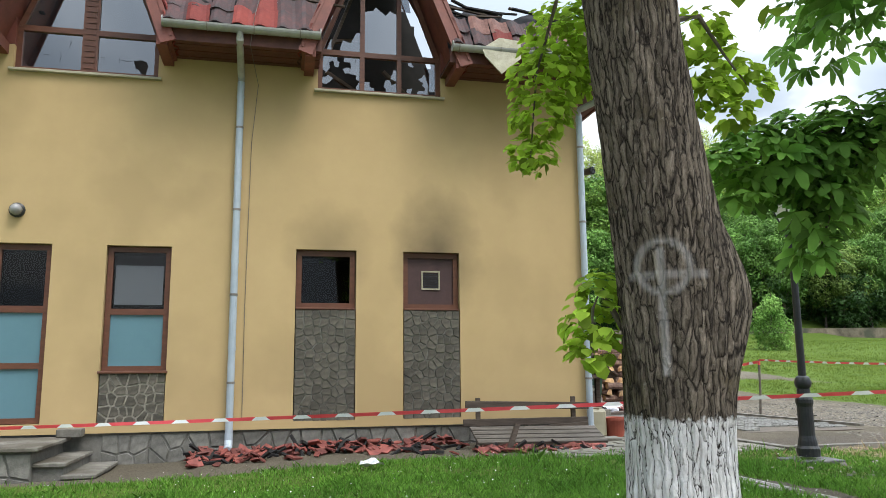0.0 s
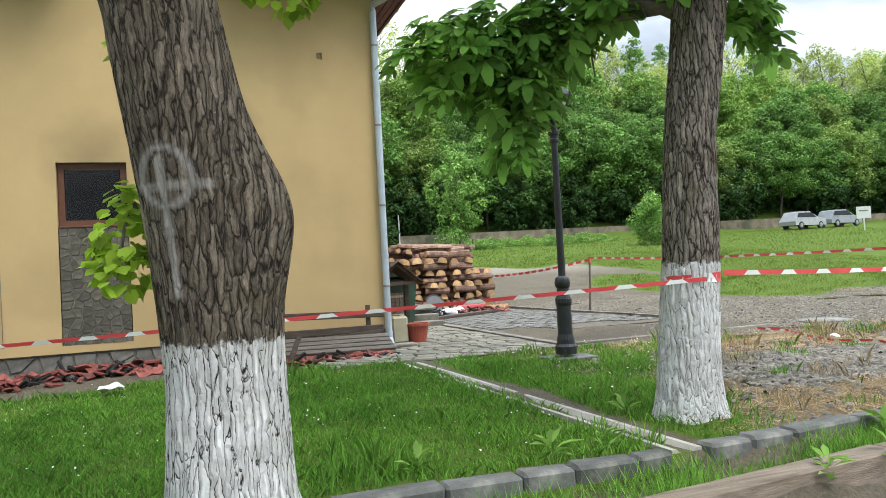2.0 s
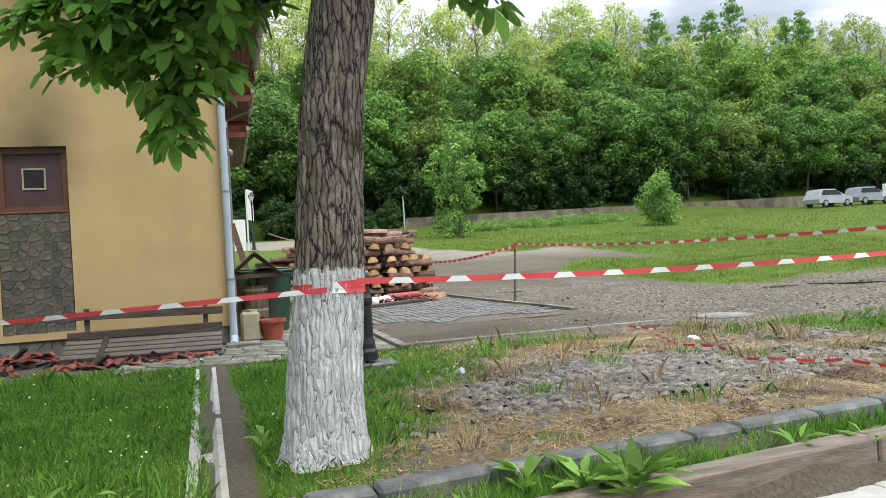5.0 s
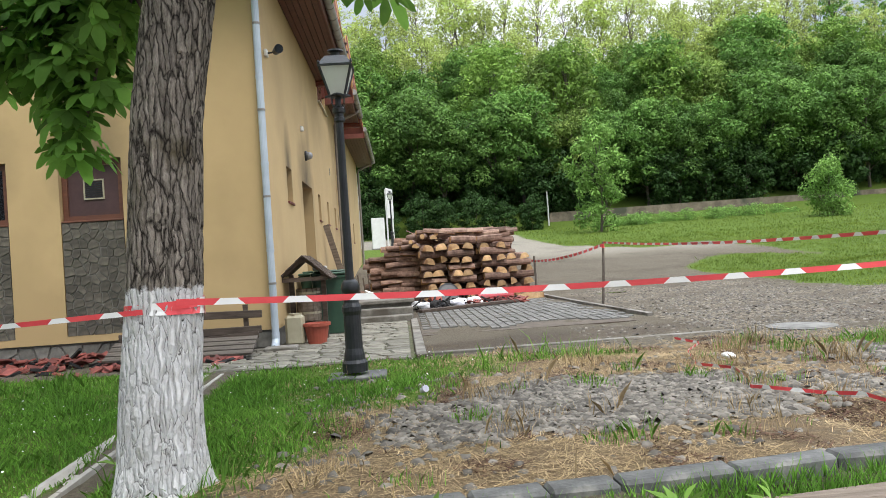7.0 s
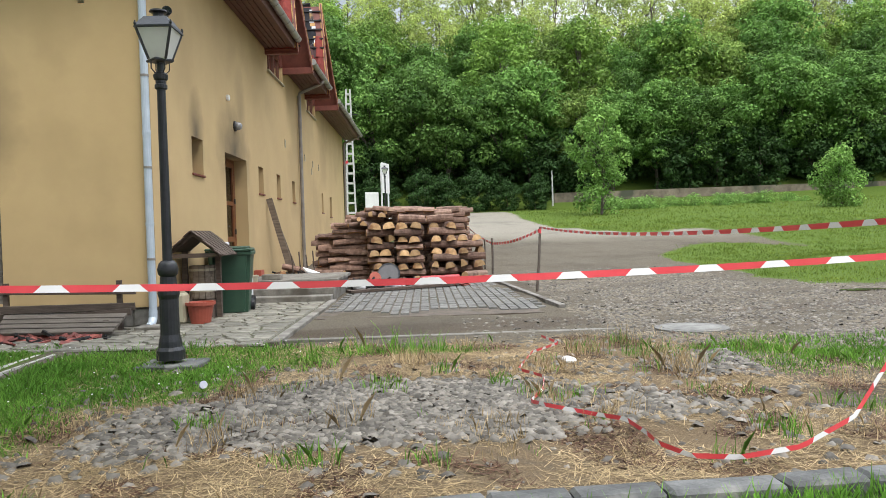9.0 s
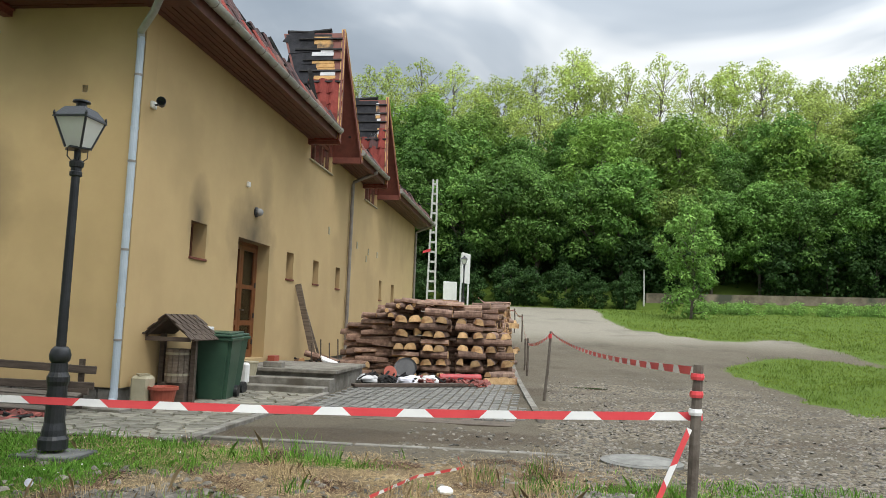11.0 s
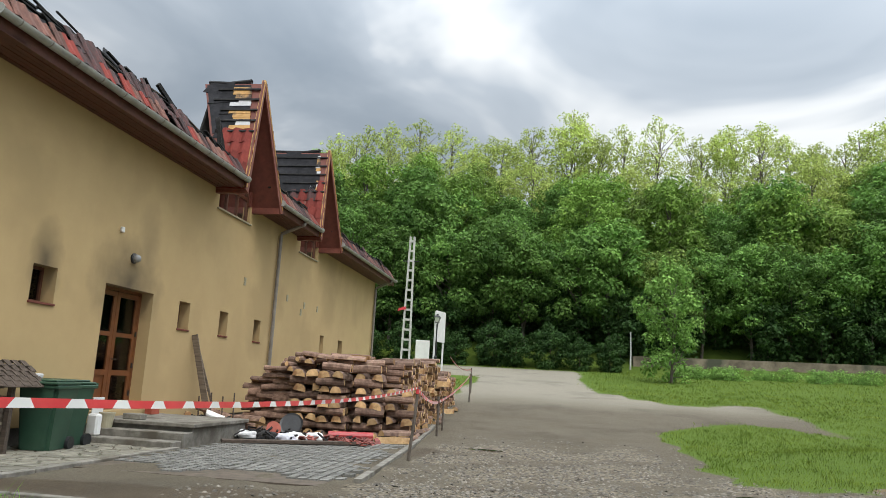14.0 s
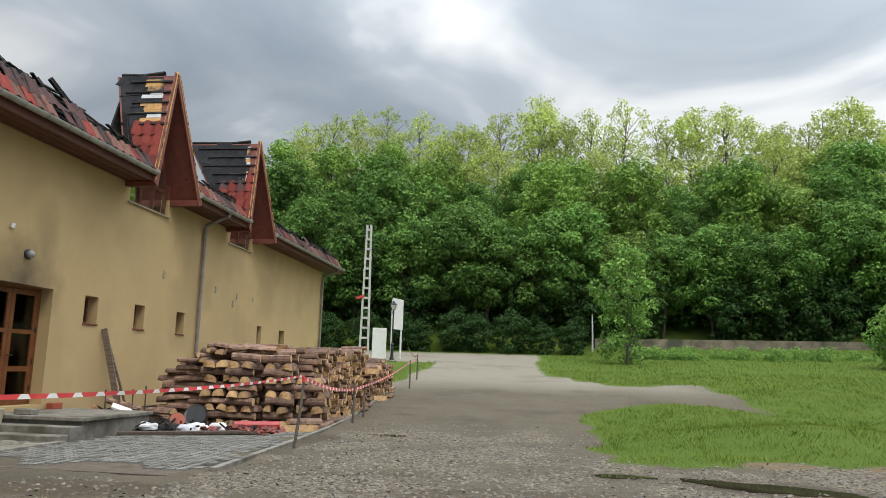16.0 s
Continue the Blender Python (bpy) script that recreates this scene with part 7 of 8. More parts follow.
for s in (-1, 1):
    for r in range(5):
        for c in range(6):
            part("shingle", B(-0.055, 0.055, 0, 0.13, 0, 0.012, 0.0, Matrix.Translation((s * (0.4 - 0.075 * r), -0.42 + 0.17 * c + (0.05 if r % 2 else 0), 0.93 + 0.066 * r)) @ pose(0, 0, 0, 0, 0, 90 * s) @ pose(0, 0, 0, 38, 0, 0)), M_OLDWOOD, well)
    part("rafter", beam(bmesh.new(), (s * 0.4, -0.36, 0.92), (0, -0.36, 1.24), 0.04, 0.05), M_OLDWOOD, well)
    part("roof_board", beam(bmesh.new(), (s * 0.22, -0.38, 1.07), (s * 0.22, 0.5, 1.07), 0.48, 0.015, Vector((s * 0.62, 0, 0.78))), M_OLDWOOD, well)
part("tie_beam", B(-0.34, 0.34, -0.38, -0.34, 0.9, 0.96), M_OLDWOOD, well)

pot = thing("flower_pot", (0.5, 0.22, gz(0.5, 0.2) + 0.02), "round terracotta plastic flower pot on the paving", "pot")
part("shell", lathe(bmesh.new(), ((0.13, 0), (0.175, 0.25), (0.2, 0.25), (0.2, 0.29), (0.18, 0.29), (0.165, 0.24)), 22), M_TERRA, pot)
can = thing("canister", (0.2, 0.22, gz(0.2, 0.2) + 0.02), "cream plastic canister with its top cut off", "canister")
bm = B(-0.13, 0.13, -0.11, 0.11, 0, 0.42, 0.035)
part("body", bm, M_CREAM, can)
part("rim", lathe(bmesh.new(), ((0.1, 0.42), (0.105, 0.445), (0.09, 0.445)), 4), M_CREAM, can)
block = thing("stone_block", (0.06, -0.32, gz(0, -0.3)), "flat stone under the downpipe outlet", "stone")
part("slab", B(-0.2, 0.24, -0.14, 0.14, 0, 0.07, 0.015), M_CONC, block)
bucket = thing("paint_bucket", (0.42, 3.55, 0.24), "dirty cream bucket on the side steps", "bucket")
part("shell", lathe(bmesh.new(), ((0.1, 0), (0.125, 0.22), (0.135, 0.22), (0.135, 0.25), (0.12, 0.25)), 18), M_CREAM, bucket)
tin = thing("white_canister", (0.42, 3.2, 0.12), "white plastic canister on the side steps", "canister")
part("body", B(-0.1, 0.1, -0.08, 0.08, 0, 0.36, 0.03), M_WHITE, tin)
panel = thing("white_tray", (0.1, 3.75, 0.38), "white plastic tray leaning at the door", "tray")
part("board", B(-0.01, 0.01, -0.16, 0.16, 0, 0.34, 0.004), M_WHITE, panel)

M_BENCH = surf("grey_brown_bench_wood", (0.07, 0.058, 0.046), (0.15, 0.128, 0.105), 5, 0.8, 0.5, 30, (0.6, 5, 5))
bench = thing("broken_bench", (-1.1, -0.3, gz(-1, -0.3)), "dark wooden bench with its seat fallen forward", "bench")
for s in (-0.72, 0.72):
    part("back_post", B(s - 0.03, s + 0.03, 0.0, 0.05, 0.0, 0.66), M_OLDWOOD, bench)
part("back_rail", B(-0.93, 0.93, -0.035, 0.0, 0.5, 0.6, 0.006, pose(0, 0, 0, 0, 1.5, 0)), M_OLDWOOD, bench)
part("back_rail", B(-0.95, 0.93, -0.035, 0.0, 0.27, 0.37, 0.006), M_OLDWOOD, bench)
for k in range(4):
    part("seat_slat", B(-0.92, 0.92, -0.055, 0.055, -0.018, 0.018, 0.005, pose(0.0, -0.3 - 0.12 * k, 0.24 - 0.045 * k, 18, 0.8, 0)), M_BENCH, bench)
part("seat_rail", beam(bmesh.new(), (-0.8, -0.15, 0.16), (0.9, -0.08, 0.26), 0.04, 0.09), M_OLDWOOD, bench)
part("leg", beam(bmesh.new(), (-0.52, -0.78, 0.02), (-0.38, -0.72, 0.34), 0.06, 0.07, (0, 1, 0)), M_OLDWOOD, bench)
part("leg", B(0.7, 0.77, -0.45, -0.38, 0.0, 0.2), M_OLDWOOD, bench)
part("leg", B(-0.8, -0.73, -0.45, -0.38, 0.0, 0.2), M_OLDWOOD, bench)

# rubble of fallen tiles along the front wall
frag = []
for k in range(6):
    rr = random.Random(100 + k)
    bm = bmesh.new()
    n = rr.randint(4, 6)
    slab(bm, [(rr.uniform(0.05, 0.13) * math.cos(math.tau * i / n), rr.uniform(0.04, 0.11) * math.sin(math.tau * i / n)) for i in range(n)], 0.018, pose(0, 0, 0))
    me = bpy.data.meshes.new("tile_piece")
    bm.to_mesh(me)
    bm.free()
    me.materials.append(surf("broken_tile", (0.13, 0.03, 0.025), (0.27, 0.075, 0.055), 8, 0.7, 0.3, 50, c3=(0.06, 0.035, 0.03), vary=0.45) if k == 0 else frag[0].materials[0])
    frag.append(me)
soot_piece = []
for k in range(3):
    rr = random.Random(200 + k)
    bm = beam(bmesh.new(), (-rr.uniform(0.08, 0.2), 0, 0), (rr.uniform(0.08, 0.2), 0.02, 0.0), 0.03, 0.03)
    me = bpy.data.meshes.new("charred_piece")
    bm.to_mesh(me)
    bm.free()
    me.materials.append(M_CHAR)
    soot_piece.append(me)
for label, xa, xb, n in (("heap of broken red roof tiles along the wall", -5.7, -3.0, 230), ("scatter of broken red roof tiles along the wall", -3.0, -0.3, 170)):
    rub = thing("tile_rubble", (0, 0, 0), label, "rubble")
    for k in range(n):
        x = rng.uniform(xa, xb)
        y = -0.12 - abs(rng.gauss(0, 0.36))
        if x > -2.1:
            y = -0.95 - abs(rng.gauss(0, 0.2))
        hgt = 0.17 * math.exp(-((y + 0.3) / 0.35) ** 2) * (0.6 + 0.5 * noise.noise((x * 1.5, 0, 0)))
        z = gz(x, y) + max(0, rng.uniform(0, hgt)) + 0.02
        me = rng.choice(frag) if rng.random() < 0.78 else rng.choice(soot_piece)
        child("tile_piece", me, rub, pose(x, y, z, rng.uniform(-35, 35), rng.uniform(-35, 35), rng.uniform(0, 360)) @ Matrix.Scale(rng.uniform(0.7, 1.4), 4))
sheet = thing("plastic_sheet", (-3.62, -2.45, gz(-3.6, -2.5) + 0.04), "crumpled pale plastic sheet on the grass", "litter")
bm = bmesh.new()
bmesh.ops.create_grid(bm, x_segments=8, y_segments=8, size=0.13)
for v in bm.verts:
    v.co.z += 0.07 * noise.noise(v.co * 9) + 0.05
    v.co.x += 0.05 * noise.noise(v.co * 7 + Vector((3, 0, 0)))
part("film", bm, M_MEMB, sheet)

# debris before the firewood
deb = thing("debris_heap", (0, 0, 0), "heap of burnt pots, rags and red tile shards", "debris")
part("plank", beam(bmesh.new(), (2.05, 4.6, 0.06), (4.2, 5.85, 0.07), 0.24, 0.05), M_OLDWOOD, deb)
part("red_pipe", rod(bmesh.new(), (3.45, 6.55, 0.13), (4.3, 6.9, 0.13), 0.085, n=14), surf("red_plastic", (0.34, 0.03, 0.035), (0.44, 0.05, 0.05), 3, 0.4, 0.1), deb)
part("clay_pot", lathe(bmesh.new(), ((0.08, 0), (0.13, 0.22), (0.15, 0.24), (0.12, 0.24)), 16), M_TERRA, deb).matrix_local = pose(2.35, 6.2, 0.15, 70, 20, 30)
part("black_tub", lathe(bmesh.new(), ((0.17, 0), (0.22, 0.26), (0.24, 0.27), (0.2, 0.26)), 18), M_BLACK, deb).matrix_local = pose(2.75, 6.45, 0.2, 62, -10, 10)
for k in range(5):
    bm = bmesh.new()
    bmesh.ops.create_icosphere(bm, subdivisions=3, radius=0.2)
    for v in bm.verts:
        v.co *= 1 + 0.45 * noise.noise(v.co * 7 + Vector((k * 5, 0, 0)))
        v.co.z = max(v.co.z, -0.06) * 0.55
    part("rag", bm, (M_WHITE, M_MEMB, M_BLIND, M_CHAR, M_MEMB)[k], deb).matrix_local = pose((3.0, 3.3, 2.9, 2.5, 2.1)[k], (5.9, 6.1, 5.6, 5.7, 5.6)[k], 0.09, 0, 0, k * 50)
for k in range(110):
    x, y = rng.uniform(3.0, 4.5), rng.uniform(5.7, 6.7)
    child("tile_piece", rng.choice(frag) if k % 5 else rng.choice(soot_piece), deb, pose(x, y, 0.03 + rng.uniform(0, 0.09), rng.uniform(-40, 40), rng.uniform(-40, 40), rng.uniform(0, 360)))
for k in range(70):
    x, y = rng.uniform(1.95, 3.0), rng.uniform(5.3, 6.8)
    child("charred_piece", rng.choice(soot_piece), deb, pose(x, y, 0.03 + rng.uniform(0, 0.14), rng.uniform(-40, 40), rng.uniform(-40, 40), rng.uniform(0, 360)))
boards = thing("leaning_boards", (0, 7.1, 0), "old boards and sticks leaning on the side wall", "boards")
part("board", beam(bmesh.new(), (0.55, 0.15, 0.1), (0.06, 0.0, 2.05), 0.14, 0.03, (0, 1, 0)), M_TIMBER, boards)
part("board", beam(bmesh.new(), (0.65, 0.35, 0.1), (0.06, 0.06, 2.0), 0.05, 0.03, (0, 1, 0)), M_TIMBER, boards)
for k in range(4):
    part("stick", tube(bmesh.new(), [(0.7 + 0.1 * k, -0.7 + 0.35 * k, 0.05), (0.64 + 0.1 * k, -0.65 + 0.36 * k, 0.75 + 0.08 * (k % 2))], 0.016, 6), M_OLDWOOD, boards)
junk = thing("junk_pile", (0, 0, 0), "low pile of charred wood and a pale tray by the wall", "debris")
for k in range(40):
    x, y = rng.uniform(0.15, 1.5), rng.uniform(6.1, 7.6)
    child("charred_piece", rng.choice(soot_piece + LOGS[3:4]), junk, pose(x, y, 0.1 + rng.uniform(0, 0.3), rng.uniform(-25, 25), rng.uniform(-25, 25), rng.uniform(0, 360)))
part("mound", lathe(bmesh.new(), ((0.75, 0), (0.6, 0.15), (0.3, 0.26), (0.05, 0.3)), 14, (0.85, 6.85, 0)), M_CHAR, junk)
part("tray", B(-0.2, 0.2, -0.14, 0.14, 0, 0.05, 0.01, pose(1.1, 6.3, 0.36, 15, 20, 30)), M_WHITE, junk, "pale plastic tray")

# ---- far things ----
rw = tagged(part("retaining_wall", B(0.6, 60, -0.25, 0.25, -0.6, 1.15, 0.0), surf("stained_concrete_wall", (0.11, 0.09, 0.065), (0.27, 0.225, 0.165), 1.2, 0.95, 0.6, 12, (1, 1, 1), c3=(0.07, 0.075, 0.05), c3scale=0.5, c3at=0.52)), "long stained concrete retaining wall below the woods", "wall", kind="structure")
rw.matrix_world = Matrix.Translation((13, 47.7, 2.86)) @ pose(0, 0, 0, 0, -0.7, 3.43)

pole = thing("power_pole", (-0.85, 35.8, gz(-0.85, 35.8)), "tall pale concrete power pole with openings", "pole")
for s in (-1, 1):
    part("leg", beam(bmesh.new(), (s * 0.26, 0, -0.2), (s * 0.12, 0, 8.1), 0.09, 0.2, (0, 1, 0)), M_POLE, pole)
for k in range(13):
    z = 0.6 + k * 0.6
    h = 0.26 - 0.14 * z / 8.1
    part("rung", B(-h, h, -0.08, 0.08, z - 0.06, z + 0.06), M_POLE, pole)
part("cross_arm", B(-0.5, 0.5, -0.03, 0.03, 6.55, 6.6), M_BLACK, pole)
part("streamer", slab(bmesh.new(), [(0, 0), (0.5, 0.12), (0.48, 0.3), (0.02, 0.14)], 0.01, Matrix.Translation((-0.6, -0.12, 3.5)) @ pose(0, 0, 0, 90)), M_TAPER, pole, "red and white streamer")
sign = thing("white_signboard", (1.25, 35.0, gz(1.25, 35)), "tall white signboard on two posts", "sign", rz=74)
for s in (-1, 1):
    part("post", B(s * 0.6 - 0.04, s * 0.6 + 0.04, -0.04, 0.04, -0.1, 3.5), M_WHITE, sign)
part("board", B(-0.68, 0.68, -0.07, -0.04, 1.75, 3.55, 0.008), M_WHITE, sign)
cab = thing("white_cabinet", (0.55, 33.6, gz(0.55, 33.6)), "white upright panel standing on the verge", "panel", rz=20)
part("panel", B(-0.4, 0.4, -0.06, 0.06, 0, 1.85, 0.02), M_WHITE, cab)
part("foot", B(-0.42, 0.42, -0.15, 0.15, -0.05, 0.06, 0.01), M_CONC, cab)
wp = thing("white_post", (13.35, 46.9, gz(13.3, 46.9)), "thin whitewashed post before the retaining wall", "post")
part("stem", tube(bmesh.new(), [(0, 0, -0.1), (0.02, 0, 1.4), (0.0, 0, 2.9)], [0.07, 0.06, 0.05], 9), M_POLE, wp)
wp2 = thing("white_sign", (51, 37, gz(51, 37)), "small white sign at the far end of the meadow", "sign", rz=-35)
part("board", B(-0.55, 0.55, -0.03, 0.03, 1.0, 2.0, 0.01), M_WHITE, wp2)
part("bar", B(-0.35, 0.35, -0.04, -0.031, 1.6, 1.7), M_PIPEB, wp2)
part("post", B(-0.05, 0.05, -0.02, 0.03, -0.1, 1.0), M_WHITE, wp2)

M_CARGLASS = surf("dark_car_glass", (0.02, 0.025, 0.03), (0.03, 0.035, 0.04), 2, 0.1, 0.0)


def car(x, y, rz, paint, label):
    t = thing("car", (x, y, gz(x, y)), label, "car", "parked cars", rz=rz)
    def hull(prof, hw, mat, name, inset=0.0):
        bm = bmesh.new()
        a = [bm.verts.new((u, -hw + inset * max(0, v - 0.9), v)) for u, v in prof]
        b = [bm.verts.new((u, hw - inset * max(0, v - 0.9), v)) for u, v in prof]
        n = len(prof)
        for k in range(n):
            bm.faces.new((a[k], a[(k + 1) % n], b[(k + 1) % n], b[k]))
        bm.faces.new(a[::-1])
        bm.faces.new(b)
        return part(name, bm, mat, t)
    hull([(-2.1, 0.35), (-2.15, 0.7), (-2.0, 0.98), (-0.9, 1.02), (1.2, 1.02), (2.05, 0.9), (2.15, 0.6), (2.1, 0.3)], 0.88, paint, "body")
    hull([(-2.0, 0.98), (-1.75, 1.5), (-1.4, 1.6), (0.2, 1.6), (1.2, 1.02)], 0.82, paint, "cabin", 0.25)
    for s in (-1, 1):
        part("side_window", slab(bmesh.new(), [(-1.75, 1.06), (-1.55, 1.48), (0.15, 1.5), (0.9, 1.06)], 0.02, Matrix.Translation((0, s * 0.80 - 0.01, 0)) @ pose(0, 0, 0, 90)), M_CARGLASS, t)
        for u in (-1.35, 1.35):
            w = part("wheel", rod(bmesh.new(), (u, s * 0.7, 0.33), (u, s * 0.9, 0.33), 0.33, n=18), M_BLACK, t)
            part("rim", rod(bmesh.new(), (u, s * 0.9, 0.33), (u, s * 0.91, 0.33), 0.2, n=12), M_GUTTER, w)
    part("headlight", B(2.0, 2.12, -0.75, -0.45, 0.68, 0.82, 0.02), M_MILK, t)
    part("headlight", B(2.0, 2.12, 0.45, 0.75, 0.68, 0.82, 0.02), M_MILK, t)
    return t


car(51.9, 44.5, 8, surf("silver_white_car_paint", (0.36, 0.37, 0.39), (0.43, 0.44, 0.46), 2, 0.25, 0.0), "white parked car beside the meadow track")
car(56.7, 44.9, 6, surf("silver_car_paint", (0.3, 0.32, 0.35), (0.38, 0.4, 0.43), 2, 0.3, 0.0, metal=0.3), "silver parked car beside the meadow track")

# puddles in the ruts
M_WATER = surf("muddy_water", (0.045, 0.042, 0.022), (0.06, 0.055, 0.03), 2, 0.04, 0.0)


def puddle(x, y, ra, rb, rz, seed):
    """A thin sheet of water with a wandering edge."""
    bm = bmesh.new()
    rim = []
    for k in range(64):
        a = math.tau * k / 64
        c, s = math.cos(a), math.sin(a)
        q = 1 + 0.45 * noise.noise((c * 1.3, s * 1.3, seed)) + 0.22 * noise.noise((c * 4, s * 4, seed))
        rim.append((ra * c * q, rb * s * q))
    slab(bm, rim, 0.03, Matrix.Identity(4))
    t = thing("puddle", (x, y, gz(x, y) - 0.014), "shallow muddy puddle reflecting the sky", "puddle", "puddles", rz=rz)
    part("water", bm, M_WATER, t)


puddle(12.55, 1.75, 1.15, 0.3, -22, 3.0)
puddle(10.75, 2.2, 0.45, 0.16, 5, 8.0)
puddle(6.55, 6.8, 0.42, 0.14, 10, 5.0)

# manhole, stones
man = thing("manhole_cover", (6.5, -1.75, gz(6.5, -1.7) - 0.012), "round concrete manhole cover in the gravel", "manhole")
part("ring", lathe(bmesh.new(), ((0.4, 0), (0.4, 0.03), (0.33, 0.035)), 28), M_PAVER, man)
part("lid", lathe(bmesh.new(), ((0.32, 0.015), (0.32, 0.038), (0.1, 0.042)), 28), M_PAVER, man)
lump = thing("white_stone", (4.77, -3.6, gz(4.8, -3.6) + 0.02), "pale lump of stone on the gravel", "stone")
bm = bmesh.new()
bmesh.ops.create_icosphere(bm, subdivisions=2, radius=0.065)
for v in bm.verts:
    v.co *= 1 + 0.35 * noise.noise(v.co * 12)
    v.co.z *= 0.55
part("lump", bm, M_WHITE, lump)
cup = thing("crushed_cup", (1.87, -4.36, gz(1.9, -4.4) + 0.03), "crushed pale cup lying in the grass", "litter")
part("shell", lathe(bmesh.new(), ((0.02, -0.035), (0.03, 0.04), (0.027, 0.04)), 10), M_BLIND, cup).matrix_local = pose(0, 0, 0.02, 70, 0, 30)

# ---- small cover: grass, straw, chips ----
nrg = np.random.default_rng(9)


def cover_at(x, y):
    return ground_masks(x, y, wob(x, y, 0.9), wob(x, y, 0.35, 7.0))


def surface(x, y):
    return height(x, y) + (0.018 * wob(x, y, 3.1, 3.0) + 0.03 * wob(x, y, 0.9)) * sstep(-7.6, -7.2, y)


def blades(name, n, x0, x1, y0, y1, pick, hgt, wid, mat, lean, label, category, tuft=0.0):
    x, y = nrg.uniform(x0, x1, n), nrg.uniform(y0, y1, n)
    g, d, c = cover_at(x, y)
    keep = (nrg.random(n) < pick(g, d, c, x, y)) & (y > kerb_line(x) + 0.1)
    x, y = x[keep], y[keep]
    k = len(x)
    z = surface(x, y)
    clump = np.clip(1 + 1.3 * wob(x, y, 1.7, 4.0), 0.45, 2.2)
    h = hgt * nrg.uniform(0.5, 1.3, k) * (clump if tuft else 1)
    a, b = nrg.uniform(0, math.tau, k), nrg.uniform(0, math.tau, k)
    ln = h * lean * nrg.uniform(0.2, 1.0, k)
    wx, wy = np.cos(a) * wid / 2, np.sin(a) * wid / 2
    dx, dy = np.cos(b) * ln, np.sin(b) * ln
    p0 = np.stack([x - wx, y - wy, z - 0.01], -1)
    p1 = np.stack([x + wx, y + wy, z - 0.01], -1)
    p2 = np.stack([x + wx * 0.7 + dx * 0.35, y + wy * 0.7 + dy * 0.35, z + h * 0.6], -1)
    p3 = np.stack([x + dx, y + dy, z + h * (1.0 if lean < 1.5 else 0.35)], -1)
    p4 = np.stack([x - wx * 0.7 + dx * 0.35, y - wy * 0.7 + dy * 0.35, z + h * 0.6], -1)
    if lean > 1.5:
        lift = nrg.uniform(0.0, 0.02, k)
        q = [np.stack([x + sx * wx + f * dx, y + sx * wy + f * dy, z + 0.006 + f * lift], -1) for sx, f in ((-1, 0), (1, 0), (0.3, 1))]
        return tagged(raw_mesh(name, np.stack(q, 1).reshape(-1, 3), np.arange(3 * k), 3, mat), label, category, kind="stuff")
    co = np.stack([p0, p1, p2, p3, p4], 1).reshape(-1, 3)
    lp = (np.array([0, 1, 2, 3, 4])[None] + 5 * np.arange(k)[:, None]).ravel()
    return tagged(raw_mesh(name, co, lp, 5, mat), label, category, kind="stuff")


blades("lawn_grass", 190000, -9.5, 4.6, -7.15, -1.0, lambda g, d, c, x, y: g ** 2 * (0.4 + 0.6 * (y < -3)), 0.05, 0.009, M_GRASS, 1.3, "short green lawn grass with taller tufts", "grass", 1)
blades("tall_grass", 26000, -2.5, 4.2, -7.15, -2.0, lambda g, d, c, x, y: (g > 0.5) * np.clip(wob(x, y, 1.3, 11.0) * 3 - 0.55, 0, 1), 0.15, 0.008, M_GRASS, 0.8, "taller tufts of grass round the trunks and lamp", "grass", 1)
blades("meadow_grass", 150000, 9.5, 30, 2.5, 30, lambda g, d, c, x, y: g ** 2 * np.clip(1.3 - (y - 3) / 30, 0.2, 1), 0.06, 0.009, M_MEADOW, 1.1, "green meadow grass beside the gravel", "grass", 1)
blades("far_meadow_grass", 38000, 3, 55, 20, 47, lambda g, d, c, x, y: g ** 2, 0.08, 0.028, M_MEADOW, 1.1, "rough meadow grass below the retaining wall", "grass", 1)
blades("dry_straw", 150000, 0.3, 7.5, -7.1, -1.6, lambda g, d, c, x, y: np.sqrt(d) * (1 - 0.8 * c) * np.clip(0.6 + 1.4 * wob(x, y, 1.4, 5.0), 0.05, 1), 0.09, 0.006, M_STRAW, 2.2, "flattened dry straw on the bare ground", "straw")
blades("straw_tufts", 30000, 0.5, 7.5, -7.1, -2.0, lambda g, d, c, x, y: d * np.clip(wob(x, y, 1.9, 15.0) * 4 - 0.6, 0, 1), 0.12, 0.005, M_STRAW, 0.9, "upright tufts of dry grass", "straw", 1)
CHIP = [(-0.5, -0.4, 0), (0.45, -0.5, 0), (0.55, 0.35, 0), (-0.4, 0.5, 0), (-0.3, -0.25, 0.3), (0.3, -0.3, 0.34), (0.32, 0.2, 0.3), (-0.25, 0.3, 0.36)]
CHIP_F = [4, 5, 6, 7, 0, 1, 5, 4, 1, 2, 6, 5, 2, 3, 7, 6, 3, 0, 4, 7]


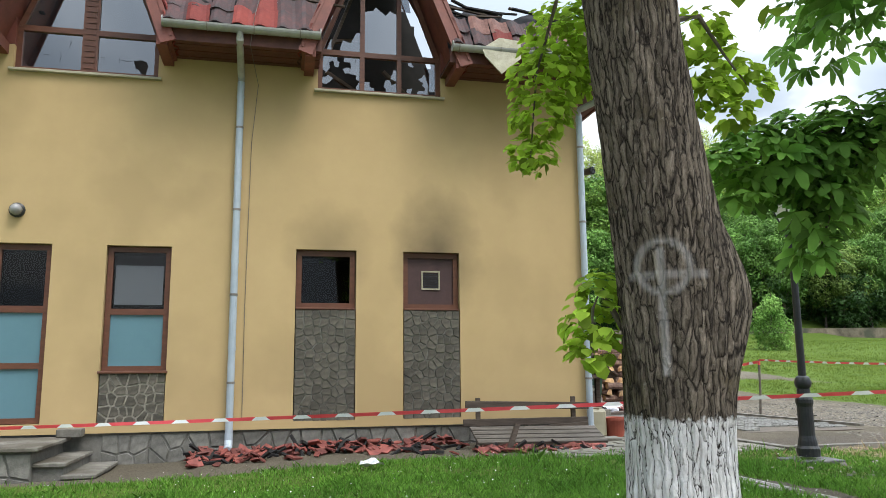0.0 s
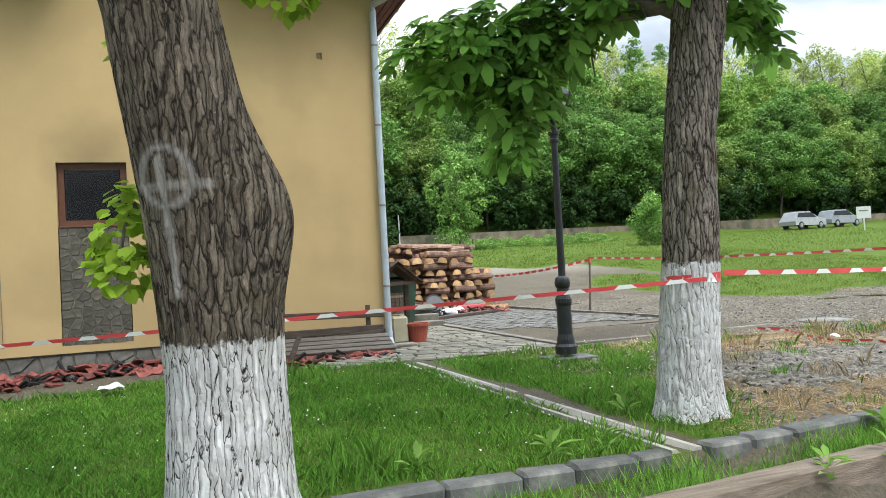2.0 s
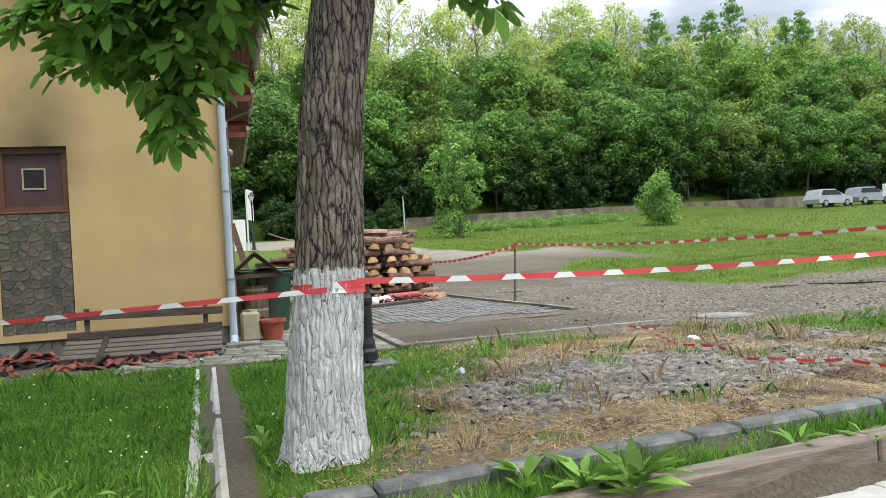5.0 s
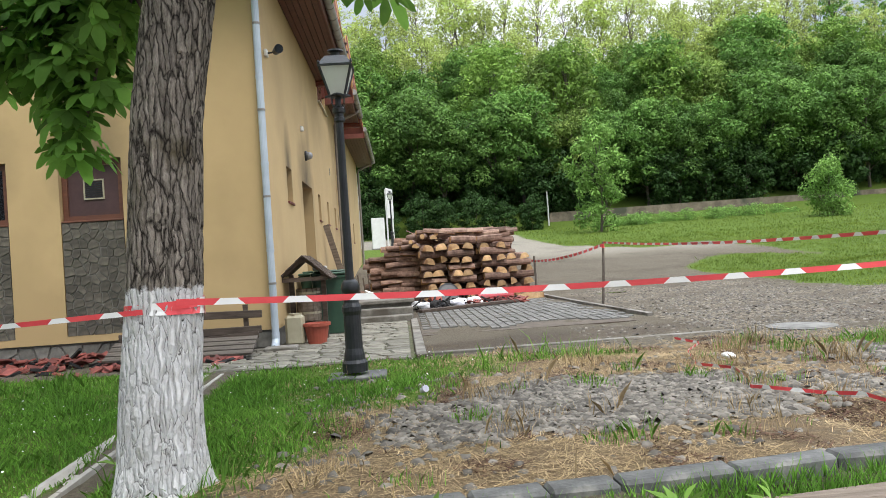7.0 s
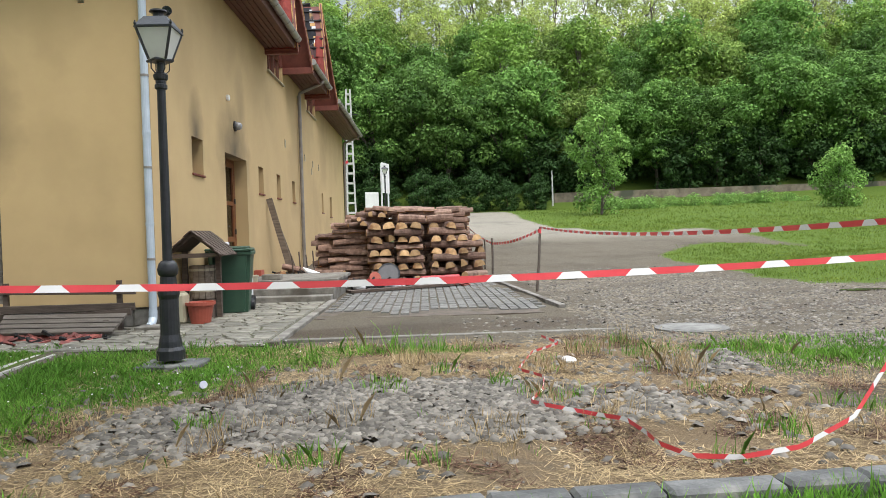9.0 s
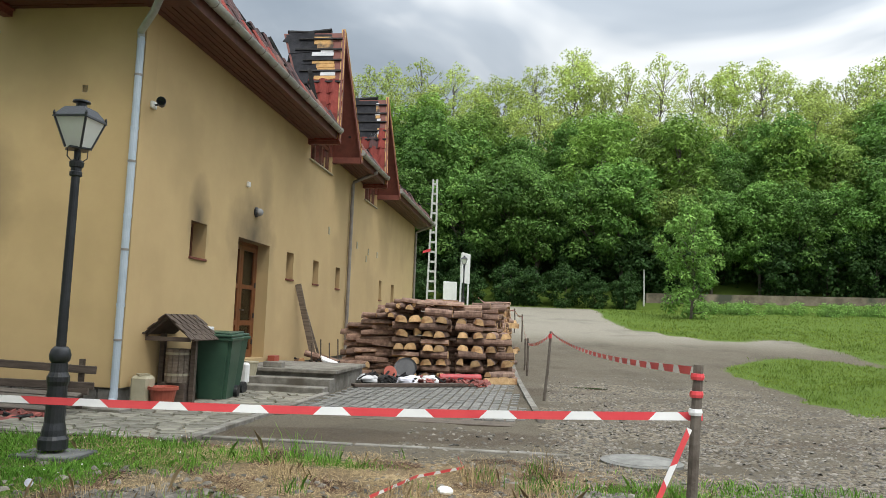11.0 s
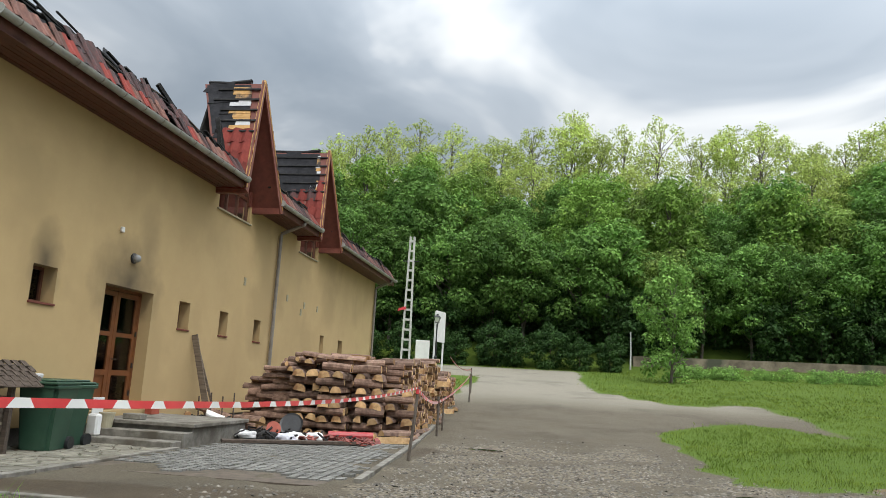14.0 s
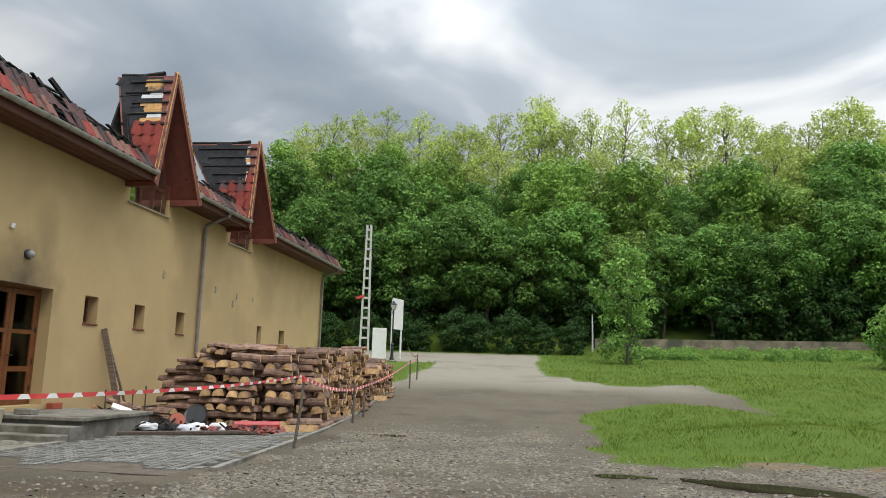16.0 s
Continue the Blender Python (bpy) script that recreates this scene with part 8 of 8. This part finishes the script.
def chips(name, n, x0, x1, y0, y1, pick, size, label, mat):
    x, y = nrg.uniform(x0, x1, n), nrg.uniform(y0, y1, n)
    g, d, c = cover_at(x, y)
    keep = (nrg.random(n) < pick(g, d, c, x, y)) & (y > kerb_line(x) + 0.14)
    x, y = x[keep], y[keep]
    k = len(x)
    nrm = np.array([0, 0, 1.0]) + nrg.normal(size=(k, 3)) * 0.35
    rot = frames(nrm, nrg.normal(size=(k, 3)), nrg)
    return tagged(scatter(name, CHIP, CHIP_F, 4, np.stack([x, y, surface(x, y) - 0.004], -1), rot, size * nrg.uniform(0.4, 1.5, k) ** 1.3, mat), label, "gravel", kind="stuff")


M_LITTER = leaf_mat("brown_plant_litter", (0.055, 0.028, 0.018), (0.14, 0.075, 0.045), 0.0, 3.0)
blades("plant_litter", 90000, 1.0, 7.5, -7.1, -2.0, lambda g, d, c, x, y: (d > 0.15) * np.clip(wob(x, y, 2.1, 51.0) * 5 - 0.6, 0, 1), 0.05, 0.012, M_LITTER, 2.2, "dark brown litter of dead weeds on the ground", "litter")
blades("thin_grass_patch", 16000, 5.6, 8.6, -4.6, -2.4, lambda g, d, c, x, y: np.clip(1.1 - np.hypot((x - 7.1) / 1.5, (y + 3.6) / 0.9) + 0.9 * wob(x, y, 1.6, 21.0), 0, 0.8), 0.05, 0.008, M_GRASS, 1.1, "thin grass growing through the gravel", "grass", 1)
blades("grass_sprigs", 30000, 0.8, 7.5, -7.1, -2.0, lambda g, d, c, x, y: (d > 0.2) * np.clip(wob(x, y, 2.3, 33.0) * 4 - 1.1, 0, 1), 0.09, 0.006, M_GRASS, 0.8, "small green grass sprigs among straw and stones", "grass", 1)
chips("stone_chips", 60000, 0.8, 6.2, -7.05, -3.4, lambda g, d, c, x, y: np.clip(c * 1.1 - g, 0.03, 1) * np.clip(0.7 + 1.2 * wob(x, y, 1.2, 9.0), 0.15, 1), 0.05, "loose grey stone chips on bare ground", M_PEBBLE)
chips("gravel", 64000, 4.0, 16, -4.5, 10, lambda g, d, c, x, y: np.clip((1 - g) * (0.25 + 0.75 * c), 0, 1) * np.clip(1.25 - (y + 4.5) / 14, 0.12, 1) * ((x > 5.7) | (y < 0)), 0.031, "coarse grey gravel of the yard", M_PEBBLE)
x_, y_ = nrg.uniform(-9, 3.2, 900), nrg.uniform(-7, -1.5, 900)
g_, d_, c_ = cover_at(x_, y_)
k_ = g_ > 0.6
rot_ = frames(np.array([0, 0, 1.0]) + nrg.normal(size=(k_.sum(), 3)) * 0.3, nrg.normal(size=(k_.sum(), 3)), nrg)
tagged(scatter("daisies", LEAF_R, [0, 1, 2, 3, 4, 5], 6, np.stack([x_[k_], y_[k_], surface(x_[k_], y_[k_]) + 0.09], -1), rot_, nrg.uniform(0.008, 0.018, k_.sum()), M_TAPEW), "small white daisies in the lawn", "flowers", kind="stuff")


def broad_weed(x, y, n, size, seed):
    r = np.random.default_rng(seed)
    t = thing("weed", (x, y, gz(x, y)), "broad-leaved green weed growing by the beam", "weed", "weeds")
    a = r.uniform(0, math.tau, n)
    d = np.stack([np.cos(a), np.sin(a), r.uniform(0.2, 1.3, n)], -1)
    nrm = np.stack([-np.cos(a) * 0.7, -np.sin(a) * 0.7, np.ones(n)], -1) + r.normal(size=(n, 3)) * 0.25
    pos = np.stack([np.cos(a) * 0.02, np.sin(a) * 0.02, r.uniform(0.0, 0.12, n)], -1)
    tm = [(0, 0, 0), (0.12, 0.25, 0.03), (0.16, 0.55, 0.02), (0, 1.0, -0.22), (-0.16, 0.55, 0.02), (-0.12, 0.25, 0.03)]
    ob = scatter("leaves", tm, [0, 1, 2, 3, 4, 5], 6, pos, frames(nrm, d, r), size * r.uniform(0.5, 1.2, n), M_WEED, t)
    return t


for i, (x, y, n, s) in enumerate(((1.75, -7.55, 26, 0.25), (1.55, -7.42, 16, 0.22), (0.35, -7.75, 14, 0.14), (1.3, -7.3, 14, 0.2), (-0.9, -7.0, 14, 0.16), (2.9, -7.3, 8, 0.14), (0.9, -7.68, 8, 0.12), (0.1, -6.2, 12, 0.14), (3.3, -7.35, 7, 0.12), (-0.55, -7.0, 10, 0.13), (-1.7, -7.0, 10, 0.12))):
    broad_weed(x, y, n, s, i)
vx, vt = nrg.uniform(-6, 7.5, 46000), nrg.uniform(0.1, 0.95, 46000)
vk = nrg.random(46000) < np.clip(0.42 + 1.5 * wob(vx, vt, 1.1, 2.0), 0.05, 1) * np.where(vx > 2.4, 0.45, 1.0)
vx, vt = vx[vk], vt[vk]
vy = (kerb_line(vx) - 0.08) * (1 - vt) + (-7.62 + 0.12 * vx) * vt
va, vh = nrg.uniform(0, math.tau, len(vx)), nrg.uniform(0.03, 0.13, len(vx))
vz = height(vx, vy)
vco = np.stack([np.stack([vx - 0.005 * np.sin(va), vy + 0.005 * np.cos(va), vz], -1), np.stack([vx + 0.005 * np.sin(va), vy - 0.005 * np.cos(va), vz], -1), np.stack([vx + np.cos(va) * vh * 0.6, vy + np.sin(va) * vh * 0.6, vz + vh], -1)], 1).reshape(-1, 3)
tagged(raw_mesh("verge_grass", vco, np.arange(len(vco)), 3, M_GRASS), "weeds and grass between kerb and timber beams", "grass", kind="stuff")
